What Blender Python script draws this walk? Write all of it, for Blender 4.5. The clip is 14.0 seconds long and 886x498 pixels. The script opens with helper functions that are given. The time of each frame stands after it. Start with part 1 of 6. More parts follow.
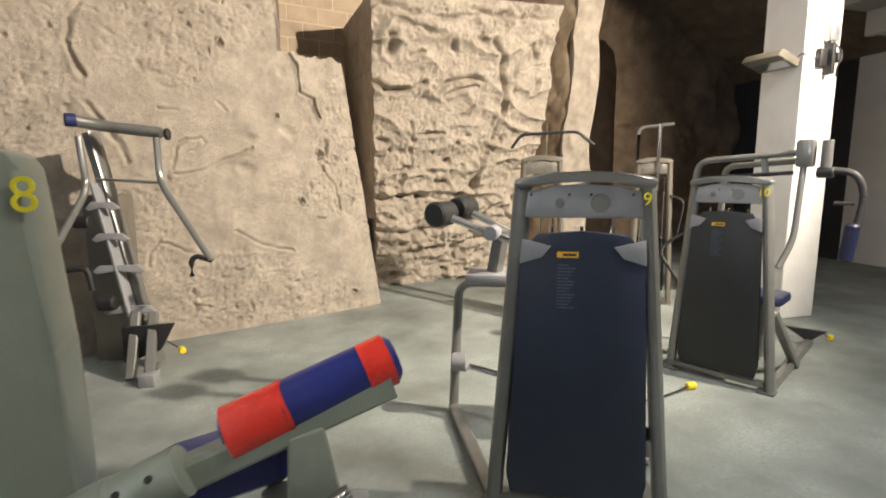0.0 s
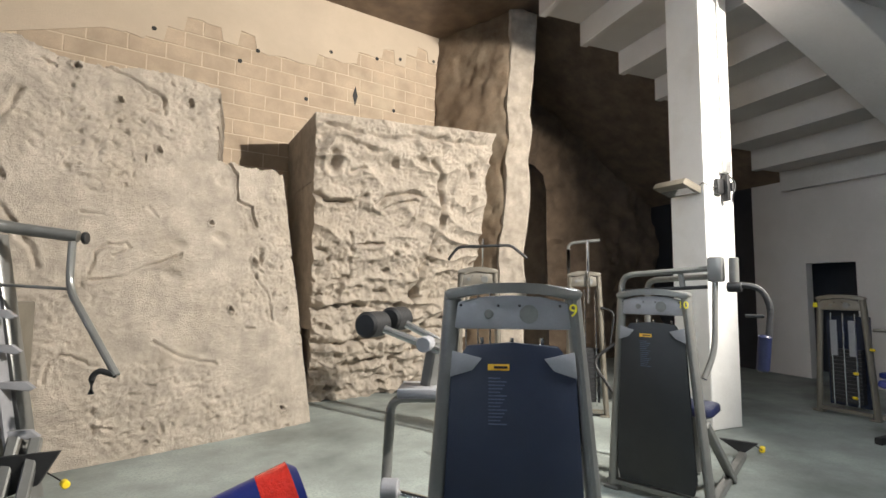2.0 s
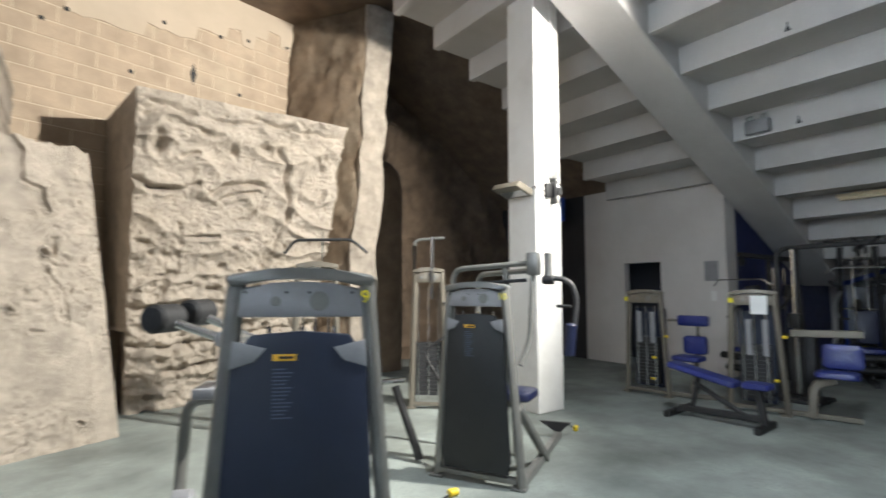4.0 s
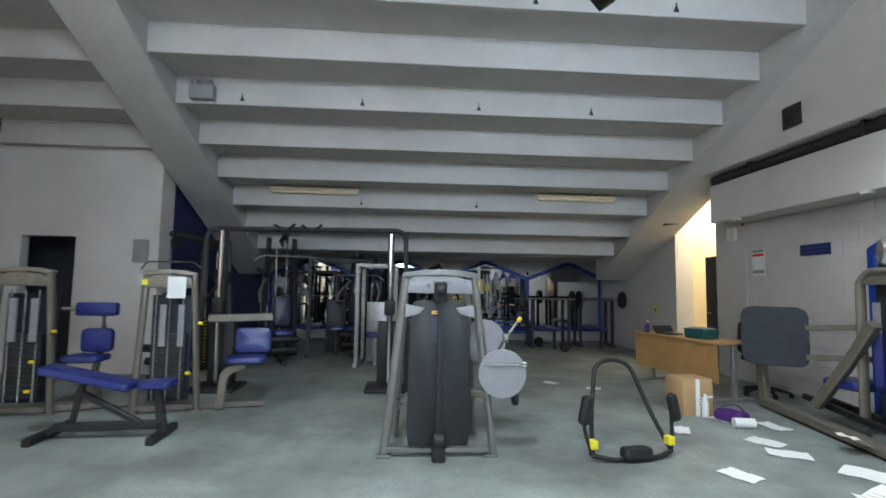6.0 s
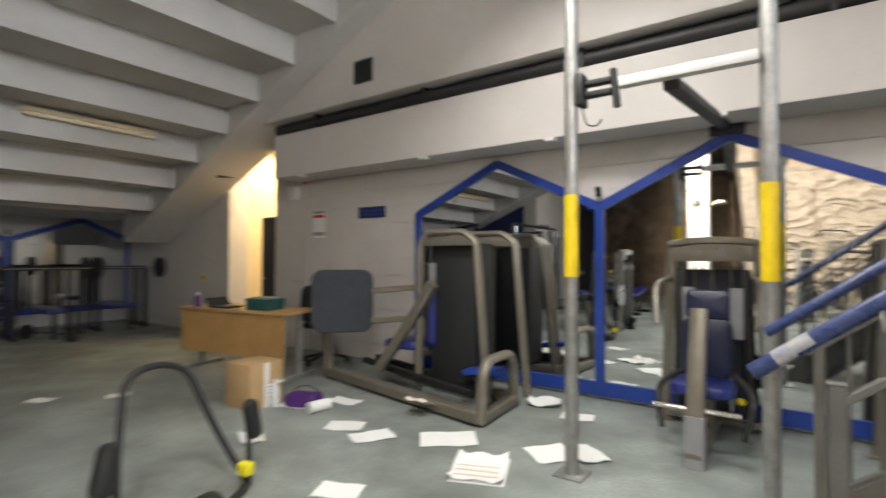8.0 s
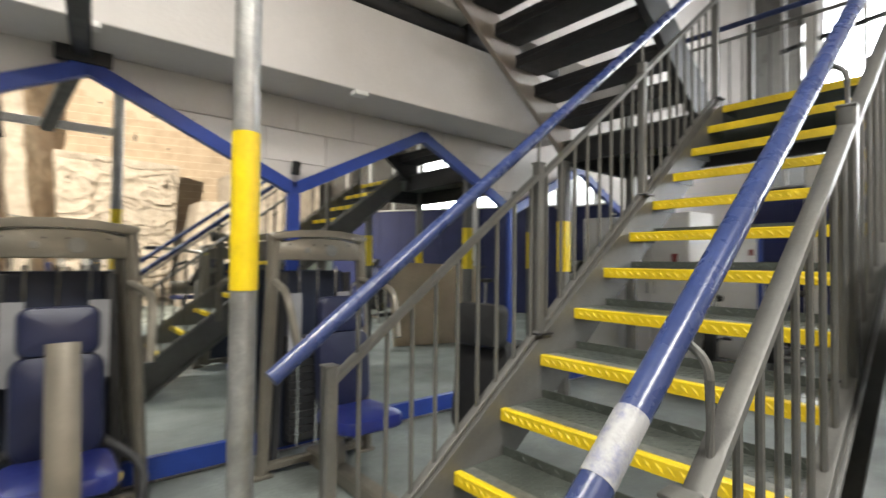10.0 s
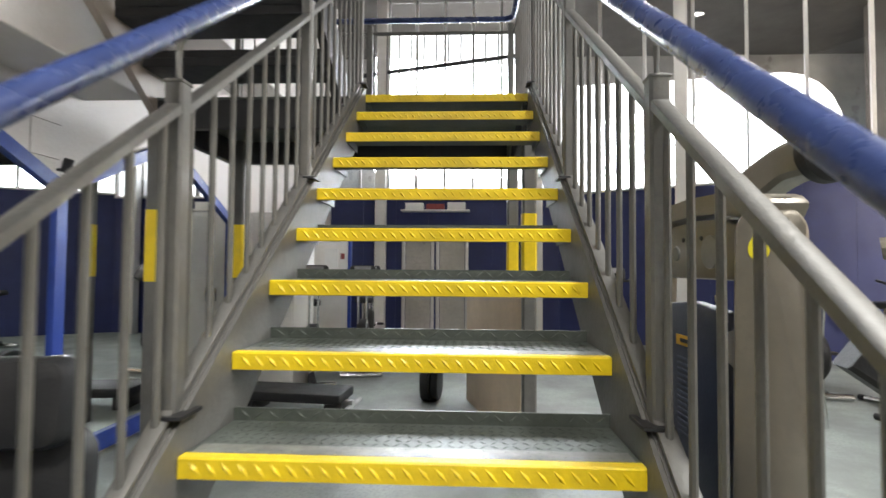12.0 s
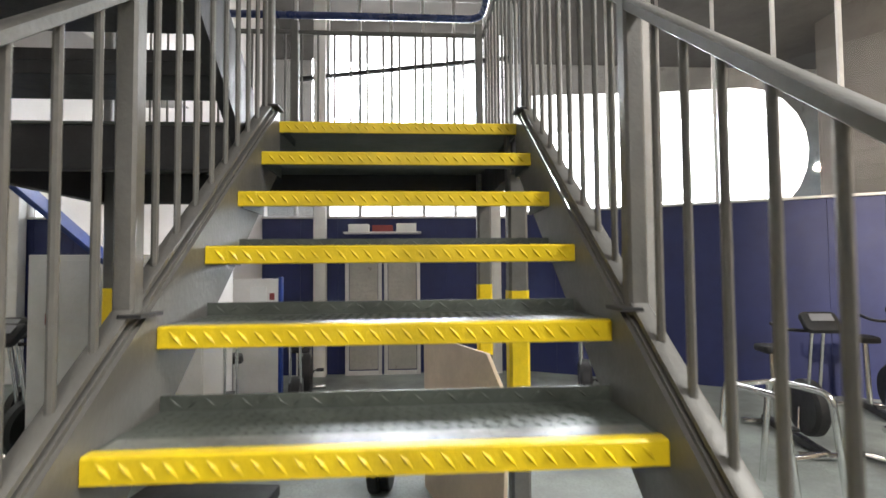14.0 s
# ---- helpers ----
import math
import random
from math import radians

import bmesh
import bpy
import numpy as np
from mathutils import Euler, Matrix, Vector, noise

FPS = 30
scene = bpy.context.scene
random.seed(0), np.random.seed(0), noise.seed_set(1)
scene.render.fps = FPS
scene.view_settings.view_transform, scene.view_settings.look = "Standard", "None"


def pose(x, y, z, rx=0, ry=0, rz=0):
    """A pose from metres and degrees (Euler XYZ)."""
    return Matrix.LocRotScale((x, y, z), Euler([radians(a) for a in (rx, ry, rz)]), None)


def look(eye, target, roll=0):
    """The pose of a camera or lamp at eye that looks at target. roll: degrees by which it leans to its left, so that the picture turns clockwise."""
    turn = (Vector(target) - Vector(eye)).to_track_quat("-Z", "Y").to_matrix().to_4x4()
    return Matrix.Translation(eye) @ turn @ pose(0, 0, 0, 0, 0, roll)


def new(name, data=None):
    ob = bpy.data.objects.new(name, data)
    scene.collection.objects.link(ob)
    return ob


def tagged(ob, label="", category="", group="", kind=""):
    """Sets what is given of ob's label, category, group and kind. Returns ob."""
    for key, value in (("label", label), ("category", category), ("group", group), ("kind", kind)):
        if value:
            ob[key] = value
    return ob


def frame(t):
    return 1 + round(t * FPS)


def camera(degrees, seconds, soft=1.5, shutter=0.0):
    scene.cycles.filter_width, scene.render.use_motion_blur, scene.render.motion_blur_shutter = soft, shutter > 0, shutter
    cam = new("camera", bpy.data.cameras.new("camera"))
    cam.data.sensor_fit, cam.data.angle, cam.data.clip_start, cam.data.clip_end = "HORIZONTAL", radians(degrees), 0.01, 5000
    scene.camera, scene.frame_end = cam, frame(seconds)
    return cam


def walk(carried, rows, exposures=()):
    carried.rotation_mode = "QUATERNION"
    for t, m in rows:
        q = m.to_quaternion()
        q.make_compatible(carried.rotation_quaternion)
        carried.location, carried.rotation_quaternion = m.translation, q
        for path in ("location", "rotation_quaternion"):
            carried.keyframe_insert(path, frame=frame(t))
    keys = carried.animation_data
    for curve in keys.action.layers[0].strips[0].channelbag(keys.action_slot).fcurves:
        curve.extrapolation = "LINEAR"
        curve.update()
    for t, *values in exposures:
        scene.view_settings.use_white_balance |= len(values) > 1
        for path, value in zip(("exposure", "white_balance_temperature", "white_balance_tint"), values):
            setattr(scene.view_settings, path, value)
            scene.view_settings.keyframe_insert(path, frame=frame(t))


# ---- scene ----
cam = camera(84.1, 14.0, shutter=0.4)
PATH = [
    (0, (0.207, 0.303, 1.572), (0.726, 2.214, 1.287), -0.3),
    (0.5, (0.27, 0.318, 1.572), (0.876, 2.222, 1.479), 0.4),
    (1, (0.272, 0.323, 1.574), (0.943, 2.206, 1.659), 0.8),
    (1.5, (0.272, 0.326, 1.575), (0.978, 2.192, 1.724), 0.5),
    (2, (0.273, 0.319, 1.571), (1.014, 2.17, 1.732), 0.4),
    (2.2, (0.273, 0.323, 1.573), (1.035, 2.166, 1.733), 0.3),
    (4.3, (0.766, 0.219, 1.471), (2.173, 1.629, 1.644), -0.0),
    (4.5, (0.9, 0.309, 1.433), (2.513, 1.479, 1.615), 0.0),
    (5, (1.201, 0.344, 1.484), (3.136, 0.817, 1.67), -0.3),
    (5.5, (1.522, 0.362, 1.393), (3.51, 0.385, 1.606), 0.7),
    (6, (1.949, 0.331, 1.376), (3.938, 0.191, 1.534), 0.9),
    (6.5, (2.34, 0.313, 1.388), (4.31, -0.025, 1.457), 0.6),
    (7, (2.73, 0.139, 1.369), (4.629, -0.487, 1.413), 0.5),
    (7.5, (3.072, -0.007, 1.364), (4.793, -1.026, 1.405), 0.3),
    (8, (3.455, -0.212, 1.35), (4.613, -1.843, 1.387), 0.2),
    (8.5, (3.784, -0.603, 1.357), (4.337, -2.525, 1.389), 0.3),
    (9, (4.055, -0.991, 1.334), (3.939, -2.987, 1.388), 0.3),
    (9.2, (4.094, -1.113, 1.338), (3.724, -3.078, 1.39), 0.3),
    (11.3, (3.819, -2.317, 1.337), (1.873, -2.776, 1.404), 0.7),
    (11.5, (3.739, -2.362, 1.345), (1.77, -2.705, 1.415), 0.6),
    (12, (3.442, -2.376, 1.357), (1.445, -2.463, 1.428), 0.4),
    (12.5, (3.18, -2.41, 1.394), (1.181, -2.4, 1.466), 0.2),
    (13, (2.926, -2.444, 1.533), (0.928, -2.389, 1.607), 0.1),
    (13.5, (2.71, -2.407, 1.65), (0.714, -2.302, 1.728), -0.2),
    (14, (2.508, -2.449, 1.806), (0.514, -2.32, 1.884), -0.5),
]
EXPOSURES = ((0, -0.15, 6500, 9), (1.5, -0.22, 5900, 7), (2.2, -0.2, 5850, 7), (4.4, 0.0, 5500, 4), (4.7, 0.12, 5350, 3), (5.0, 0.28, 5200, 2), (5.6, 0.3, 5200, 2), (6.4, 0.34, 5850, 6), (7.4, 0.36, 6300, 8), (8.0, 0.33, 6400, 9), (8.6, 0.36, 6400, 8), (9.5, 0.45, 6500, 8), (11.4, 0.92, 6300, 9), (14, 0.92, 6400, 10))
walk(cam, [(t, look(eye, target, roll)) for t, eye, target, roll in PATH], EXPOSURES)

# ---- light ----
world = bpy.data.worlds.new("world")
scene.world = world
world.use_nodes = True
sky = world.node_tree.nodes.new("ShaderNodeTexSky")
sky.sky_type, sky.sun_disc, sky.sun_elevation, sky.sun_rotation = "NISHITA", False, radians(40), radians(250)
world.node_tree.links.new(sky.outputs[0], world.node_tree.nodes["Background"].inputs[0])
world.node_tree.nodes["Background"].inputs[1].default_value = 0.1


def area_lamp(name, eye, target, sx, sy, watts, color, spread=180):
    data = bpy.data.lights.new(name, "AREA")
    data.shape, data.size, data.size_y, data.energy, data.color, data.spread = "RECTANGLE", sx, sy, watts, color, radians(spread)
    ob = new(name, data)
    ob.matrix_world = look(eye, target)
    return ob


DAY = (0.93, 0.97, 1.0)
WARM = (1.0, 0.86, 0.7)
# daylight entering by the two runs of glazing
area_lamp("daylight", (-6.45, -2.6, 4.35), (0, -1.5, 4.6), 3.2, 2.4, 110, DAY, 95)
area_lamp("daylight", (-5.42, 1.55, 3.5), (0.85, -1.85, 4.1), 3.4, 1.5, 85, DAY, 95)
# unseen warm floodlight, its place under the terrace assumed, turned to the climbing rock
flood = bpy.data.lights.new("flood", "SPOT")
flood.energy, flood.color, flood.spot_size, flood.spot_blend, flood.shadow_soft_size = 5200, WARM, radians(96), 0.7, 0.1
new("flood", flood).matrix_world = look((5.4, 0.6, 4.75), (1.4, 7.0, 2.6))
# lamps over the machines and over the mirror wall
area_lamp("hall_lamp", (3.0, 0.7, 5.2), (3.0, 1.0, 0.0), 1.2, 0.5, 170, (1.0, 0.97, 0.92), 150)
area_lamp("hall_lamp", (4.8, -2.4, 4.2), (4.2, -3.6, 0.0), 1.2, 0.5, 60, (1.0, 0.95, 0.87), 130)
# lamp inside the corridor behind the bright opening
area_lamp("corridor_lamp", (10.75, -5.9, 3.28), (10.75, -5.9, 0), 0.9, 0.9, 58, (1.0, 0.8, 0.5))

# small downlights in the soffit before the glazing
for x, y in ((-3.4, 0.6), (-3.2, 2.6)):
    area_lamp("downlight", (x, y, 6.57), (x, y, 0), 0.18, 0.18, 14, (1.0, 0.93, 0.82), 150)


# ---- materials ----
def mat(name, color, rough=0.6, metal=0.0, spots=0.25, scale=6.0, fine=60.0, bump=0.15, dirt=None, dirt_amount=0.0, coat=0.0, wear=0.0, wear_color=(0.3, 0.28, 0.25)):
    """Paint, metal, stone or cloth: colour varied at two sizes, stains, worn flecks and a fine relief."""
    m = bpy.data.materials.new(name)
    m.use_nodes = True
    nt = m.node_tree
    b = nt.nodes["Principled BSDF"]
    co = nt.nodes.new("ShaderNodeTexCoord")
    inf = nt.nodes.new("ShaderNodeObjectInfo")
    add = nt.nodes.new("ShaderNodeVectorMath"); add.operation = "ADD"
    nt.links.new(co.outputs["Object"], add.inputs[0])
    nt.links.new(inf.outputs["Location"], add.inputs[1])

    def tex(sc, detail=5.0, rgh=0.6):
        n = nt.nodes.new("ShaderNodeTexNoise")
        n.inputs["Scale"].default_value, n.inputs["Detail"].default_value, n.inputs["Roughness"].default_value = sc, detail, rgh
        nt.links.new(add.outputs[0], n.inputs["Vector"])
        return n.outputs["Fac"]

    def ramp(src, a, bb):
        n = nt.nodes.new("ShaderNodeMapRange")
        n.inputs["From Min"].default_value, n.inputs["From Max"].default_value = a, bb
        nt.links.new(src, n.inputs["Value"])
        return n.outputs["Result"]

    def mix(fac, a, bb):
        n = nt.nodes.new("ShaderNodeMix"); n.data_type = "RGBA"
        for sock, v in ((n.inputs[0], fac), (n.inputs[6], a), (n.inputs[7], bb)):
            if hasattr(v, "links"):
                nt.links.new(v, sock)
            else:
                sock.default_value = (*v, 1) if isinstance(v, tuple) else v
        return n.outputs[2]

    big, small = tex(scale), tex(fine, 3.0)
    lo = tuple(c * (1 - spots) for c in color)
    hi = tuple(min(c * (1 + spots * 0.6), 0.95) for c in color)
    col = mix(ramp(big, 0.32, 0.68), lo, hi)
    col = mix(ramp(small, 0.45, 0.8), col, tuple(c * (1 - spots * 0.7) for c in color))
    if dirt:
        f = ramp(tex(scale * 0.37, 8.0, 0.7), 0.5, 0.72)
        k = nt.nodes.new("ShaderNodeMath"); k.operation = "MULTIPLY"; k.inputs[1].default_value = dirt_amount
        nt.links.new(f, k.inputs[0])
        col = mix(k.outputs[0], col, dirt)
    if wear:
        f = ramp(tex(scale * 3.1, 9.0, 0.75), 0.74 - wear * 0.2, 0.76 - wear * 0.2)
        col = mix(f, col, wear_color)
    nt.links.new(col, b.inputs["Base Color"])
    rr = nt.nodes.new("ShaderNodeMapRange")
    rr.inputs["To Min"].default_value, rr.inputs["To Max"].default_value = max(rough - 0.12, 0.03), min(rough + 0.14, 1)
    nt.links.new(tex(scale * 1.7, 6.0), rr.inputs["Value"])
    nt.links.new(rr.outputs[0], b.inputs["Roughness"])
    b.inputs["Metallic"].default_value = metal
    b.inputs["Coat Weight"].default_value = coat
    if bump:
        bp = nt.nodes.new("ShaderNodeBump")
        bp.inputs["Strength"].default_value, bp.inputs["Distance"].default_value = bump, 0.01
        sm = nt.nodes.new("ShaderNodeMath"); sm.operation = "ADD"
        nt.links.new(small, sm.inputs[0]); nt.links.new(big, sm.inputs[1])
        nt.links.new(sm.outputs[0], bp.inputs["Height"])
        nt.links.new(bp.outputs[0], b.inputs["Normal"])
    return m


def glow(name, color, strength):
    m = bpy.data.materials.new(name)
    m.use_nodes = True
    b = m.node_tree.nodes["Principled BSDF"]
    b.inputs["Base Color"].default_value = (*color, 1)
    b.inputs["Emission Color"].default_value, b.inputs["Emission Strength"].default_value = (*color, 1), strength
    return m


def clear(name, color=(1, 1, 1), rough=0.0):
    m = bpy.data.materials.new(name)
    m.use_nodes = True
    b = m.node_tree.nodes["Principled BSDF"]
    b.inputs["Base Color"].default_value, b.inputs["Roughness"].default_value = (*color, 1), rough
    b.inputs["Transmission Weight"].default_value, b.inputs["IOR"].default_value = 1.0, 1.45
    return m


FLOOR = mat("floor_paint", (0.275, 0.305, 0.288), 0.55, spots=0.42, scale=1.3, fine=45, bump=0.14, dirt=(0.1, 0.105, 0.095), dirt_amount=0.85, wear=0.35, wear_color=(0.34, 0.31, 0.27))
CEIL = mat("terrace_paint", (0.54, 0.52, 0.505), 0.8, spots=0.1, scale=1.1, fine=30, bump=0.2, dirt=(0.4, 0.37, 0.34), dirt_amount=0.5)
WHITE = mat("wall_paint", (0.62, 0.59, 0.57), 0.7, spots=0.07, scale=1.5, fine=40, bump=0.2, dirt=(0.5, 0.46, 0.43), dirt_amount=0.4)
POSTW = mat("post_paint", (0.76, 0.75, 0.73), 0.45, spots=0.05, scale=3, fine=30, bump=0.25, dirt=(0.5, 0.47, 0.43), dirt_amount=0.35, wear=0.12, wear_color=(0.45, 0.42, 0.38))
BLOCK = mat("block", (0.47, 0.37, 0.27), 0.9, spots=0.22, scale=2.5, fine=90, bump=0.5, dirt=(0.55, 0.47, 0.35), dirt_amount=0.5)
MORTAR = mat("mortar", (0.62, 0.52, 0.39), 0.95, spots=0.15, scale=5, fine=90, bump=0.5)
RENDER = mat("plaster", (0.54, 0.45, 0.345), 0.9, spots=0.1, scale=1.4, fine=60, bump=0.35, dirt=(0.46, 0.38, 0.28), dirt_amount=0.5)
ROCK = mat("rock", (0.47, 0.41, 0.34), 0.95, spots=0.3, scale=5, fine=95, bump=1.0, dirt=(0.36, 0.305, 0.235), dirt_amount=0.6)
ROCKB = mat("shaded_brown_rock", (0.2, 0.145, 0.1), 0.9, spots=0.35, scale=3, fine=70, bump=0.6, dirt=(0.1, 0.08, 0.06), dirt_amount=0.7)
FINSIDE = mat("shaded_stained_rock", (0.2, 0.145, 0.095), 0.9, spots=0.4, scale=2.2, fine=60, bump=0.7, dirt=(0.36, 0.3, 0.22), dirt_amount=0.7)
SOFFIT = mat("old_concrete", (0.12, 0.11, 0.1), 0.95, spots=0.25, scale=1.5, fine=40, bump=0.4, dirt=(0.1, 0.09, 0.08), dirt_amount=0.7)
NAVY = mat("blue_board", (0.016, 0.025, 0.115), 0.55, spots=0.2, scale=2.5, fine=50, bump=0.1, dirt=(0.02, 0.025, 0.07), dirt_amount=0.5)
BLUE = mat("blue_paint", (0.015, 0.05, 0.3), 0.4, spots=0.18, scale=7, fine=50, bump=0.1, wear=0.05, wear_color=(0.3, 0.32, 0.36))
RAILB = mat("rail_blue", (0.036, 0.055, 0.16), 0.27, spots=0.2, scale=9, fine=60, bump=0.08, wear=0.1, wear_color=(0.3, 0.3, 0.34))
WORN = mat("worn_primer", (0.4, 0.4, 0.41), 0.45, spots=0.3, scale=60, fine=60, bump=0.1, dirt=(0.08, 0.1, 0.26), dirt_amount=0.9)
STEEL = mat("stair_grey", (0.15, 0.148, 0.138), 0.48, 0.25, spots=0.18, scale=6, fine=60, bump=0.14, dirt=(0.15, 0.14, 0.12), dirt_amount=0.5, wear=0.05)
TREAD = mat("tread_plate", (0.1, 0.112, 0.098), 0.42, 0.35, spots=0.35, scale=4, fine=50, bump=0.14, dirt=(0.06, 0.075, 0.062), dirt_amount=0.7, wear=0.3, wear_color=(0.24, 0.245, 0.22))
BARE = mat("bare_tread", (0.26, 0.265, 0.235), 0.36, 0.5, spots=0.45, scale=9, fine=40, bump=0.1, dirt=(0.08, 0.09, 0.078), dirt_amount=0.95, wear=0.3, wear_color=(0.08, 0.09, 0.078))
YELLOW = mat("yellow_paint", (0.82, 0.6, 0.012), 0.38, spots=0.12, scale=12, fine=70, bump=0.15, dirt=(0.5, 0.36, 0.03), dirt_amount=0.45)
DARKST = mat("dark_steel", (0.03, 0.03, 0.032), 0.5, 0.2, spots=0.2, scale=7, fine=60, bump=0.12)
GALV = mat("galvanised", (0.42, 0.42, 0.41), 0.4, 0.7, spots=0.25, scale=14, fine=80, bump=0.12, dirt=(0.25, 0.24, 0.22), dirt_amount=0.4)
FRAME = mat("machine_frame", (0.205, 0.205, 0.195), 0.34, 0.45, spots=0.12, scale=8, fine=80, bump=0.05, coat=0.2)
FRAMEG = mat("machine_frame_green", (0.28, 0.31, 0.26), 0.36, 0.25, spots=0.08, scale=8, fine=80, bump=0.05, coat=0.2)
FRAMEB = mat("machine_frame_bronze", (0.21, 0.19, 0.155), 0.36, 0.4, spots=0.12, scale=8, fine=80, bump=0.05, coat=0.2)
PLATE = mat("grey_plastic", (0.27, 0.27, 0.285), 0.5, 0.1, spots=0.1, scale=10, fine=90, bump=0.08)
SHROUD = mat("shroud", (0.014, 0.021, 0.045), 0.5, spots=0.15, scale=4, fine=120, bump=0.08, dirt=(0.03, 0.036, 0.055), dirt_amount=0.3)
SHROUDG = mat("grey_shroud", (0.017, 0.019, 0.021), 0.55, spots=0.15, scale=4, fine=120, bump=0.08, dirt=(0.03, 0.032, 0.034), dirt_amount=0.3)
CHROME = mat("chrome", (0.7, 0.7, 0.7), 0.16, 1.0, spots=0.08, scale=9, fine=60, bump=0.02)
BLACK = mat("black_rubber", (0.014, 0.014, 0.015), 0.55, spots=0.2, scale=12, fine=90, bump=0.15)
VINYL = mat("blue_vinyl", (0.016, 0.026, 0.17), 0.34, spots=0.15, scale=5, fine=120, bump=0.1, coat=0.1)
VINYLD = mat("dark_vinyl", (0.012, 0.016, 0.05), 0.38, spots=0.2, scale=5, fine=120, bump=0.1)
DULLRED = mat("dull_red", (0.3, 0.06, 0.06), 0.7, spots=0.15, scale=9, fine=60, bump=0.1)
TAPE = mat("red_tape", (0.72, 0.035, 0.02), 0.22, spots=0.12, scale=14, fine=60, bump=0.6, coat=0.4)
DECAL = mat("yellow_decal", (0.82, 0.72, 0.02), 0.5, spots=0.05, scale=20, bump=0)
DECALO = mat("orange_decal", (0.75, 0.42, 0.03), 0.5, spots=0.05, scale=20, bump=0)
PRINT = mat("print", (0.075, 0.09, 0.14), 0.6, spots=0.1, scale=20, bump=0)
WOOD = mat("desk_wood", (0.46, 0.27, 0.1), 0.42, spots=0.15, scale=4, fine=30, bump=0.08)
PLY = mat("plywood", (0.62, 0.5, 0.37), 0.7, spots=0.14, scale=3, fine=30, bump=0.15, dirt=(0.5, 0.38, 0.27), dirt_amount=0.5)
CARD = mat("cardboard", (0.5, 0.33, 0.16), 0.8, spots=0.1, scale=5, fine=60, bump=0.15)
PAPER = mat("paper", (0.82, 0.83, 0.82), 0.85, spots=0.04, scale=9, fine=60, bump=0.1)
CREAMP = mat("cream_paper", (0.82, 0.78, 0.66), 0.85, spots=0.05, scale=9, fine=60, bump=0.1)
INK = mat("grey_ink", (0.3, 0.31, 0.34), 0.8, spots=0.1, scale=9, bump=0)
FABRIC = mat("grey_fabric", (0.045, 0.05, 0.062), 0.85, spots=0.15, scale=10, fine=200, bump=0.3)
PURPLE = mat("purple_vinyl", (0.07, 0.015, 0.16), 0.5, spots=0.15, scale=9, fine=80, bump=0.1)
BEIGE = mat("beige_paint", (0.36, 0.305, 0.265), 0.6, spots=0.12, scale=2, fine=40, bump=0.15, dirt=(0.22, 0.19, 0.17), dirt_amount=0.5)
CREAM = mat("cream_paint", (0.8, 0.68, 0.47), 0.7, spots=0.06, scale=2, fine=40, bump=0.15)
NEARBLACK = mat("near_black", (0.035, 0.035, 0.04), 0.5, spots=0.15, scale=4, fine=60, bump=0.1)
MIRROR = mat("mirror", (0.8, 0.82, 0.82), 0.0, 1.0, spots=0.0, bump=0)
for n in MIRROR.node_tree.nodes:
    if n.type == "MAP_RANGE":
        n.inputs["To Min"].default_value = n.inputs["To Max"].default_value = 0.0
GLASS = clear("glass")
OUTSIDE = glow("bright_outdoors", (1.0, 1.0, 1.0), 1.5)
MULLION = mat("mullion", (0.62, 0.61, 0.6), 0.5, spots=0.08, scale=5, fine=40, bump=0.1)
GLASSDARK = mat("dark_glazing", (0.42, 0.4, 0.37), 0.3, 0.2, spots=0.25, scale=1.2, fine=20, bump=0.05, dirt=(0.2, 0.19, 0.17), dirt_amount=0.5)


for m_, dist in ((ROCK, 0.018), (FINSIDE, 0.03), (ROCKB, 0.03), (BLOCK, 0.015)):
    for n in m_.node_tree.nodes:
        if n.type == "BUMP":
            n.inputs["Distance"].default_value = dist


# ---- mesh helpers ----
def finish(name, bm, material, smooth=False, angle=35):
    bmesh.ops.recalc_face_normals(bm, faces=bm.faces[:])
    me = bpy.data.meshes.new(name)
    bm.to_mesh(me)
    bm.free()
    if material:
        me.materials.append(material)
    if smooth:
        me.shade_smooth()
        me.set_sharp_from_angle(angle=radians(angle))
    return me


def part(name, bm, material, parent=None, label="", m=None, smooth=True):
    ob = new(name, finish(name, bm, material, smooth))
    if parent is not None:
        ob.parent = parent
    if m is not None:
        ob.matrix_basis = m
    if label:
        tagged(ob, label)
    return ob


def thing(name, label, category, m=None, group="", kind=""):
    ob = new(name)
    ob.empty_display_size = 0.1
    if m is not None:
        ob.matrix_basis = m
    return tagged(ob, label, category, group, kind)


def structure(name, bm, material, label="", category=""):
    return tagged(part(name, bm, material, None, smooth=False), label, category, kind="structure")


def hexa(bm, pts):
    """A solid from eight corners: four below, four above, in the same turn."""
    v = [bm.verts.new(p) for p in pts]
    for f in ((3, 2, 1, 0), (4, 5, 6, 7), (0, 1, 5, 4), (1, 2, 6, 5), (2, 3, 7, 6), (3, 0, 4, 7)):
        bm.faces.new([v[i] for i in f])
    return v


def box(bm, x0, y0, z0, x1, y1, z1, bev=0.0):
    v = hexa(bm, [(x0, y0, z0), (x1, y0, z0), (x1, y1, z0), (x0, y1, z0), (x0, y0, z1), (x1, y0, z1), (x1, y1, z1), (x0, y1, z1)])
    if bev:
        e = {e for w in v for e in w.link_edges}
        bmesh.ops.bevel(bm, geom=list(e), offset=bev, segments=2, profile=0.5, affect="EDGES", clamp_overlap=True)
    return bm


def B(*a, bev=0.0):
    return box(bmesh.new(), *a, bev=bev)


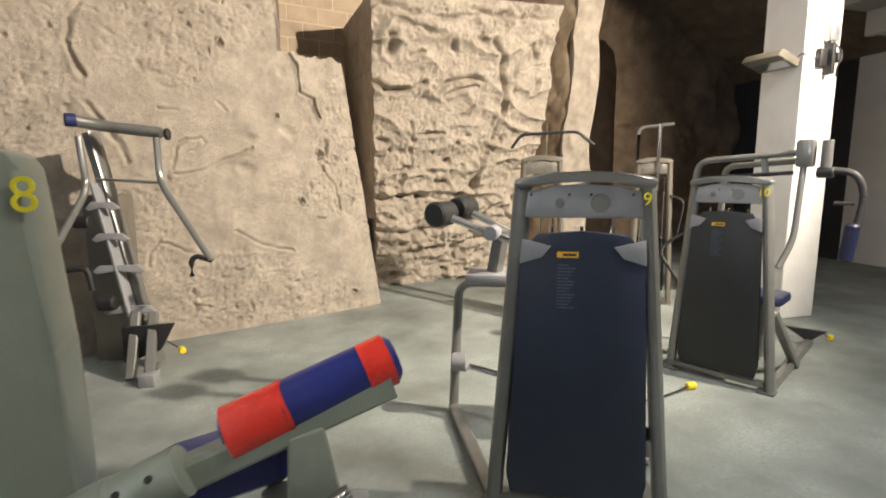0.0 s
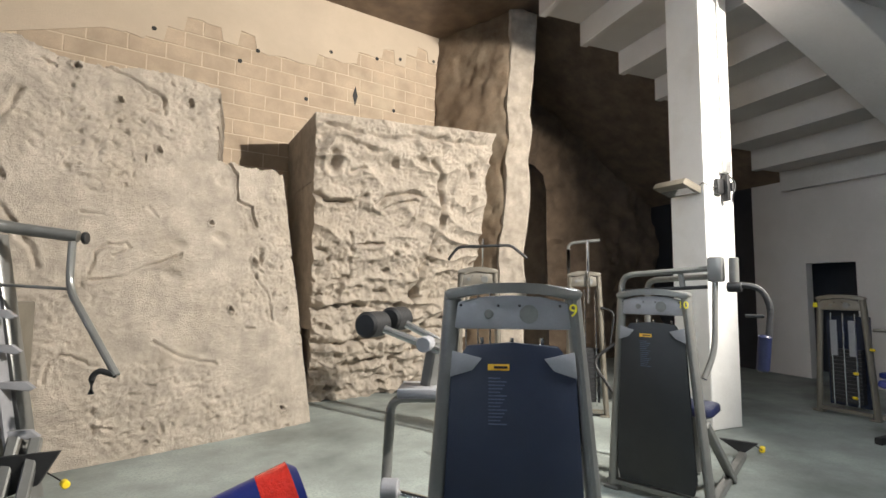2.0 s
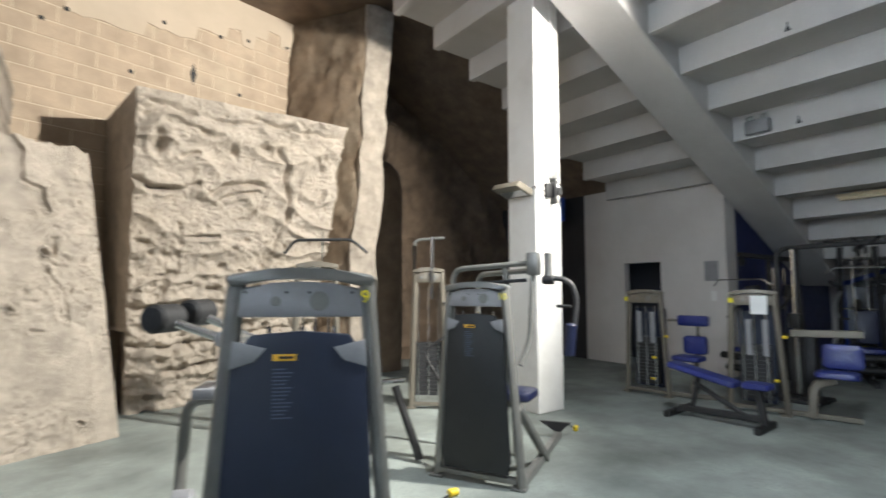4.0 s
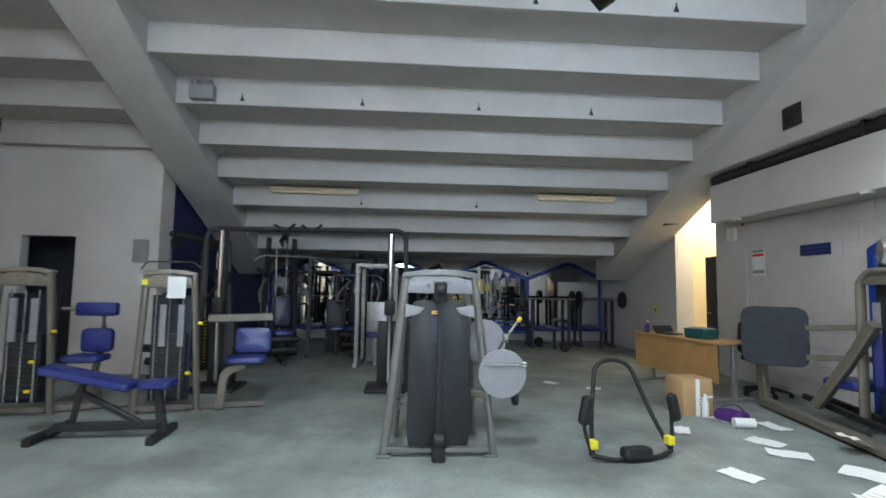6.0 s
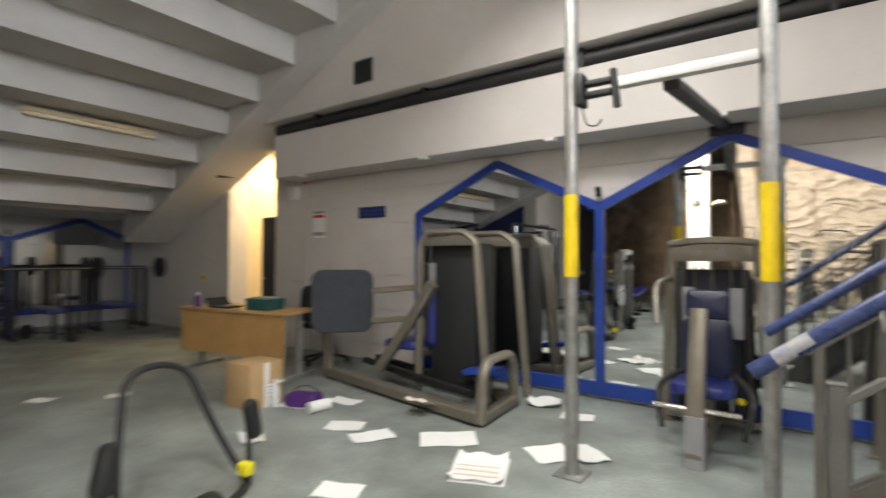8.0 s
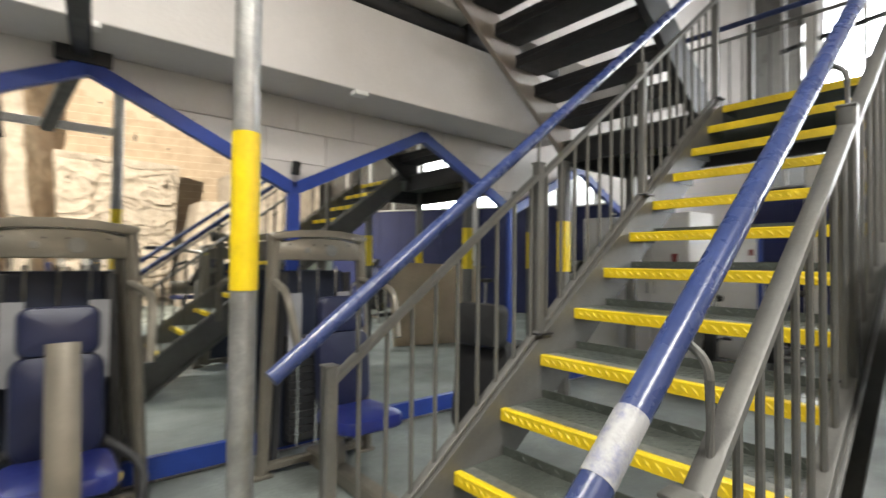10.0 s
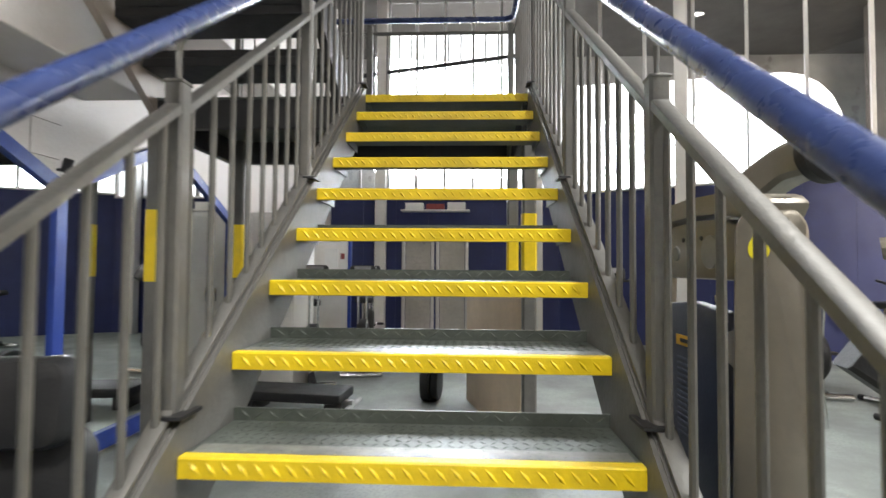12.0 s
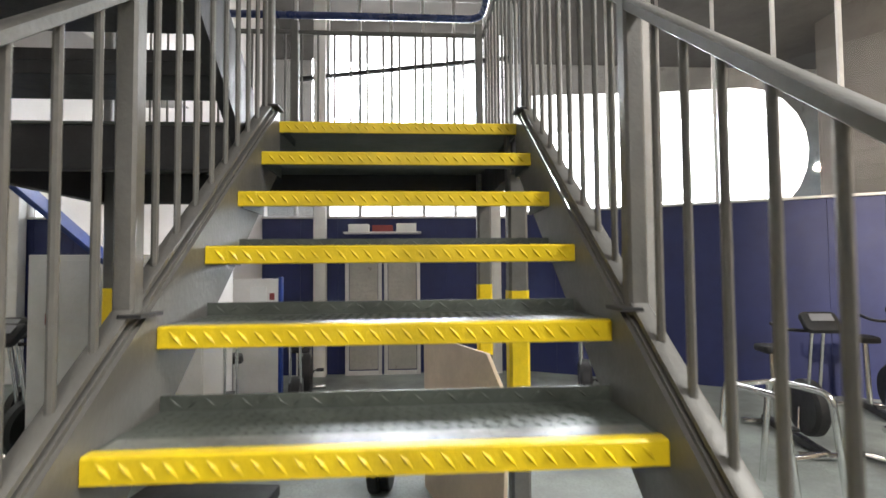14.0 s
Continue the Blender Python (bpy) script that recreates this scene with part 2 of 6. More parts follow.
def prism(bm, outline, a, b, axis="y", bev=0.0):
    """A flat outline of (p, q) pairs pulled from a to b along an axis."""
    def at(p, q, s):
        return {"y": (p, s, q), "x": (s, p, q), "z": (p, q, s)}[axis]
    va = [bm.verts.new(at(p, q, a)) for p, q in outline]
    vb = [bm.verts.new(at(p, q, b)) for p, q in outline]
    n = len(outline)
    bm.faces.new(va); bm.faces.new(vb[::-1])
    for i in range(n):
        bm.faces.new((va[i], vb[i], vb[(i + 1) % n], va[(i + 1) % n]))
    if bev:
        e = [e for e in bm.edges if all(v in va or v in vb for v in e.verts)]
        bmesh.ops.bevel(bm, geom=e, offset=bev, segments=2, profile=0.5, affect="EDGES", clamp_overlap=True)
    return bm


def curve(points, r=0.08, n=5):
    """Rounds the inner corners of a run of points."""
    p = [Vector(q) for q in points]
    out = [p[0]]
    for i in range(1, len(p) - 1):
        a, b = (p[i - 1] - p[i]), (p[i + 1] - p[i])
        d = min(r, a.length * 0.48, b.length * 0.48)
        a, b = p[i] + a.normalized() * d, p[i] + b.normalized() * d
        for k in range(n + 1):
            t = k / n
            out.append(a * (1 - t) ** 2 + p[i] * 2 * t * (1 - t) + b * t * t)
    return out + [p[-1]]


def tube(bm, points, rx, ry=None, seg=10, up=(0, 0, 1), square=False):
    """Sweeps an oval or a rounded square along a run of points."""
    ry = ry or rx
    p = [Vector(q) for q in points]
    ring = []
    if square:
        c = 0.28
        ring = [(1, 1 - c), (1 - c, 1), (c - 1, 1), (-1, 1 - c), (-1, c - 1), (c - 1, -1), (1 - c, -1), (1, c - 1)]
    else:
        ring = [(math.cos(2 * math.pi * i / seg), math.sin(2 * math.pi * i / seg)) for i in range(seg)]
    rings = []
    ref = Vector(up)
    for i, q in enumerate(p):
        d = ((p[min(i + 1, len(p) - 1)] - q).normalized() + (q - p[max(i - 1, 0)]).normalized()).normalized()
        s = d.cross(ref)
        if s.length < 1e-3:
            s = d.cross(Vector((1, 0, 0))) if abs(d.x) < 0.9 else d.cross(Vector((0, 1, 0)))
        s.normalize()
        u = s.cross(d)
        rings.append([bm.verts.new(q + s * (rx * a) + u * (ry * b)) for a, b in ring])
    n = len(ring)
    for a, b in zip(rings, rings[1:]):
        for i in range(n):
            bm.faces.new((a[i], a[(i + 1) % n], b[(i + 1) % n], b[i]))
    bm.faces.new(rings[0][::-1]); bm.faces.new(rings[-1])
    return bm


def TB(points, rx, ry=None, r=0.0, **kw):
    return tube(bmesh.new(), curve(points, r) if r else points, rx, ry, **kw)


def lathe(bm, prof, m=None, seg=20):
    """Turns (radius, height) pairs round the z axis, then lays it by m."""
    m = m or Matrix()
    rings = [[bm.verts.new(m @ Vector((r * math.cos(2 * math.pi * i / seg), r * math.sin(2 * math.pi * i / seg), h))) for i in range(seg)] for r, h in prof]
    for a, b in zip(rings, rings[1:]):
        for i in range(seg):
            bm.faces.new((a[i], a[(i + 1) % seg], b[(i + 1) % seg], b[i]))
    bm.faces.new(rings[0][::-1]); bm.faces.new(rings[-1])
    return bm


def disc(a, b, r, rim=0.006, seg=24):
    """A round from point a to point b with softened rims."""
    a, b = Vector(a), Vector(b)
    m = Matrix.Translation(a) @ (b - a).to_track_quat("Z", "Y").to_matrix().to_4x4()
    h = (b - a).length
    return lathe(bmesh.new(), [(r - rim, 0), (r, rim), (r, h - rim), (r - rim, h)], m, seg)


def cushion(w, d, h, r=0.03, puff=0.01):
    """An upholstered pad, w by d, h thick, lying on the xy plane."""
    bm = bmesh.new()
    n = 14
    def outline(inset):
        o = []
        for cx, cy, a0 in ((w / 2 - r, d / 2 - r, 0), (r - w / 2, d / 2 - r, 90), (r - w / 2, r - d / 2, 180), (w / 2 - r, r - d / 2, 270)):
            for k in range(5):
                a = radians(a0 + 22.5 * k)
                rr = max(r - inset, 0.002)
                o.append((cx + rr * math.cos(a), cy + rr * math.sin(a)))
        return o
    e = min(h * 0.35, r * 0.8)
    rows = [(e * 0.6, 0), (0, e * 0.5), (0, h - e), (e * 0.35, h - e * 0.3), (e * 1.3, h)]
    rings = [[bm.verts.new((x, y, z)) for x, y in outline(i)] for i, z in rows]
    for a, b in zip(rings, rings[1:]):
        for i in range(len(a)):
            bm.faces.new((a[i], a[(i + 1) % len(a)], b[(i + 1) % len(a)], b[i]))
    bm.faces.new(rings[0][::-1])
    c = bm.verts.new((0, 0, h + puff))
    for i in range(len(rings[-1])):
        bm.faces.new((rings[-1][i], rings[-1][(i + 1) % len(rings[-1])], c))
    return bm


def text(name, body, size, m, material, parent=None):
    """Lettering in the built-in font, turned to a mesh."""
    cu = bpy.data.curves.new(name, "FONT")
    cu.body, cu.size, cu.extrude, cu.align_x, cu.align_y = body, size, 0.0015, "CENTER", "CENTER"
    ob = bpy.data.objects.new(name, cu)
    scene.collection.objects.link(ob)
    me = bpy.data.meshes.new_from_object(ob.evaluated_get(bpy.context.evaluated_depsgraph_get()))
    bpy.data.objects.remove(ob)
    me.materials.clear(); me.materials.append(material)
    o = new(name, me)
    if parent is not None:
        o.parent = parent
    o.matrix_basis = m
    return o


# ---- setting ----
structure("floor", B(-9, -9, -0.25, 17, 13, 0), FLOOR, "worn grey-green painted concrete gym floor with stains", "floor")

# underside of the raked terrace: steps 0.763 deep and 0.329 high
SX, SZ, SD, SH = 7.03, 4.44, 0.763, 0.329


def terrace(y0, y1, k0, k1, dx=0.0):
    bm = bmesh.new()
    for k in range(k0, k1):
        x, z = SX + dx + k * SD, SZ - k * SH
        # riser slab with a slightly thicker lip at its foot
        box(bm, x, y0, z, x + 0.12, y1, z + SH + 0.06, 0.008)
        box(bm, x + 0.12, y0, z + 0.045, x + SD + 0.02, y1, z + 0.18)
    return bm


structure("ceiling", terrace(-4.15, 3.47, -8, 8), CEIL, "white painted stepped concrete underside of seating terrace", "ceiling")
structure("ceiling", terrace(4.17, 6.5, -8, 5, 0.33), CEIL, "white painted stepped concrete underside of seating terrace", "ceiling")
structure("ceiling", B(SX + 8 * SD - 0.05, -5.2, 2.12, 15.6, 4.6, 2.34), CEIL, "white painted flat concrete soffit at the low end of the hall", "ceiling")


def raker(y0, y1, drop):
    x0, x1 = SX - 8 * SD, SX + 8 * SD + 0.3
    f = lambda x: SZ - (x - SX) * SH / SD
    return prism(bmesh.new(), [(x0, f(x0) - drop), (x1, f(x1) - drop), (x1, f(x1) + 0.7), (x0, f(x0) + 0.7)], y0, y1, "y", 0.02)


# soffit colour is brown, darkened for the dim recess below
structure("ceiling", prism(bmesh.new(), [(0.8, 6.35), (4.0, 6.4), (5.1, 6.6), (11.0, 2.95), (11.0, 3.6), (5.1, 7.0), (0.8, 7.0)], 6.5, 11.5, "y"), ROCKB, "brown sloping soffit, darkened in colour for the dim rock recess", "ceiling")
structure("beam_1", raker(3.47, 4.17, 0.06), CEIL, "sloping white painted concrete beam under the terrace", "beam")
structure("beam_2", raker(-5.0, -4.15, 0.06), CEIL, "sloping white painted concrete beam along the wall", "beam")
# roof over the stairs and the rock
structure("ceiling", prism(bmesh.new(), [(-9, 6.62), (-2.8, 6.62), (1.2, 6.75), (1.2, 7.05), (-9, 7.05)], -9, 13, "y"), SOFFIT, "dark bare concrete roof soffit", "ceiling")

# south wall with painted blockwork, opening to the corridor
def blocks(bm, x0, x1, z0, z1, y, out, bw=0.45, bh=0.225, g=0.006, d=0.012):
    """Courses of blocks standing proud of the joint plane."""
    r = 0
    z = z0
    while z < z1 - 0.02:
        x = x0 - (bw / 2 if r % 2 else 0)
        zt = min(z + bh, z1)
        while x < x1:
            a, b = max(x, x0) + g / 2, min(x + bw, x1) - g / 2
            if b - a > 0.03:
                box(bm, a, min(y, y + out * d), z + g / 2, b, max(y, y + out * d), zt - g / 2)
            x += bw
        z += bh
        r += 1
    return bm


south = structure("wall_south", B(-6.4, -5.35, 0, 10.1, -5.0, 7), WHITE, "white painted blockwork wall with mirrors", "wall")
structure("wall_south", B(11.4, -5.35, 0, 15.6, -5.0, 4), WHITE, "white painted blockwork wall beyond the corridor", "wall")
structure("wall_south", B(10.1, -5.35, 3.42, 11.4, -5.0, 5), WHITE, "white painted wall over the corridor opening", "wall")
tagged(part("blockwork", blocks(bmesh.new(), 0.4, 10.09, 0, 2.475, -5.0, 1), WHITE, south, smooth=False), kind="stuff")
bm = B(10.0, -7.2, 0, 10.1, -5.35, 3.42); box(bm, 11.4, -7.2, 0, 11.5, -5.35, 3.42); box(bm, 10.0, -7.3, 0, 11.5, -7.2, 3.42); box(bm, 10.0, -7.3, 3.42, 11.5, -5.35, 3.5)
structure("wall_corridor", bm, CREAM, "cream painted corridor walls in warm light", "wall")
d1 = structure("door_1", B(10.1, -5.3, 0, 10.82, -5.25, 2.03, bev=0.004), NEARBLACK, "dark door standing in the corridor opening", "door")
part("door_handle", TB([(10.72, -5.25, 1.0), (10.72, -5.2, 1.0), (10.6, -5.2, 1.0)], 0.009, r=0.02), CHROME, d1)
structure("bulkhead_upper", B(-2.0, -5.0, 3.26, 10.0, -4.43, 6.9, bev=0.01), WHITE, "white boxed duct high along the wall", "bulkhead")
structure("bulkhead_lower", B(0.2, -5.0, 2.48, 9.5, -4.53, 3.08, bev=0.01), WHITE, "white boxed duct below a dark pipe", "bulkhead")
p = thing("pipe", "dark round pipe in the gap between two boxed ducts", "pipe")
part("pipe_run", TB([(0.2, -4.62, 3.17), (9.5, -4.62, 3.17)], 0.075, seg=14), DARKST, p)
for x in (1.4, 3.2, 5.0, 6.8, 8.6):
    part("pipe_bracket", B(x - 0.02, -4.71, 3.08, x + 0.02, -4.53, 3.262), DARKST, p)
# white room with a dark hatch, under the terrace
bm = bmesh.new()
box(bm, 9.83, 4.19, 0, 10.0, 5.42, 4.4); box(bm, 9.83, 6.22, 0, 10.0, 7.2, 4.4); box(bm, 9.83, 5.42, 2.08, 10.0, 6.22, 4.4)
structure("wall_room", bm, WHITE, "white painted partition with a dark open doorway", "wall")
# the unlit room's darkness is put into this wall's colour
structure("wall_room_inside", B(10.9, 4.4, 0, 11.0, 7.2, 3), NEARBLACK, "inside of the room, its darkness put into a near-black colour", "wall")
structure("wall_room_side", B(10.0, 4.19, 0, 10.25, 4.45, 4.0), WHITE, "white painted end of the partition", "wall")
structure("wall_room_side", B(10.25, 4.2, 0, 15.6, 4.45, 4.2), NAVY, "dark blue painted wall under the sloping beam", "wall")
# near-black colour in place of the shade in the recess
structure("wall_room_side", B(9.83, 7.2, 0, 10.0, 10.5, 4.6), NEARBLACK, "recess wall coloured near black for its lack of light", "wall")
structure("wall_east", B(15.3, -5.4, 0, 15.6, 4.6, 2.4), WHITE, "white painted wall behind far mirrors", "wall")
# this brown also carries the shade at the back of the recess
structure("wall_north", B(4.0, 10.5, 0, 12, 10.8, 7), ROCKB, "brown rock-textured wall with the recess shade put into its colour", "wall")

# block wall behind the climbing rock
NW = pose(0, 8.02, 0, 0, 0, 12.9)
nw = structure("wall_north", B(-5.2, 0.03, 0, 3.95, 0.4, 6.9), MORTAR, "tan blockwork wall with plastered upper band", "wall")
nw.matrix_basis = NW
# the plaster has come off in ragged steps, course by course
rr = random.Random(8)
ragged = [(-5.2, 3.6)]
for i in range(24):
    x = -1.6 + i * 0.24
    z = 0.225 * round((5.1 + (x + 1.2) * 0.16 + rr.choice((-0.2, -0.1, 0, 0.1, 0.22))) / 0.225)
    ragged += [(x, z + rr.uniform(-0.03, 0.03)), (min(x + 0.2, 3.94), z + rr.uniform(-0.04, 0.04))]
ob = part("plaster_band", prism(bmesh.new(), ragged + [(3.95, 6.9), (-5.2, 6.9)], 0.012, 0.0295, "y"), RENDER, nw, "pale plaster left on upper wall", smooth=False)
block_mesh = finish("brick", B(-0.217, 0, -0.1045, 0.217, 0.05, 0.1045, bev=0.003), BLOCK)
for r in range(7, 28):
    for c in range(-6, 10):
        x = c * 0.45 + (0.225 if r % 2 else 0) + 0.02
        if -2.3 < x < 3.7 and not (x < 0.4 and r < 10):
            b = new("brick", block_mesh)
            b.parent = nw
            b.location = (x, 0.0245 + random.uniform(-0.003, 0.003), 0.1125 + r * 0.225)


# ---- climbing rock ----
def crack(x, z, line, width, depth):
    """Depth at (x, z), in metres on the face, of a crack with raised lips along a run of points."""
    m = width * 5
    if not (min(p[0] for p in line) - m < x < max(p[0] for p in line) + m and min(p[1] for p in line) - m < z < max(p[1] for p in line) + m):
        return 0.0
    best = 9
    for (ax, az), (bx, bz) in zip(line, line[1:]):
        dx, dz = bx - ax, bz - az
        t = max(0, min(1, ((x - ax) * dx + (z - az) * dz) / (dx * dx + dz * dz + 1e-9)))
        best = min(best, math.hypot(x - ax - t * dx, z - az - t * dz))
    return depth * (math.exp(-(best / width) ** 2) - 0.3 * math.exp(-((best - 2.4 * width) / (1.2 * width)) ** 2))


def sandy(f, o):
    """Relief of a trowelled slab: nearly flat, with pitted and grainy patches."""
    m = max(0.0, min(1.0, noise.noise(f * 1.4 + o) * 2.2 + 0.45))
    h = noise.fractal(f * 0.8, 1.0, 2.0, 3) * 0.03 + noise.noise(f * 3.1) * 0.008
    h += (noise.noise(f * 9.0) * 0.007 + noise.noise(f * 19.0) * 0.009) * (0.2 + m) + noise.noise(f * 31.0) * 0.009 * (0.5 + m)
    return h - max(0, noise.noise(f * 15.0 + o) - 0.33) * 0.1 * m - max(0, noise.noise(f * 5.0 - o) - 0.5) * 0.1


def rugged(f, o):
    """Relief of a boulder: smooth rolls on top, crusty clumps and hollows lower down."""
    low = max(0.0, min(1.0, (2.6 - f.z + o.z) * 0.7 + noise.noise(f * 1.2) * 0.9))
    w = Vector((f.x * 1.5 + 0.5 * noise.noise(f * 1.6), f.y, f.z * 3.4 + 0.9 * noise.noise(f * 1.1 + o)))
    h = (1 - abs(noise.noise(w))) ** 3 * 0.085 + noise.fractal(f * 0.9, 1.0, 2.0, 3) * 0.06
    h += (noise.noise(f * 6.0) * 0.022 + noise.noise(f * 12.5) * 0.024) * (0.35 + low) + noise.noise(f * 25.0) * 0.018
    h -= max(0, noise.noise(f * 8.0 + o) - 0.3) * 0.2 * (0.3 + low) + max(0, noise.noise(f * 4.1 - o) - 0.4) * 0.28
    return h


def crusty(f, o):
    """Relief of the plain rock round about."""
    return noise.fractal(f * 1.1, 0.9, 2.1, 4) * 0.075 + noise.noise(f * 6.0) * 0.03 + noise.noise(f * 15.0) * 0.014


def rock_face(bm, corner, n, m, relief, grooves, seed, back, keep=None, amount=1.0):
    """A rough slab: corner(s, t) gives the flat place, the relief pushes it out, its rim runs back into the wall."""
    grid = []
    o = Vector((seed * 7.3, seed * 3.1, seed))
    c00, c10, c01 = Vector(corner(0, 0)), Vector(corner(1, 0)), Vector(corner(0, 1))
    nrm = (c10 - c00).cross(c01 - c00).normalized()
    if nrm.y > 0:
        nrm = -nrm
    wide, high = (c10 - c00).length, (c01 - c00).length
    grooves = [([(p * wide, q * high) for p, q in line], w, d) for line, w, d in grooves]
    for j in range(m + 1):
        row = []
        for i in range(n + 1):
            s, t = i / n, j / m
            q = Vector(corner(s, t))
            f = q + o
            h = relief(f, o) * amount
            edge = min(s, 1 - s, t * 2 + 0.3, 1 - t) * 18
            if grooves:
                wx, wz = s * wide + 0.03 * noise.noise(f * 5) + 0.012 * noise.noise(f * 17), t * high + 0.03 * noise.noise(f * 5 + o) + 0.012 * noise.noise(f * 17 + o)
                k = 0.75 + 0.9 * noise.noise(f * 3.7)
                for line, w, d in grooves:
                    h -= crack(wx, wz, line, w * (0.7 + 0.4 * k), d * k)
            row.append(bm.verts.new(q + nrm * (h - 0.03 * max(0, 1 - edge))))
        grid.append(row)
    for j in range(m):
        for i in range(n):
            if keep is None or keep((i + 0.5) / n, (j + 0.5) / m):
                bm.faces.new((grid[j][i], grid[j][i + 1], grid[j + 1][i + 1], grid[j + 1][i]))
    bmesh.ops.delete(bm, geom=[v for v in bm.verts if not v.link_faces], context="VERTS")
    rim = [e for e in bm.edges if e.is_boundary]
    rear = {}
    for e in rim:
        for v in e.verts:
            if v not in rear:
                rear[v] = bm.verts.new(back(v.co))
    for e in rim:
        p, q = e.verts
        bm.faces.new((p, q, rear[q], rear[p]))
    return bm


def mixv(a, b, t):
    return tuple(p + (q - p) * t for p, q in zip(a, b))


def quad(bl, br, tl, tr):
    return lambda s, t: mixv(mixv(bl, br, s), mixv(tl, tr, s), t)


rock = thing("climbing_rock", "pale sandy sculpted climbing wall of artificial rock", "climbing wall")
bm = bmesh.new()
cA = lambda x: 5.53 + (x + 1.09) * 0.378
STEP = 0.672


def slab(s, t):
    x = -2.35 + s * 3.41
    over = max(0.0, s - STEP) / (1 - STEP)
    z = t * 3.74
    x -= over * 0.42 * z / 2.9
    return (x, cA(min(x, 1.06)) + 0.02 * z, z)


def slab_kept(s, t):
    """The slab is lower past the step, and its upper rim is ragged."""
    rag = 0.012 * noise.noise(Vector((s * 30, t * 30, 2)))
    return t < (0.775 if s > STEP + rag else 0.985 + 0.018 * math.sin(s * 14)) + rag


# cracks, arcs and the eye-shaped swelling of the slab
gA = [([(0.23, 0.87), (0.216, 0.82), (0.196, 0.78), (0.187, 0.74), (0.195, 0.695), (0.21, 0.66)], 0.03, 0.06), ([(0.213, 0.6), (0.238, 0.555), (0.276, 0.51), (0.29, 0.466)], 0.028, 0.055),
      ([(0.376, 0.975), (0.44, 0.96), (0.483, 0.937), (0.518, 0.93), (0.53, 0.882)], 0.022, 0.06), ([(0.27, 0.948), (0.293, 0.938)], 0.018, 0.04),
      ([(0.394, 0.436), (0.456, 0.447), (0.52, 0.47), (0.588, 0.508)], 0.02, 0.05), ([(0.39, 0.45), (0.393, 0.498), (0.421, 0.527), (0.458, 0.53), (0.468, 0.516), (0.435, 0.5)], 0.018, 0.04),
      ([(0.728, 0.778), (0.768, 0.74), (0.767, 0.665), (0.829, 0.653), (0.844, 0.603)], 0.02, 0.06), ([(0.858, 0.528), (0.856, 0.494)], 0.035, 0.07), ([(0.831, 0.46), (0.882, 0.393), (0.887, 0.325)], 0.022, 0.04),
      ([(0.53, 0.278), (0.6, 0.237), (0.693, 0.206)], 0.024, 0.04), ([(0.313, 0.2), (0.318, 0.245), (0.34, 0.26), (0.42, 0.231)], 0.022, 0.035), ([(0.364, 0.599), (0.411, 0.593)], 0.02, 0.04),
      ([(0.509, 0.63), (0.527, 0.602)], 0.02, 0.04), ([(0.793, 0.3), (0.823, 0.299)], 0.025, 0.06), ([(0.05, 0.3), (0.12, 0.33), (0.2, 0.3)], 0.025, 0.04)]
# sockets for climbing holds
for p, q in ((0.824, 0.502), (0.9, 0.062), (0.327, 0.954), (0.426, 0.895), (0.598, 0.93), (0.74, 0.36), (0.52, 0.78), (0.66, 0.6)):
    gA.append(([(p, q), (p + 0.004, q - 0.006)], 0.02, 0.16))
gA = [(line, w * 0.62, d * 0.75) for line, w, d in gA]
rock_face(bm, slab, 250, 280, sandy, gA, 1, lambda c: Vector((c.x, c.y + 1.2, c.z)), slab_kept)
part("rock_slab", bm, ROCK, rock, "weathered pale slab with shallow cracks")
bm = bmesh.new()
# curved cracks, the long winding seam and the bedding of the boulder
gB = [([(0.0, 0.729), (0.078, 0.709), (0.168, 0.707), (0.275, 0.727)], 0.034, 0.13), ([(0.319, 0.702), (0.387, 0.731), (0.5, 0.752), (0.588, 0.743)], 0.03, 0.11), ([(0.36, 0.684), (0.455, 0.713), (0.557, 0.723)], 0.022, 0.06),
      ([(0.637, 0.871), (0.689, 0.817), (0.714, 0.744), (0.724, 0.648), (0.685, 0.562), (0.641, 0.476), (0.6, 0.411), (0.6, 0.347), (0.596, 0.26)], 0.03, 0.12), ([(0.097, 0.873), (0.095, 0.825)], 0.045, 0.14),
      ([(0.19, 0.811), (0.265, 0.831)], 0.022, 0.07), ([(0.022, 0.965), (0.178, 0.95), (0.361, 0.935), (0.552, 0.955), (0.797, 0.95), (0.984, 0.955)], 0.025, 0.05), ([(0.503, 0.97), (0.622, 0.952), (0.69, 0.965)], 0.025, 0.07),
      ([(0.197, 0.913), (0.274, 0.891), (0.336, 0.889)], 0.035, 0.09), ([(0.202, 0.595), (0.213, 0.535)], 0.022, 0.07), ([(0.227, 0.555), (0.373, 0.568)], 0.02, 0.07),
      ([(0.0, 0.336), (0.231, 0.342), (0.44, 0.317)], 0.03, 0.08), ([(0.0, 0.216), (0.176, 0.199), (0.453, 0.221), (0.95, 0.25)], 0.035, 0.1), ([(0.0, 0.114), (0.251, 0.122), (0.613, 0.162), (1.0, 0.19)], 0.03, 0.08),
      ([(0.888, 0.718), (0.92, 0.752)], 0.025, 0.08), ([(0.874, 0.869), (0.902, 0.827)], 0.03, 0.08), ([(0.028, 0.533), (0.058, 0.533)], 0.04, 0.1), ([(0.158, 0.434), (0.19, 0.438)], 0.035, 0.1), ([(0.361, 0.388), (0.395, 0.392)], 0.035, 0.1), ([(0.468, 0.621), (0.533, 0.654), (0.547, 0.675)], 0.022, 0.06)]
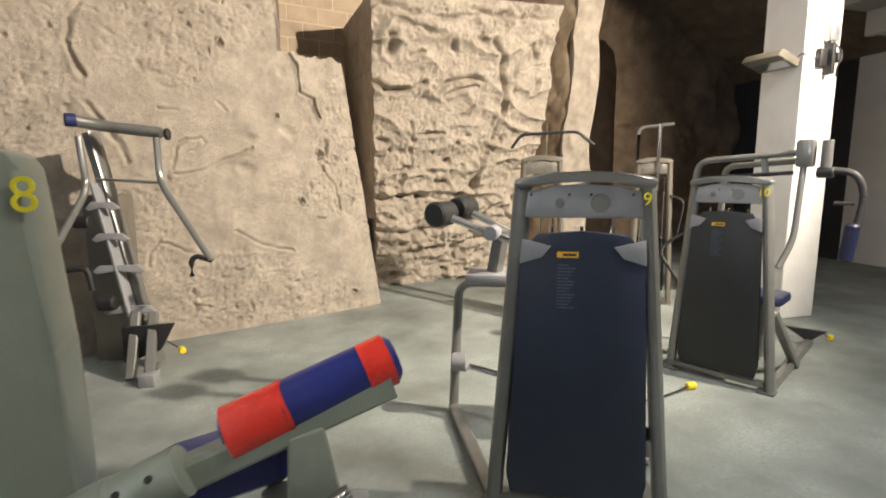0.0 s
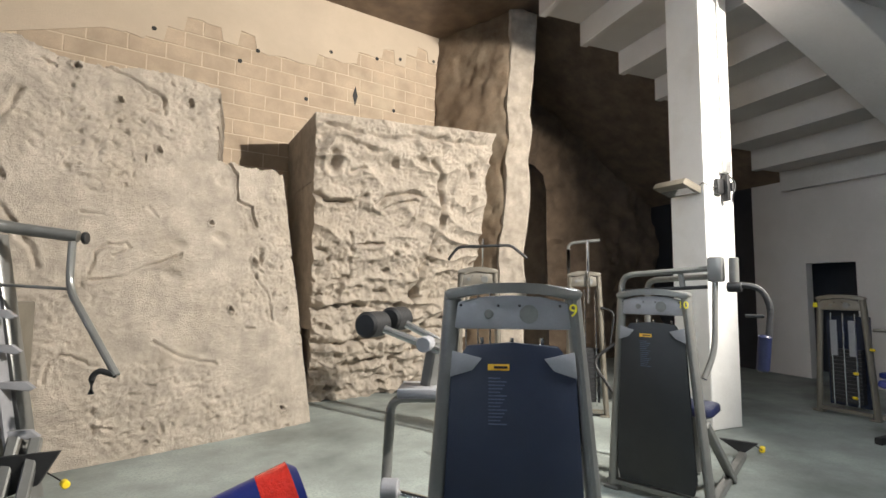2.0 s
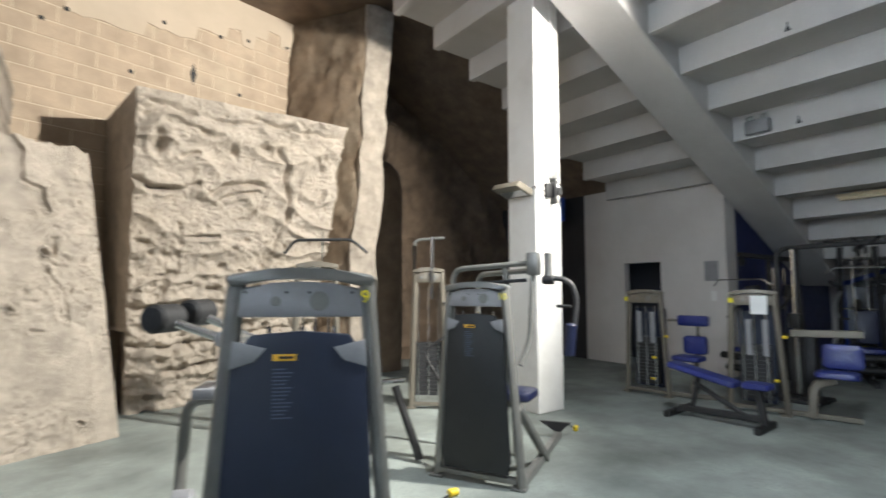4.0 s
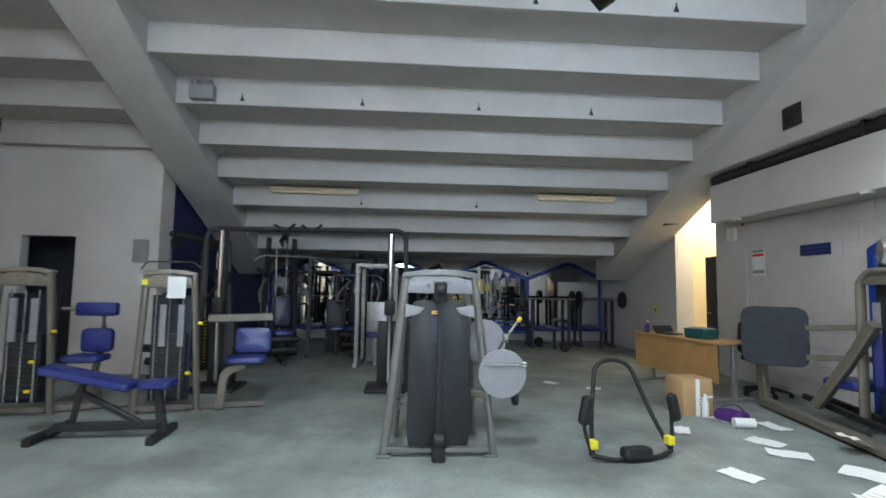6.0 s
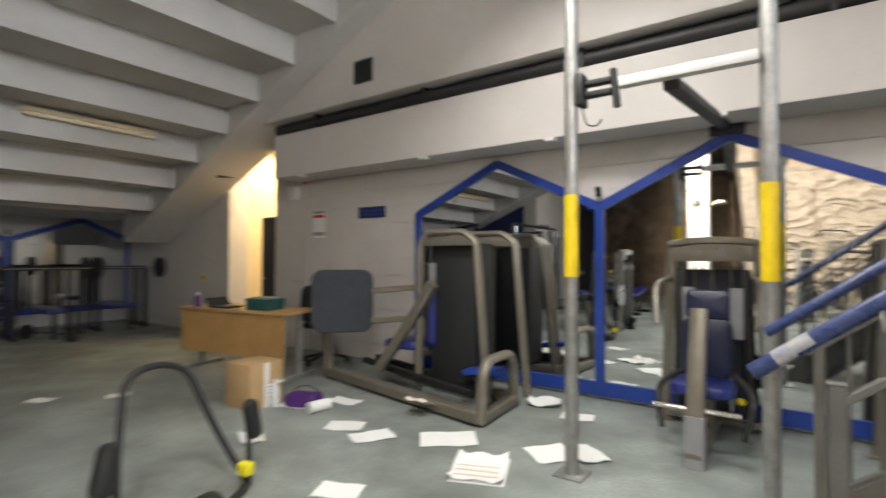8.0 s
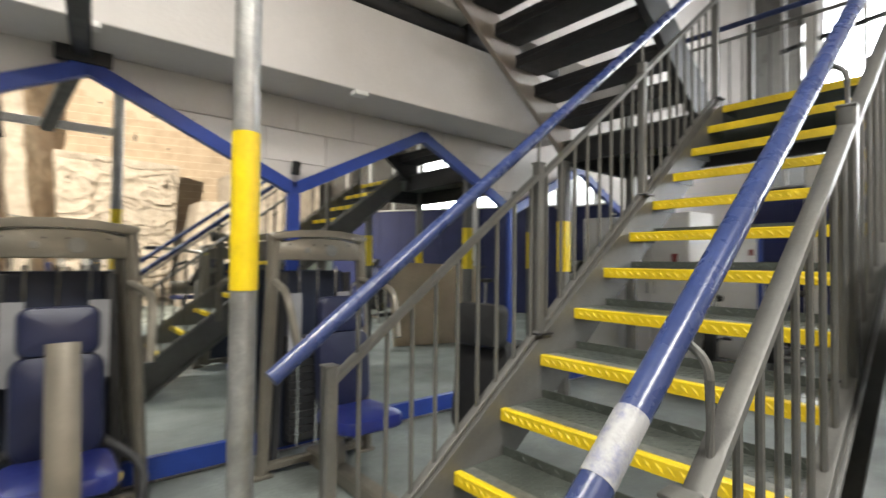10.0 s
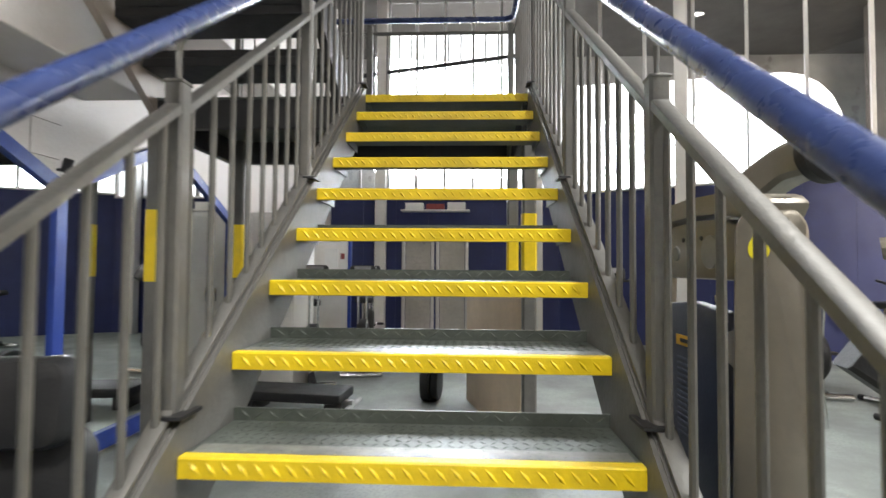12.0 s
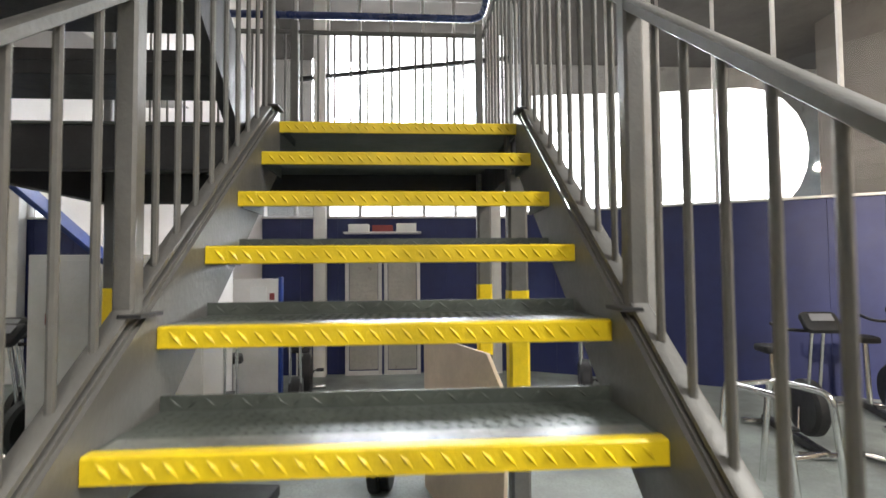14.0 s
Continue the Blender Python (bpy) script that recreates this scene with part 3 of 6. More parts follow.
rock_face(bm, quad((1.13, 7.45, 0), (3.5, 7.75, 0), (1.05, 6.75, 3.87), (3.78, 7.0, 3.98)), 180, 280, rugged, gB, 4, lambda c: Vector((c.x - (0.25 if c.x < 1.6 and c.z > 1 else 0), 8.35, c.z - (0.05 if c.z > 3 else 0))), amount=1.3)
part("rock_boulder", bm, ROCK, rock, "rugged leaning boulder face with deep cracks")
# upright fin of rock beside the boulder
bm = bmesh.new()
rock_face(bm, quad((4.12, 7.5, 0), (4.46, 7.32, 0), (4.4, 7.55, 6.62), (4.82, 7.4, 6.4)), 18, 190, crusty, [], 6, lambda c: Vector((c.x + 0.1, c.y + 0.5, c.z)), amount=0.8)
for v in bm.verts:
    v.co.x += (noise.noise(v.co * 1.1 + Vector((0, 0, 8))) * 0.1 + noise.noise(v.co * 3.3) * 0.035) * min(1, v.co.z)
part("rock_fin", bm, ROCK, rock, "tall narrow fin of pale rock")
# side turned from the flood: streaked brown, with shade put into the colour
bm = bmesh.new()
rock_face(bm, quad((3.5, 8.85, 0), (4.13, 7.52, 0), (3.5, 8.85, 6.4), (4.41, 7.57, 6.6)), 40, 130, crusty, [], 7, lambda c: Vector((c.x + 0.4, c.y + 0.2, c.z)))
part("rock_fin_side", bm, FINSIDE, rock, "brown side of the fin streaked with pale runs, its shade put into the colour")
# brown rock in the recess, its colour darkened to hold the shade there
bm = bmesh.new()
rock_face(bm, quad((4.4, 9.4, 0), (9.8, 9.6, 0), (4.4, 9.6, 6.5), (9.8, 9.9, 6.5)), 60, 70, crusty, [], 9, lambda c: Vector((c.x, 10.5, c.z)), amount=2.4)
part("rock_recess", bm, ROCKB, rock, "brown rock with the shade of the recess put into its colour")
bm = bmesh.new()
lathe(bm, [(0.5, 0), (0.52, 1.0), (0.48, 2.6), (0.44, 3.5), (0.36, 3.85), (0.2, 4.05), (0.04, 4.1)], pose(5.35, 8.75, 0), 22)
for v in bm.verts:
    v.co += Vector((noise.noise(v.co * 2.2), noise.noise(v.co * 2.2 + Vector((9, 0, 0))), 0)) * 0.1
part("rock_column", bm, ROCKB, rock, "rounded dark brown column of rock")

# white post with heater and sockets
bm = B(5.2, 4.43, 0, 5.67, 4.93, 7.2, bev=0.015)
post = structure("post_1", bm, POSTW, "white gloss painted square concrete post, chipped", "post")
h = thing("infrared_heater", "grey wall heater with a bare element on a white post", "heater", pose(5.14, 4.66, 2.7, 0, 18, 8))
part("heater_case", prism(bmesh.new(), [(-0.34, -0.02), (-0.3, 0.07), (0.0, 0.09), (0.0, 0.0)], -0.2, 0.2, "y", 0.008), FRAMEB, h)
part("heater_element", B(-0.31, -0.17, -0.012, -0.06, 0.17, 0.0), CHROME, h)
part("heater_bracket", TB([(-0.05, 0, 0.05), (0.07, 0, 0.05)], 0.018), DARKST, h)
s = thing("socket_box", "grey switch box with loose black cables on a white post", "switch box", pose(5.5, 4.42, 2.9))
part("box_body", B(-0.07, -0.07, 0.05, 0.05, 0.006, 0.2, bev=0.01), GALV, s)
part("cable_gland", B(-0.05, -0.09, -0.28, 0.0, 0.006, 0.03, bev=0.01), BLACK, s)
part("cable", TB([(0.0, -0.05, 0.05), (0.08, -0.1, -0.08), (0.02, -0.09, -0.22), (0.06, -0.06, -0.3)], 0.008, r=0.06), BLACK, s)
part("conduit", TB([(-0.01, -0.012, 0.19), (-0.01, -0.012, 3.9)], 0.012), POSTW, s)
part("socket", B(-0.16, -0.05, -0.2, -0.06, 0.006, -0.02, bev=0.012), BLACK, s)
part("cable", TB([(-0.11, -0.04, -0.1), (-0.24, -0.03, -0.14), (-0.31, 0.02, -0.06), (-0.36, 0.06, -0.12)], 0.006, r=0.06), BLACK, s)
part("plug", B(0.02, -0.09, -0.16, 0.09, -0.03, -0.06, bev=0.012), DARKST, s)


# ---- mirrors ----
def zigzag(name, nodes, foot, to_world, label, bar=0.085):
    """Mirrored bays under a zigzag blue frame. nodes: (along, height), the valleys carry upright bars."""
    t = thing(name, label, "mirror")
    for (a, za), (b, zb), (c, zc) in zip(nodes[0::2], nodes[1::2], nodes[2::2]):
        bm = bmesh.new()
        edge = ((a, foot), (c, foot), (c, zc), (b, zb), (a, za))
        near = [bm.verts.new(to_world(p, z, 0.02)) for p, z in edge]
        far = [bm.verts.new(to_world(p, z, 0.014)) for p, z in edge]
        bm.faces.new(near); bm.faces.new(far[::-1])
        for i in range(5):
            bm.faces.new((near[i], far[i], far[(i + 1) % 5], near[(i + 1) % 5]))
        part("pane", bm, MIRROR, t, "silvered mirror pane", smooth=False)
    def beam(p, q, w, d=0.035):
        bm = bmesh.new()
        dx, dz = q[0] - p[0], q[1] - p[1]
        L = math.hypot(dx, dz)
        nx, nz = -dz / L * w / 2, dx / L * w / 2
        c = [(p[0] - nx, p[1] - nz), (q[0] - nx, q[1] - nz), (q[0] + nx, q[1] + nz), (p[0] + nx, p[1] + nz)]
        hexa(bm, [to_world(x, z, 0.012) for x, z in c] + [to_world(x, z, 0.012 + d) for x, z in c])
        return bm
    for p, q in zip(nodes, nodes[1:]):
        part("frame_bar", beam(p, q, bar), BLUE, t, smooth=False)
    for p in nodes[0::2]:
        part("frame_upright", beam((p[0], foot - 0.1), (p[0], p[1] + bar * 0.3), bar, 0.031), BLUE, t, smooth=False)
    part("frame_foot", beam((nodes[0][0], foot - 0.03), (nodes[-1][0], foot - 0.03), 0.13, 0.033), BLUE, t, smooth=False)
    for p in nodes[2:-1:2]:
        L = thing("bracket_lamp", "small black spotlight over a mirror joint", "spotlight")
        part("lamp_head", disc(to_world(p[0], p[1] + 0.1, 0.05), to_world(p[0], p[1] + 0.19, 0.08), 0.028, 0.004, 14), BLACK, L)
        part("lamp_stem", TB([to_world(p[0], p[1] + 0.12, 0.0), to_world(p[0], p[1] + 0.12, 0.06)], 0.01), BLACK, L)
    return t


zigzag("wall_mirror", [(7.2, 1.88), (6.1, 2.39), (4.97, 1.85), (3.87, 2.39), (2.68, 1.83), (1.54, 2.4), (0.42, 1.84), (-0.73, 2.4), (-1.86, 1.84)], 0.13,
       lambda a, z, o: (a, -4.988 + o, z), "tall mirrors in a zigzag blue frame along a white wall")
zigzag("wall_mirror", [(3.94, 1.68), (2.79, 2.1), (1.64, 1.66), (0.5, 2.1), (-0.65, 1.66), (-1.79, 2.1), (-2.94, 1.66), (-4.1, 2.1), (-4.98, 1.72)], 0.34,
       lambda a, z, o: (15.3 - o, a, z), "far mirrors in a zigzag blue frame along the end wall", 0.1)

# ---- stairs ----
G, R, X1 = 0.2447, 0.187, 3.357          # going, rise, front of the first tread
YS, YN = -3.0, -1.99                     # ends of the treads
nose = lambda x: R * (1 + (X1 - x) / G)  # height of the line of nosings


def lozenges(bm, x0, x1, y0, y1, z, nx, ny, face=False):
    """Raised bars of chequer plate, on a top (z) or on a front (face: x is the plane, z runs up)."""
    for i in range(nx):
        for j in range(ny):
            a = radians(132 if face else 45 if (i + j) % 2 else -45)
            u, v = (i + 0.5) / nx, (j + 0.5) / ny
            ca, sa = math.cos(a), math.sin(a)
            g = 1.45 if face else 1.0
            pts = [(-0.015 * g, 0), (0, -0.0035 * g), (0.015 * g, 0), (0, 0.0035 * g)]
            q = [(p * ca - w * sa, p * sa + w * ca) for p, w in pts]
            if face:
                base = [bm.verts.new((x0, y0 + (y1 - y0) * u + p, z + (ny and (j + 0.5) / ny) * 0.044 + w)) for p, w in q]
                top = bm.verts.new((x0 + 0.005, y0 + (y1 - y0) * u, z + (j + 0.5) / ny * 0.044))
            else:
                base = [bm.verts.new((x0 + (x1 - x0) * v + p, y0 + (y1 - y0) * u + w, z)) for p, w in q]
                top = bm.verts.new((x0 + (x1 - x0) * v, y0 + (y1 - y0) * u, z + 0.0018))
            for k in range(4):
                bm.faces.new((base[k], base[(k + 1) % 4], top))
    return bm


def tread_meshes(y0, y1):
    """A folded chequer plate tread and its painted nosing; the front edge stands at x 0, the top at z 0."""
    bm = B(-0.262, y0, -0.006, -0.03, y1, 0)
    box(bm, -0.268, y0, -0.006, -0.262, y1, 0.035)
    box(bm, -0.258, y0, -0.05, -0.03, y0 + 0.006, -0.0065)
    box(bm, -0.258, y1 - 0.006, -0.05, -0.03, y1, -0.0065)
    lozenges(bm, -0.255, -0.035, y0 + 0.02, y1 - 0.02, 0.0, 38, 8)
    for i in range(26):
        y = y0 + 0.03 + i * (y1 - y0 - 0.06) / 25
        a = 0.012 if i % 2 else -0.012
        v = [bm.verts.new(p) for p in ((-0.2618, y - a, 0.008), (-0.2618, y - a + 0.006, 0.008), (-0.2618, y + a + 0.006, 0.028), (-0.2618, y + a, 0.028))]
        w = bm.verts.new((-0.259, y + 0.003, 0.018))
        for k in range(4):
            bm.faces.new((v[k], v[(k + 1) % 4], w))
    plate = finish("tread", bm, TREAD)
    worn = finish("worn_edge", B(-0.085, y0 + 0.012, 0.0002, -0.0305, y1 - 0.012, 0.0014), BARE)
    bm = prism(bmesh.new(), [(-0.03, -0.006), (-0.03, 0.001), (-0.004, 0.001), (0, -0.003), (0, -0.046), (-0.006, -0.048), (-0.006, -0.006)], y0, y1, "y")
    lozenges(bm, 0.0, 0.0, y0 + 0.02, y1 - 0.02, -0.046, 27, 1, True)
    return plate, worn, finish("nosing", bm, YELLOW)


stair = thing("staircase", "open grey steel staircase with yellow nosings and blue handrails", "staircase", pose(X1, 0, 0))
plate, worn, nosing = tread_meshes(YS, YN)
for k in range(1, 14):
    t = new("tread", plate); t.parent = stair; t.location = (-(k - 1) * G, 0, k * R)
    n = new("nosing", nosing); n.parent = t
    w = new("worn_edge", worn); w.parent = t
    if k == 1:
        tagged(n, "yellow painted chequer nosing")
        tagged(w, "plate scuffed to bare metal behind the nosing")
L13 = 12 * G
for y0, y1, yb, out in ((YS - 0.012, YS - 0.002, YS - 0.06, -1), (YN + 0.002, YN + 0.012, YN + 0.06, 1)):
    # stringer plate with an outer flange
    w = [(0.16, 0.0), (0.16, 0.09), (0.02, R + 0.06), (-L13 - 0.02, 13 * R + 0.06), (-L13 - 0.02, 13 * R - 0.2), (-0.12, 0.0)]
    bm = prism(bmesh.new(), w, y0, y1, "y")
    f0, f1 = (yb, y0) if out < 0 else (y1, yb)
    prism(bm, [(0.02, R + 0.05), (0.02, R + 0.062), (-L13, 13 * R + 0.062), (-L13, 13 * R + 0.05)], f0, f1, "y")
    prism(bm, [(-0.1, 0.0), (-0.06, 0.0), (-L13, 13 * R - 0.19), (-L13, 13 * R - 0.2)], f0, f1, "y")
    part("stringer", bm, STEEL, stair, smooth=False)
    yc = (yb + (y0 if out < 0 else y1)) / 2
    # newel posts
    for x, low in ((0.0, 0.0), (-1.005, None), (-1.91, None), (-L13 + 0.03, None)):
        z0 = 0.0 if low is not None else nose(X1 + x) + 0.05
        part("newel", TB([(x, yc, z0), (x, yc, nose(X1 + x) + 0.815)], 0.022, square=True), STEEL, stair)
        part("newel_cap", B(x - 0.024, yc - 0.024, nose(X1 + x) + 0.815, x + 0.024, yc + 0.024, nose(X1 + x) + 0.824, bev=0.004), STEEL, stair)
    # balusters with their foot plates
    b_mesh = finish("baluster", TB([(0, 0, 0.08), (0, 0, 0.755)], 0.0085, seg=8), STEEL, True)
    c_mesh = finish("foot_plate", prism(bmesh.new(), [(-0.05, 0.0), (0.05, -0.076), (0.05, -0.062), (-0.05, 0.02)], -0.02, 0.02, "y"), GALV)
    for i in range(1, 28):
        x = -i * 0.106
        if min(abs(x + 1.005), abs(x + 1.91), abs(x + L13)) < 0.04:
            continue
        o = new("baluster", b_mesh); o.parent = stair; o.location = (x, yc, nose(X1 + x))
        if out > 0 and i < 22:
            o = new("foot_plate", c_mesh); o.parent = stair; o.location = (x, yc + 0.01, nose(X1 + x) + 0.075)
    # top and bottom rails run from newel to newel, each length a little off the next
    stops = (0.0, -1.005, -1.91, -L13 + 0.03)
    for i, (p, q) in enumerate(zip(stops, stops[1:])):
        d = 0.012 * (i % 2)
        part("lower_rail", TB([(p - 0.015, yc, nose(X1 + p - 0.015) + 0.762 - d), (q + 0.015, yc, nose(X1 + q + 0.015) + 0.768 - d)], 0.02, 0.012, square=True), STEEL, stair)
        part("bottom_rail", TB([(p - 0.015, yc, nose(X1 + p - 0.015) + 0.088), (q + 0.015, yc, nose(X1 + q + 0.015) + 0.088)], 0.02, 0.007, square=True), STEEL, stair)
        part("joint_tab", B(q - 0.045, yc - 0.05 if out > 0 else yc + 0.004, nose(X1 + q) + 0.064, q + 0.045, yc - 0.004 if out > 0 else yc + 0.05, nose(X1 + q) + 0.072), DARKST, stair)
    yr = yc - out * 0.045
    part("handrail", TB([(0.2, yr, nose(X1 + 0.2) + 0.968), (-L13 - 0.05, yr, nose(X1 - L13) + 1.02), (-L13 - 0.3, yr, nose(X1 - L13) + 1.04)], 0.025, r=0.12, seg=14), RAILB, stair, "blue painted tube worn to bare metal in places")
    if out > 0:
        for x0, x1 in ((0.14, 0.05),):
            part("worn_patch", TB([(x, yr, nose(X1 + x) + 0.968 + (0.2 - x) * 0.0156) for x in (x0, x1)], 0.0256, seg=14), WORN, stair, "paint worn through to pale primer")
    for x in (-0.1, -1.005, -1.91, -2.85):
        part("rail_bracket", TB([(x, yc, nose(X1 + x) + 0.76), (x, yc, nose(X1 + x) + 0.92), (x, yr, nose(X1 + x) + 0.955)], 0.008, r=0.03, seg=8), STEEL, stair)

# landing and its second flight
LX0, LX1, LZ = -0.75, X1 - L13 - 0.02, 13 * R
land = thing("stair_landing", "grey steel landing with balustrade on posts with yellow bands", "landing")
part("deck", B(LX0, -4.42, LZ - 0.012, LX1 - 0.004, YN + 0.06, LZ), TREAD, land, smooth=False)
for a in ((LX0, -4.42, LZ - 0.2, LX0 + 0.06, YN + 0.06, LZ - 0.013), (LX1 - 0.07, -4.42, LZ - 0.2, LX1 - 0.01, YS - 0.1, LZ - 0.013), (LX0 + 0.06, YN, LZ - 0.2, LX1 - 0.07, YN + 0.06, LZ - 0.013), (LX0 + 0.06, -4.42, LZ - 0.2, LX1 - 0.07, -4.36, LZ - 0.013)):
    part("edge_beam", B(*a, bev=0.004), DARKST, land)
for x, y in ((LX0 + 0.04, YN), (LX0 + 0.04, -3.2), (LX0 + 0.04, -4.36)):
    part("rail_post", TB([(x, y, LZ), (x, y, LZ + 1.0)], 0.025, square=True), STEEL, land)
part("handrail", TB([(LX1, YN + 0.02, LZ + 1.05), (LX0 + 0.03, YN + 0.02, LZ + 1.05), (LX0 + 0.03, -4.4, LZ + 1.05)], 0.024, r=0.1, seg=12), RAILB, land, "blue painted tube handrail")
part("mid_rail", TB([(LX1, YN + 0.03, LZ + 0.93), (LX0 + 0.04, YN + 0.03, LZ + 0.93), (LX0 + 0.04, -4.36, LZ + 0.93)], 0.013, square=True), STEEL, land)
g_mesh = finish("baluster", TB([(0, 0, 0), (0, 0, 0.93)], 0.0075, seg=8), STEEL, True)
for i in range(1, 23):
    o = new("baluster", g_mesh); o.parent = land; o.location = (LX0 + 0.04, YN - i * 0.106, LZ)
for i in range(1, 10):
    o = new("baluster", g_mesh); o.parent = land; o.location = (LX1 - i * 0.11, YN + 0.03, LZ)
for i, (x, y) in enumerate(((0.42, -4.33), (0.25, -1.96), (-0.68, -1.975), (-0.68, -4.3))):
    ztop = LZ - 0.013 if i else LZ - 0.19
    part("support_post", TB([(x, y, 0), (x, y, ztop)], 0.045, square=True), STEEL, land)
    part("yellow_band", TB([(x, y, 1.25), (x, y, 1.7)], 0.0475, square=True), YELLOW, land, "yellow warning band")
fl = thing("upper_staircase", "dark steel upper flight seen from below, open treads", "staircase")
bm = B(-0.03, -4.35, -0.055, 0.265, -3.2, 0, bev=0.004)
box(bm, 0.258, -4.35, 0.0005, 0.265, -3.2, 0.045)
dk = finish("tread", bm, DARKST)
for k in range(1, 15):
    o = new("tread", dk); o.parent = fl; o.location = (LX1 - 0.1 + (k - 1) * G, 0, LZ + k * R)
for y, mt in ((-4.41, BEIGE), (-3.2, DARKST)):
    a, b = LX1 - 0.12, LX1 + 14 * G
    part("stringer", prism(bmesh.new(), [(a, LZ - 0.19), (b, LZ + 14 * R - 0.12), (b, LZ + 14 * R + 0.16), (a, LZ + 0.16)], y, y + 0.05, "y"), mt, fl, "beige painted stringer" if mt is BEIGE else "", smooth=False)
part("handrail", TB([(LX1, -3.17, LZ + 1.05), (LX1 + 13 * G, -3.17, LZ + 13 * R + 1.05)], 0.024), RAILB, fl)

# bag frame: two banded posts, a beam and an arm to the wall
bf = thing("bag_frame", "galvanised posts with yellow bands carrying a punch bag beam", "post frame")
for x, y in ((4.585, -3.2), (3.545, -3.28)):
    part("upright", TB([(x, y, 0), (x, y, 4.3)], 0.042, seg=16), GALV, bf)
    part("yellow_band", TB([(x, y, 1.235), (x, y, 1.75)], 0.0445, seg=16), YELLOW, bf, "yellow tape band, scuffed")
    part("base_plate", B(x - 0.09, y - 0.09, 0, x + 0.09, y + 0.09, 0.012, bev=0.003), GALV, bf)
part("cross_beam", B(3.585, -3.28, 2.385, 4.3, -3.21, 2.445, bev=0.006), MULLION, bf, "scratched white painted beam")
part("clamp", B(4.5, -3.27, 2.3, 4.545, -3.15, 2.5, bev=0.01), BLACK, bf)
part("clamp_jaw", B(4.34, -3.25, 2.42, 4.5, -3.19, 2.455, bev=0.006), BLACK, bf)
part("clamp_jaw", B(4.34, -3.25, 2.35, 4.5, -3.19, 2.385, bev=0.006), BLACK, bf)
part("clamp_lever", TB([(4.33, -3.22, 2.5), (4.3, -3.2, 2.26)], 0.018, square=True), BLACK, bf)
part("hook", TB([(4.52, -3.2, 2.3), (4.48, -3.18, 2.17), (4.41, -3.16, 2.15), (4.38, -3.16, 2.19)], 0.005, r=0.04), BLACK, bf)
part("wall_arm", TB([(4.02, -3.3, 2.37), (3.9, -4.95, 2.47)], 0.045, 0.035, square=True), DARKST, bf)
part("wall_plate", B(3.76, -4.98, 2.4, 4.02, -4.93, 2.56, bev=0.008), DARKST, bf)

# ---- west glazing ----
def facade(name, p, q, bays, blue_top, label):
    """Navy boards below, glass between mullions above, from p to q."""
    p, q = Vector((*p, 0)), Vector((*q, 0))
    L = (q - p).length
    m = Matrix.Translation(p) @ (q - p).to_track_quat("X", "Z").to_matrix().to_4x4()
    t = thing(name, label, "glazed wall", m, kind="structure")
    part("boards", B(0, -0.12, 0, L, 0.0, blue_top - 0.04), NAVY, t, "navy blue boarded lower wall", smooth=False)
    n = int(L / 0.62)
    for i in range(n + 1):
        x = L * i / n
        part("batten", B(x - 0.012, 0.0, 0, x + 0.012, 0.012, blue_top - 0.04), NAVY, t, smooth=False)
    part("sill", B(0, -0.16, blue_top - 0.04, L, 0.05, blue_top, bev=0.006), MULLION, t)
    for i in range(bays + 1):
        x = L * i / bays
        part("mullion", B(max(x - 0.025, 0), -0.09, blue_top, min(x + 0.025, L), 0.02, 6.6, bev=0.005), MULLION, t)
    for i in range(bays):
        g = part("pane", B(L * i / bays + 0.025, -0.05, blue_top, L * (i + 1) / bays - 0.025, -0.042, 6.6), GLASS, t, smooth=False)
        g.visible_shadow = False
    return t, m, L


f1, mf1, Lf1 = facade("window_1", (-6.1, -0.55), (-6.1, -5.0), 8, 2.72, "tall glazed wall over navy boards, blown out by daylight")
f2, mf2, Lf2 = facade("window_2", (-2.75, 5.6), (-6.1, -0.55), 9, 2.78, "slanting glazed wall over navy boards, half dark half bright")
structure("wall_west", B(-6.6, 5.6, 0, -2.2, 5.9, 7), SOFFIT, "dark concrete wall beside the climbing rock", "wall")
# outer wall added beyond the glass; its tone stands in for dim reflections
structure("wall_west", B(-9, -9, 0, -8.8, 13, 7), GLASSDARK, "added dark wall standing in for the dim upper glass", "wall")
# slanting tie bar and white columns at the glass
part("tie_bar", TB([(3.9, 0.12, 5.07), (0.1, 0.12, 5.53)], 0.035, square=True), DARKST, f1)
part("column", B(0.35, 0.02, 0, 0.55, 0.2, 6.6, bev=0.01), POSTW, f1, "white painted steel column")
part("column", B(3.35, 0.02, 0, 3.55, 0.2, 6.6, bev=0.01), POSTW, f1, "white painted steel column")
part("column", B(4.75, 0.02, 0, 4.95, 0.2, 6.6, bev=0.01), POSTW, f2, "white painted steel column")
# bright outdoors behind the glass
o = structure("backdrop", B(0.05, -0.9, 2.4, 3.62, -0.86, 6.4), OUTSIDE, "white overcast daylight outdoors", "backdrop"); o.matrix_basis = mf1
pts = [(7.3, 2.5), (3.5, 2.5)] + [(3.5 - 0.95 * math.sin(radians(a)), 3.62 - 1.12 * math.cos(radians(a))) for a in range(10, 171, 16)] + [(4.6, 4.85), (7.3, 5.2)]
o = structure("backdrop", prism(bmesh.new(), pts, -0.9, -0.86, "y"), OUTSIDE, "white overcast daylight outdoors", "backdrop"); o.matrix_basis = mf2


# ---- weight machines ----
def yaw(x, y, a, z=0.0):
    return pose(x, y, z, 0, 0, a)


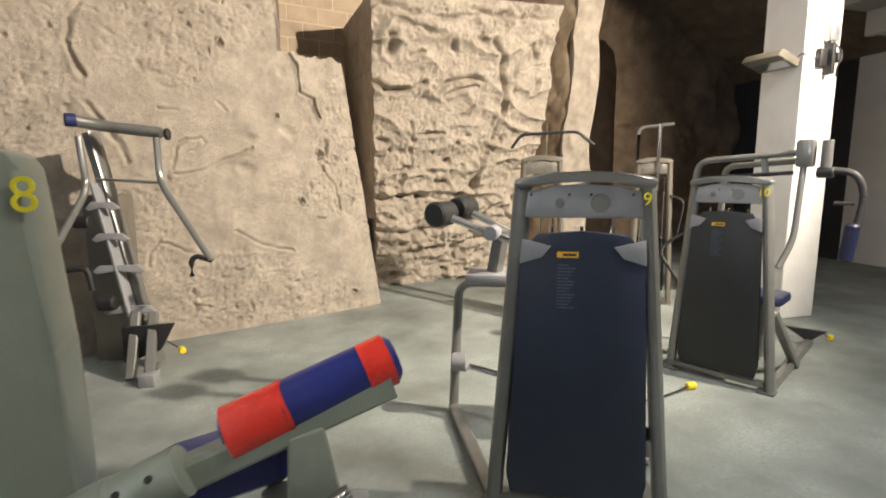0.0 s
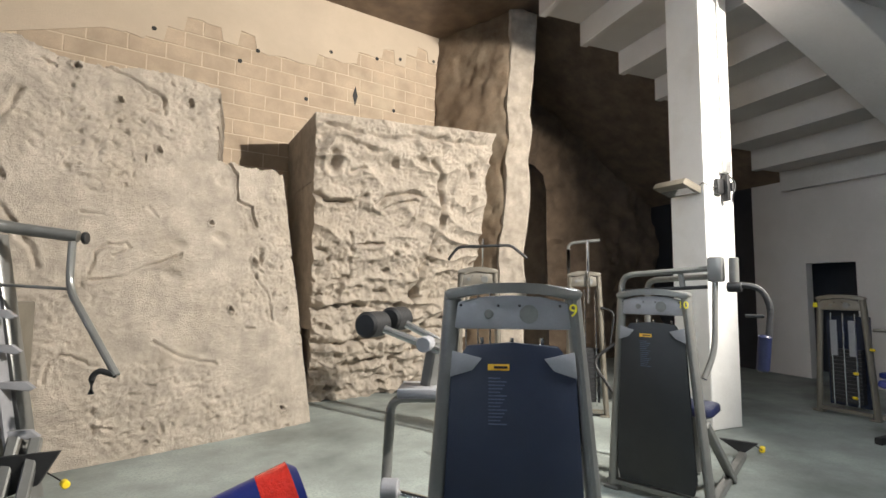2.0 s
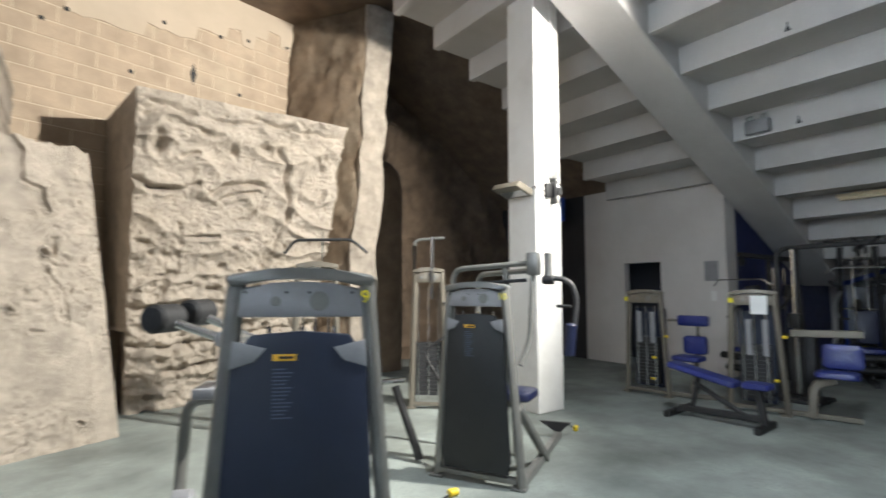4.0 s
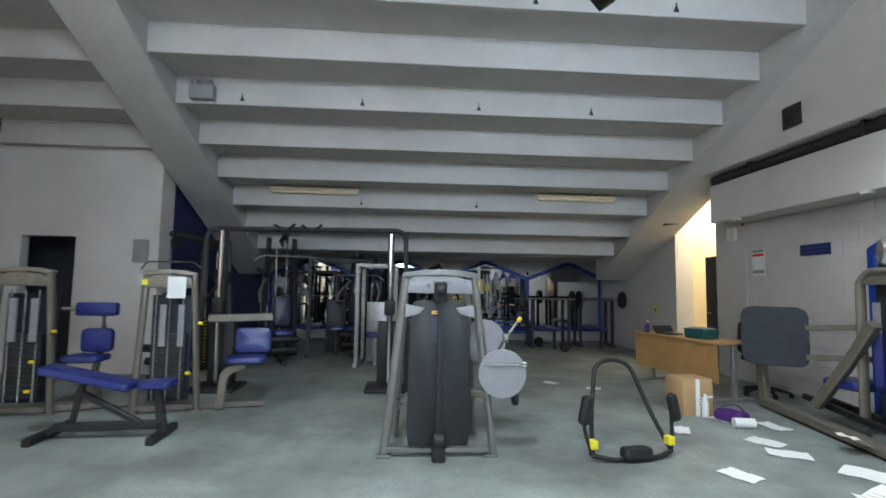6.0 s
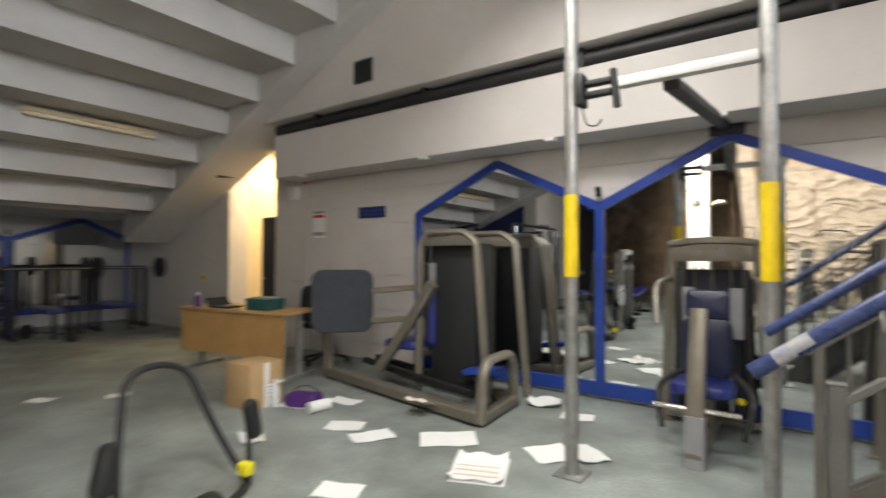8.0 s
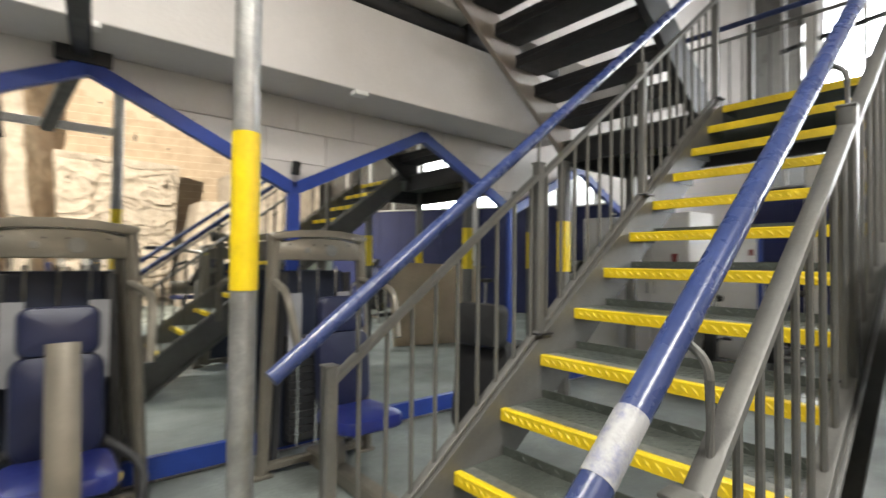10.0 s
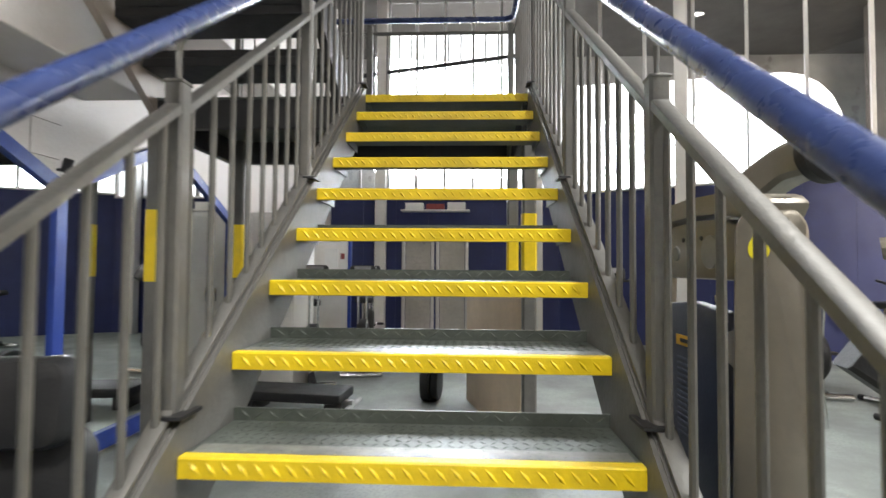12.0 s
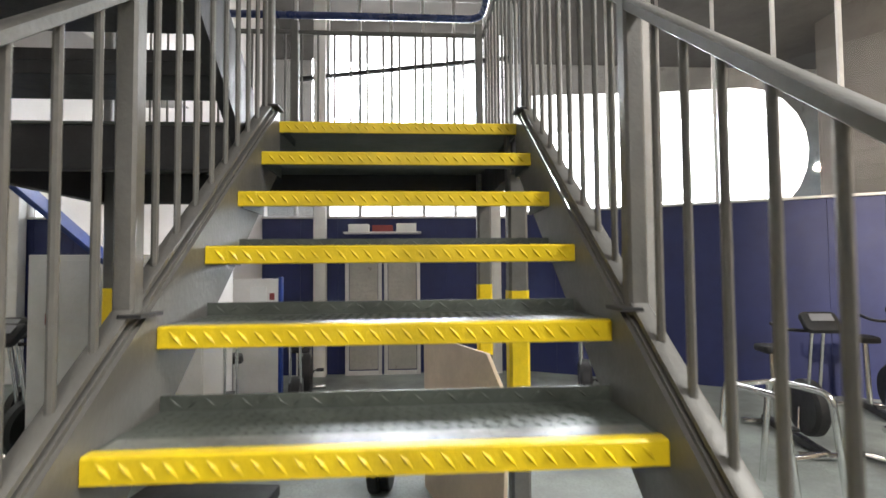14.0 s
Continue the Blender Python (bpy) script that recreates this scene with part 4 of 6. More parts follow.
def tower(m, label, number="", h=1.5, wb=0.4, wt=0.29, frame_mat=None, split=False, shroud=True, group="weight machines", plates=True, cover=None, lx=0.0):
    """The A-shaped end frame of a weight machine: legs and arched head, cap, rods, shroud or weight stack, base."""
    f = frame_mat or FRAME
    h += 0.03
    t = thing("weight_machine", label, "gym machine", m, group)
    # toed-out oval legs and a slightly arched flat head bar
    part("leg", TB([(-wb, 0, 0.02), (-wt - 0.01, 0, h - 0.04)], 0.04, 0.032, seg=14, up=(0.45, 1, 0)), f, t)
    part("leg", TB([(wb + 0.02, 0, 0.02), (wt + 0.012, 0, h - 0.035)], 0.034, 0.05, seg=14, up=(0, 1, 0)), f, t)
    part("head_bar", prism(bmesh.new(), [(-wt - 0.03, h - 0.08), (-wt - 0.05, h - 0.05), (-wt - 0.03, h - 0.028), (-wt * 0.5, h - 0.005), (0, h), (wt * 0.5, h - 0.005), (wt + 0.03, h - 0.025), (wt + 0.055, h - 0.045), (wt + 0.03, h - 0.08), (wt * 0.5, h - 0.05), (0, h - 0.045), (-wt * 0.5, h - 0.05)], -0.05, 0.05, "y", 0.012), f, t)
    part("head_cap", prism(bmesh.new(), [(-wt - 0.005, h - 0.2), (wt + 0.005, h - 0.2), (wt - 0.01, h - 0.085), (wt * 0.5, h - 0.062), (0, h - 0.056), (-wt * 0.5, h - 0.062), (0.01 - wt, h - 0.085)], -0.035, 0.03, "y", 0.012), FRAMEB if f is FRAMEB else PLATE, t, "moulded head plate")
    for x, r in ((-0.1, 0.02), (0.07, 0.04)):
        part("cap_button", disc((x, -0.039, h - 0.135), (x, -0.032, h - 0.135), r, 0.002, 16), FRAME, t)
    for x in (-0.22, -0.06, 0.03, 0.2):
        part("cap_screw", disc((x, -0.038, h - 0.1), (x, -0.034, h - 0.1), 0.006, 0.001, 8), DARKST, t)
    for x in (-0.13, 0.0, 0.13):
        part("guide_rod", TB([(x, 0.02, 0.12), (x, 0.02, h - 0.24)], 0.009, seg=8), CHROME, t)
    top = h - 0.27
    if shroud:
        halves = ((-wb + 0.06, wb - 0.06),) if not split else ((-wb + 0.18, -0.012), (0.012, wb - 0.18))
        for a, b in halves:
            k = 0.012 if split else 0.05
            part("shroud", prism(bmesh.new(), [(a + 0.02, 0.1), (b - 0.02, 0.1), (b + (0 if b > 0.1 else 0), 0.2), (b - k * (b > 0.1), top - 0.1), (b - (k + (0.03 if split else 0.07)) * (b > 0.1), top), ((a + b) / 2, top + 0.015), (a + (k + (0.03 if split else 0.07)) * (a < -0.1), top), (a + k * (a < -0.1), top - 0.1), (a, 0.2)], -0.05, -0.012, "y", 0.006), cover or SHROUD, t, "dark weight stack cover")
        for s in (-1, 1):
            part("corner_plate", prism(bmesh.new(), [(s * (wt + 0.01), top - 0.02), (s * 0.13, top - 0.05), (s * 0.17, top - 0.1), (s * (wt + 0.02), top - 0.13)], -0.058, -0.051, "y", 0.002), PLATE, t)
        part("warning_label", B(lx - 0.07, -0.053, top - 0.1, lx + 0.02, -0.0505, top - 0.074), DECALO, t, "orange-yellow warning label")
        part("label_print", B(lx - 0.045, -0.0545, top - 0.092, lx + 0.012, -0.0525, top - 0.082), BLACK, t)
        for i in range(14):
            part("print_line", B(lx - 0.068, -0.0525, top - 0.135 - i * 0.0145, lx - 0.068 + 0.05 + 0.009 * (i * 7 % 4), -0.0505, top - 0.13 - i * 0.0145), PRINT, t)
    if plates:
        n = 9 if shroud else 14
        pm = finish("weight_plate", B(-0.17, 0.0, 0.0, 0.17, 0.11, 0.045, bev=0.004), DARKST)
        for i in range(n):
            o = new("weight_plate", pm); o.parent = t; o.location = (0, 0.03, 0.16 + i * 0.048)
    part("base_bar", TB([(-wb + 0.02, 0, 0.06), (wb - 0.02, 0, 0.06)], 0.03, 0.022, square=True), f, t)
    for s in (-1, 1):
        part("foot", B(s * wb - 0.06, -0.05, 0, s * wb + 0.06, 0.05, 0.025, bev=0.008), f, t)
    if number:
        text("number", number, 0.075, pose(wt + 0.008, -0.053, h - 0.12, 90, 0, 0), DECAL, t)
    return t


def bar(t, name, pts, r, mt, r2=None, bend=0.05, label="", **kw):
    return part(name, TB(pts, r, r2, r=bend, **kw), mt, t, label)


def pad(t, w, d, h, m, mt=None, name="pad", label=""):
    return part(name, cushion(w, d, h, min(w, d) * 0.22), mt or VINYL, t, label, m)


# machine 9: end frame, rear stand with a padded roller arm
m9 = tower(yaw(1.35, 2.2, -26), "grey weight machine with dark blue cover, number nine", "9", 1.57, 0.372, 0.245, lx=-0.035)
bar(m9, "base_rail", [(-0.38, 0.02, 0.04), (-0.72, 0.9, 0.04)], 0.035, FRAME, 0.025, square=True)
bar(m9, "base_rail", [(0.38, 0.02, 0.04), (0.2, 1.2, 0.04)], 0.035, FRAME, 0.025, square=True)
bar(m9, "rear_stand", [(-0.72, 0.9, 0.03), (-0.68, 0.88, 0.9), (-0.3, 0.8, 0.93)], 0.04, FRAME, 0.028, bend=0.1, seg=12)
part("seat_bracket", B(-0.62, 0.72, 0.93, -0.3, 0.98, 0.99, bev=0.015), PLATE, m9)
bar(m9, "roller_arm", [(-0.3, 0.75, 1.18), (-0.76, 0.7, 1.36)], 0.024, CHROME)
bar(m9, "roller_arm", [(-0.3, 0.95, 1.2), (-0.66, 0.92, 1.38)], 0.024, CHROME)
for p, q in (((-0.79, 0.62, 1.36), (-0.73, 0.8, 1.36)), ((-0.69, 0.84, 1.38), (-0.63, 1.02, 1.38))):
    part("roller_pad", disc(p, q, 0.075, 0.015), BLACK, m9, "black foam roller with capped end")
part("pivot", disc((-0.46, 0.66, 1.25), (-0.44, 0.76, 1.25), 0.045), PLATE, m9)
bar(m9, "upright", [(-0.45, 0.86, 0.98), (-0.4, 0.82, 1.26)], 0.04, FRAME, square=True)
bar(m9, "adjuster", [(-0.66, 0.85, 0.36), (-0.3, 0.75, 0.33)], 0.022, CHROME)
part("adjuster_hub", disc((-0.72, 0.84, 0.38), (-0.62, 0.84, 0.38), 0.06), PLATE, m9)
pad(m9, 0.36, 0.4, 0.08, pose(0.05, 0.75, 0.5), VINYLD, "seat")
bar(m9, "seat_post", [(0.05, 0.75, 0.05), (0.05, 0.75, 0.5)], 0.035, FRAME, square=True)
bar(m9, "cable", [(0.28, 0.9, 0.2), (0.6, 1.25, 0.02), (0.95, 1.55, 0.025)], 0.006, BLACK, bend=0.1)
part("selector_pin", disc((0.93, 1.55, 0.03), (1.0, 1.58, 0.03), 0.028), YELLOW, m9, "yellow selector pin hanging on a cord")
bar(m9, "bracket_arm", [(0.3, 0.02, 0.42), (0.46, 0.5, 0.06)], 0.03, FRAME, square=True)

# machine 10 with high press arms
m10 = tower(yaw(3.22, 3.28, -62), "grey weight machine with arm levers, number ten", "10", 1.55, 0.345, 0.225, cover=SHROUDG, lx=-0.02)
bar(m10, "arm_frame", [(-0.44, 0.35, 0.03), (-0.36, 0.35, 1.7), (0.36, 0.42, 1.75)], 0.03, FRAME, 0.025, bend=0.1)
bar(m10, "arm_frame", [(-0.3, 0.75, 0.03), (-0.26, 0.7, 1.66), (0.36, 0.5, 1.69)], 0.026, FRAME, bend=0.1)
bar(m10, "tie_bar", [(-0.36, 0.36, 1.56), (0.3, 0.42, 1.6)], 0.016, DARKST)
bar(m10, "tie_bar", [(0.12, 0.4, 1.6), (0.1, 0.4, 1.74)], 0.02, FRAME, square=True)
part("pivot_box", B(0.31, 0.36, 1.64, 0.42, 0.48, 1.84, bev=0.02), FRAME, m10, "grey cast pivot housing")
part("pivot_cap", disc((0.49, 0.42, 1.63), (0.49, 0.42, 1.83), 0.035), FRAME, m10)
part("pivot_collar", disc((0.44, 0.42, 1.6), (0.54, 0.42, 1.6), 0.04), DARKST, m10)
bar(m10, "lever", [(0.36, 0.4, 1.64), (0.36, 0.3, 1.1), (0.3, 0.2, 0.9)], 0.022, FRAME, bend=0.12)
bar(m10, "lever", [(0.5, 0.42, 1.62), (0.66, 0.46, 1.6), (0.72, 0.46, 1.45), (0.68, 0.4, 1.02)], 0.024, DARKST, bend=0.1)
part("hand_pad", disc((0.655, 0.4, 0.97), (0.68, 0.4, 1.24), 0.045, 0.015), VINYLD, m10)
bar(m10, "grip", [(0.56, 0.4, 1.38), (0.68, 0.4, 1.38)], 0.014, BLACK)
bar(m10, "hose", [(-0.42, 0.3, 1.1), (-0.6, 0.2, 0.95), (-0.35, 0.1, 0.7)], 0.014, BLACK, bend=0.15)
pad(m10, 0.34, 0.4, 0.08, pose(0.1, 0.75, 0.52), VINYLD, "seat")
bar(m10, "seat_post", [(0.1, 0.75, 0.03), (0.1, 0.75, 0.52)], 0.035, FRAME, square=True)
bar(m10, "base_rail", [(0.36, 0, 0.04), (0.33, 1.44, 0.04)], 0.032, FRAME, square=True)
bar(m10, "base_rail", [(-0.36, 0, 0.04), (-0.42, 0.9, 0.04)], 0.032, FRAME, square=True)
bar(m10, "brace", [(0.33, 0.04, 0.6), (0.37, 0.74, 0.02)], 0.03, FRAME, square=True)
part("foot_plate", prism(bmesh.new(), [(0.14, 0.16), (0.46, 0.17), (0.33, 0.05)], 1.42, 1.46, "y"), DARKST, m10)
bar(m10, "cord", [(0.42, 1.46, 0.15), (0.44, 1.76, 0.03)], 0.005, BLACK)
part("selector_pin", disc((0.44, 1.77, 0.026), (0.435, 1.85, 0.026), 0.026), YELLOW, m10, "yellow selector pin hanging on a cord")

# machine 8, close to the start: side panel, arm and taped roller
m8 = thing("weight_machine", "green-grey weight machine with taped blue roller, number eight", "gym machine", pose(0, 0, 0), "weight machines")
part("side_frame", prism(bmesh.new(), [(-0.95, 0.0), (-0.29, 0.0), (-0.335, 1.2), (-0.355, 1.6), (-0.38, 1.635), (-0.8, 1.65), (-0.95, 1.55)], 1.5, 1.62, "y", 0.025), FRAMEG, m8, "broad green-grey side frame")
text("number", "8", 0.105, pose(-0.353, 1.497, 1.54, 90, 0, 0), DECAL, m8)
arm_a, arm_b = Vector((-0.6, 1.47, 0.71)), Vector((-0.1, 1.49, 0.9))
part("arm_sleeve", TB([arm_a, arm_b], 0.062, seg=20), FRAMEG, m8)
part("sleeve_collar", TB([(-0.3, 1.482, 0.824), (-0.245, 1.484, 0.845)], 0.0645, seg=20), FRAMEG, m8)
for k in (0.13, 0.06):
    c = arm_b - (arm_b - arm_a).normalized() * k
    part("hole", disc(c + Vector((-0.005, -0.048, 0.038)), c + Vector((-0.0055, -0.05, 0.0405)), 0.0095, 0.001, 12), BLACK, m8)
part("arm_bar", TB([(-0.14, 1.52, 0.86), (0.4, 1.56, 1.03)], 0.032, 0.04, square=True), FRAMEG, m8)
ra, rb = Vector((-0.02, 1.56, 0.935)), Vector((0.42, 1.6, 1.085))
part("roller_pad", disc(ra, rb, 0.072, 0.02, 28), VINYL, m8, "blue vinyl roller pad")
for a, b in ((0.02, 0.33), (0.8, 0.96)):
    part("tape", disc(ra.lerp(rb, a), ra.lerp(rb, b), 0.0735, 0.001, 28), TAPE, m8, "wrinkled glossy red repair tape")
bm = tube(bmesh.new(), [ra.lerp(rb, k) for k in (0.33, 0.345, 0.36)], 0.0742, seg=28)
for v in bm.verts:
    v.co += (rb - ra).normalized() * 0.012 * noise.noise(v.co * 22)
part("tape_edge", bm, TAPE, m8, "torn edge of red tape")
part("gusset", prism(bmesh.new(), [(0.12, 0.72), (0.26, 0.74), (0.22, 0.95), (0.13, 0.93)], 1.5, 1.54, "y", 0.012), FRAMEG, m8)
part("lower_arm", TB([(0.05, 1.4, 0.68), (0.28, 1.44, 0.8)], 0.03, 0.03, seg=14), CHROME, m8)
part("bolt_plate", B(0.22, 1.38, 0.72, 0.32, 1.46, 0.8, bev=0.01), PLATE, m8)
pad(m8, 0.42, 0.3, 0.09, pose(-0.05, 1.75, 0.72, 0, -12, 0), VINYL, "seat")
part("column", TB([(0.05, 1.62, 0.02), (0.1, 1.6, 0.74)], 0.04, square=True), FRAMEG, m8)
part("base_rail", TB([(-0.6, 1.6, 0.03), (0.4, 1.62, 0.03)], 0.03, square=True), FRAMEG, m8)

# cable press in front of the rock
pm_ = thing("cable_press", "grey press machine with two hanging arms by the rock", "gym machine", yaw(-1.17, 4.75, -8))
bar(pm_, "mast", [(0.06, 0.1, 0.03), (-0.34, 0.2, 1.95)], 0.06, FRAME, 0.04, square=True)
bar(pm_, "cross_bar", [(-0.3, -0.1, 2.02), (-0.15, 0.02, 1.99), (0.27, 0.02, 1.94)], 0.045, FRAME, bend=0.15, seg=14)
part("end_cap", disc((-0.34, -0.13, 2.02), (-0.28, -0.09, 2.02), 0.05), NAVY, pm_)
part("end_cap", disc((0.3, 0.02, 1.93), (0.33, 0.02, 1.93), 0.047), BLACK, pm_)
bar(pm_, "arm", [(0.24, 0, 1.9), (0.26, -0.05, 1.55), (0.67, -0.25, 0.95)], 0.026, FRAME, bend=0.1)
bar(pm_, "handle", [(0.67, -0.25, 0.95), (0.56, -0.25, 0.99), (0.52, -0.25, 0.95), (0.52, -0.25, 0.83)], 0.02, BLACK, bend=0.05)
bar(pm_, "arm", [(-0.3, -0.05, 1.9), (-0.25, -0.1, 1.5), (-0.45, -0.3, 1.0)], 0.026, FRAME, bend=0.1)
bar(pm_, "handle", [(-0.45, -0.3, 0.9), (-0.2, -0.3, 0.92), (-0.18, -0.3, 0.75)], 0.02, BLACK, bend=0.05)
bar(pm_, "tie", [(-0.26, 0.06, 1.58), (0.26, -0.05, 1.55)], 0.012, FRAME)
for z, w in ((1.35, 0.13), (1.1, 0.14), (0.84, 0.2), (0.5, 0.2)):
    part("back_plate", prism(bmesh.new(), [(-w - z * 0.15, z), (-w + 0.05 - z * 0.15, z + 0.05), (w - 0.06 - z * 0.15, z + 0.05), (w - z * 0.15, z), (w - 0.04 - z * 0.15, z - 0.02), (-z * 0.15, z + 0.012), (0.04 - w - z * 0.15, z - 0.02)], -0.02, 0.02, "y", 0.004), PLATE, pm_)
bar(pm_, "rail", [(-0.03, 0.0, 0.3), (-0.27, 0.05, 1.55)], 0.05, PLATE, 0.012, square=True)
part("joint", disc((-0.38, -0.08, 1.25), (-0.26, -0.08, 1.25), 0.05), BLACK, pm_)
part("joint", disc((-0.26, -0.08, 0.6), (-0.14, -0.08, 0.6), 0.06), BLACK, pm_)
bar(pm_, "stand", [(0.0, -0.25, 0.02), (-0.03, 0.0, 0.5)], 0.035, FRAME, square=True)
bar(pm_, "stand", [(0.18, -0.35, 0.02), (0.1, 0.0, 0.48)], 0.035, FRAME, square=True)
part("foot_plate", prism(bmesh.new(), [(-0.1, 0.4), (0.3, 0.42), (0.18, 0.2), (-0.1, 0.1)], -0.12, -0.08, "y", 0.006), BLACK, pm_)
part("foot_block", B(0.12, -0.4, 0, 0.24, -0.28, 0.1, bev=0.01), PLATE, pm_)
part("stack_cover", B(-0.5, 0.25, 0, -0.2, 0.5, 1.45, bev=0.02), FRAMEB, pm_)
part("selector_pin", disc((0.33, -0.1, 0.2), (0.37, -0.16, 0.2), 0.026), YELLOW, pm_, "yellow selector pin")
bar(pm_, "pin_cord", [(0.1, 0.0, 0.3), (0.33, -0.1, 0.2)], 0.005, BLACK)

# machines deeper in, by the rock
lat = tower(yaw(2.62, 5.15, -25), "bronze-grey pulldown machine with black lat bar", "", 1.78, 0.24, 0.17, FRAMEB, shroud=False)
bar(lat, "lat_bar", [(-0.32, -0.1, 1.88), (-0.22, -0.1, 2.02), (0.35, -0.1, 2.04), (0.52, -0.1, 1.9)], 0.016, BLACK, bend=0.06)
bar(lat, "hanger", [(0.05, -0.1, 2.03), (0.05, -0.05, 2.12), (0.05, 0.1, 1.8)], 0.01, CHROME, bend=0.03)
tall = tower(yaw(4.3, 5.5, -40), "tall dark machine with chrome guide rod", "", 1.78, 0.22, 0.16, FRAMEB, shroud=False)
bar(tall, "hoop", [(-0.2, 0.1, 0.03), (-0.2, 0.1, 2.18), (0.2, 0.1, 2.21)], 0.022, FRAME, bend=0.08)
bar(tall, "chrome_rod", [(0.05, -0.05, 1.4), (0.05, -0.05, 2.2)], 0.02, CHROME)
bar(tall, "hose", [(0.2, -0.05, 1.35), (0.36, -0.1, 1.3), (0.3, -0.1, 0.9)], 0.012, BLACK, bend=0.1)
sq = thing("low_press", "low chrome and black press stand behind machines", "gym machine", yaw(2.9, 4.4, -30))
bar(sq, "chrome_bar", [(-0.2, 0, 0.62), (0.3, 0, 0.66)], 0.026, CHROME)
bar(sq, "stand", [(0.0, 0.0, 0.02), (0.05, 0.1, 0.62)], 0.03, DARKST, square=True)
bar(sq, "leg", [(0.2, -0.1, 0.62), (0.42, -0.3, 0.02)], 0.03, DARKST, square=True)
part("counterweight", disc((-0.1, -0.14, 0.3), (0.02, -0.1, 0.3), 0.13), CHROME, sq)

# ---- hall ----
hm = tower(yaw(6.08, 0.06, -90), "silver-framed weight machine with split dark cover and grey shields", "", 1.5, 0.44, 0.27, FRAME, split=True, cover=SHROUDG)
bar(hm, "pulley_mast", [(0, -0.04, 1.28), (0, -0.07, 1.42)], 0.05, DARKST, square=True)
part("pulley", disc((-0.03, -0.1, 1.36), (0.03, -0.1, 1.36), 0.055), BLACK, hm)
part("cable_cover", B(-0.018, -0.075, 0.1, 0.018, -0.054, 1.3), BLACK, hm)
part("foot_pulley", disc((-0.04, -0.14, 0.17), (0.04, -0.14, 0.17), 0.06), BLACK, hm)
part("pulley_block", B(-0.055, -0.17, 0.0, 0.055, -0.03, 0.13, bev=0.02), BLACK, hm)
part("shield", disc((0.52, -0.08, 0.68), (0.52, -0.06, 0.68), 0.2, 0.004, 32), PLATE, hm, "round translucent grey guard")
part("shield", disc((0.42, 0.3, 0.9), (0.42, 0.32, 0.9), 0.2, 0.004, 32), PLATE, hm, "round translucent grey guard")
bar(hm, "shield_bar", [(0.36, -0.09, 0.76), (0.72, -0.09, 0.76)], 0.012, CHROME)
part("knob", disc((0.7, -0.1, 0.76), (0.7, -0.06, 0.76), 0.02), PAPER, hm)
bar(hm, "handle", [(0.5, 0.15, 0.8), (0.58, 0.12, 0.95), (0.68, 0.08, 1.1)], 0.012, CHROME, bend=0.03)
part("handle_tip", disc((0.68, 0.08, 1.1), (0.71, 0.07, 1.13), 0.02), YELLOW, hm)
part("hub", disc((0.56, 0.1, 0.95), (0.6, 0.1, 0.95), 0.035), PLATE, hm)
part("wheel", disc((0.62, 0.0, 0.48), (0.66, 0.0, 0.48), 0.07), BLACK, hm)
bar(hm, "guard_rod", [(-0.34, 0.06, 0.45), (-0.22, 0.0, 0.52)], 0.014, CHROME)
bar(hm, "guard_rod", [(-0.34, 0.06, 0.38), (-0.22, 0.0, 0.45)], 0.014, CHROME)
bar(hm, "rear_frame", [(-0.36, 0.5, 0.03), (-0.28, 0.5, 1.46), (0.28, 0.5, 1.46), (0.36, 0.5, 0.03)], 0.03, FRAME, bend=0.12)
pad(hm, 0.4, 0.4, 0.08, pose(0.1, 0.75, 0.52), VINYLD, "seat")
bar(hm, "side_arm", [(0.1, 0.2, 0.5), (0.4, -0.02, 0.5)], 0.03, FRAMEB, square=True)

ab = thing("ab_roller", "black tubular ab roller with foam arm rests and gold clips", "ab roller", yaw(6.02, -1.53, -82))
bar(ab, "loop", [(-0.36, -0.05, 0.05), (-0.29, 0.1, 0.3), (-0.17, 0.25, 0.72), (0.0, 0.28, 0.77), (0.17, 0.25, 0.72), (0.29, 0.1, 0.3), (0.36, -0.05, 0.05)], 0.019, BLACK, bend=0.2)
bar(ab, "front_bar", [(-0.36, -0.05, 0.05), (-0.2, -0.1, 0.022), (0.2, -0.1, 0.022), (0.36, -0.05, 0.05)], 0.019, BLACK, bend=0.08)
part("head_rest", cushion(0.26, 0.12, 0.09, 0.04), BLACK, ab, m=pose(0, -0.1, 0.03, 0, 0, 0))
for s in (-1, 1):
    bar(ab, "arm_bar", [(s * 0.36, -0.05, 0.05), (s * 0.41, 0.0, 0.25), (s * 0.4, 0.02, 0.48)], 0.016, BLACK, bend=0.1)
    part("arm_rest", cushion(0.24, 0.09, 0.06, 0.04), BLACK, ab, m=pose(s * 0.4, 0.0, 0.4, 80, s * 78, 0))
    part("clip", B(s * 0.35 - 0.03, -0.08, 0.1, s * 0.35 + 0.03, 0.0, 0.17, bev=0.008), DECAL, ab, "gold plastic clip")

m12 = tower(yaw(7.4, 4.32, -84), "bronze-grey weight machine with open stack by the white partition", "", 1.5, 0.3, 0.22, FRAMEB, shroud=False)
for x in (-0.1, 0.1):
    part("stack_label", B(x - 0.035, 0.0, 0.75, x + 0.035, 0.022, 1.2), PLATE, m12)
part("backing_panel", B(-0.24, 0.15, 0.1, 0.24, 0.17, 1.25), SHROUD, m12)
part("number_plate", B(-0.3, -0.04, 1.36, -0.25, -0.03, 1.42), DECAL, m12)
pad(m12, 0.42, 0.15, 0.1, pose(0.56, 0.35, 1.08, 90, 0, 0), VINYL, "chest_pad")
pad(m12, 0.32, 0.26, 0.09, pose(0.6, 0.3, 0.74, 90, 0, 0), VINYL, "back_pad")
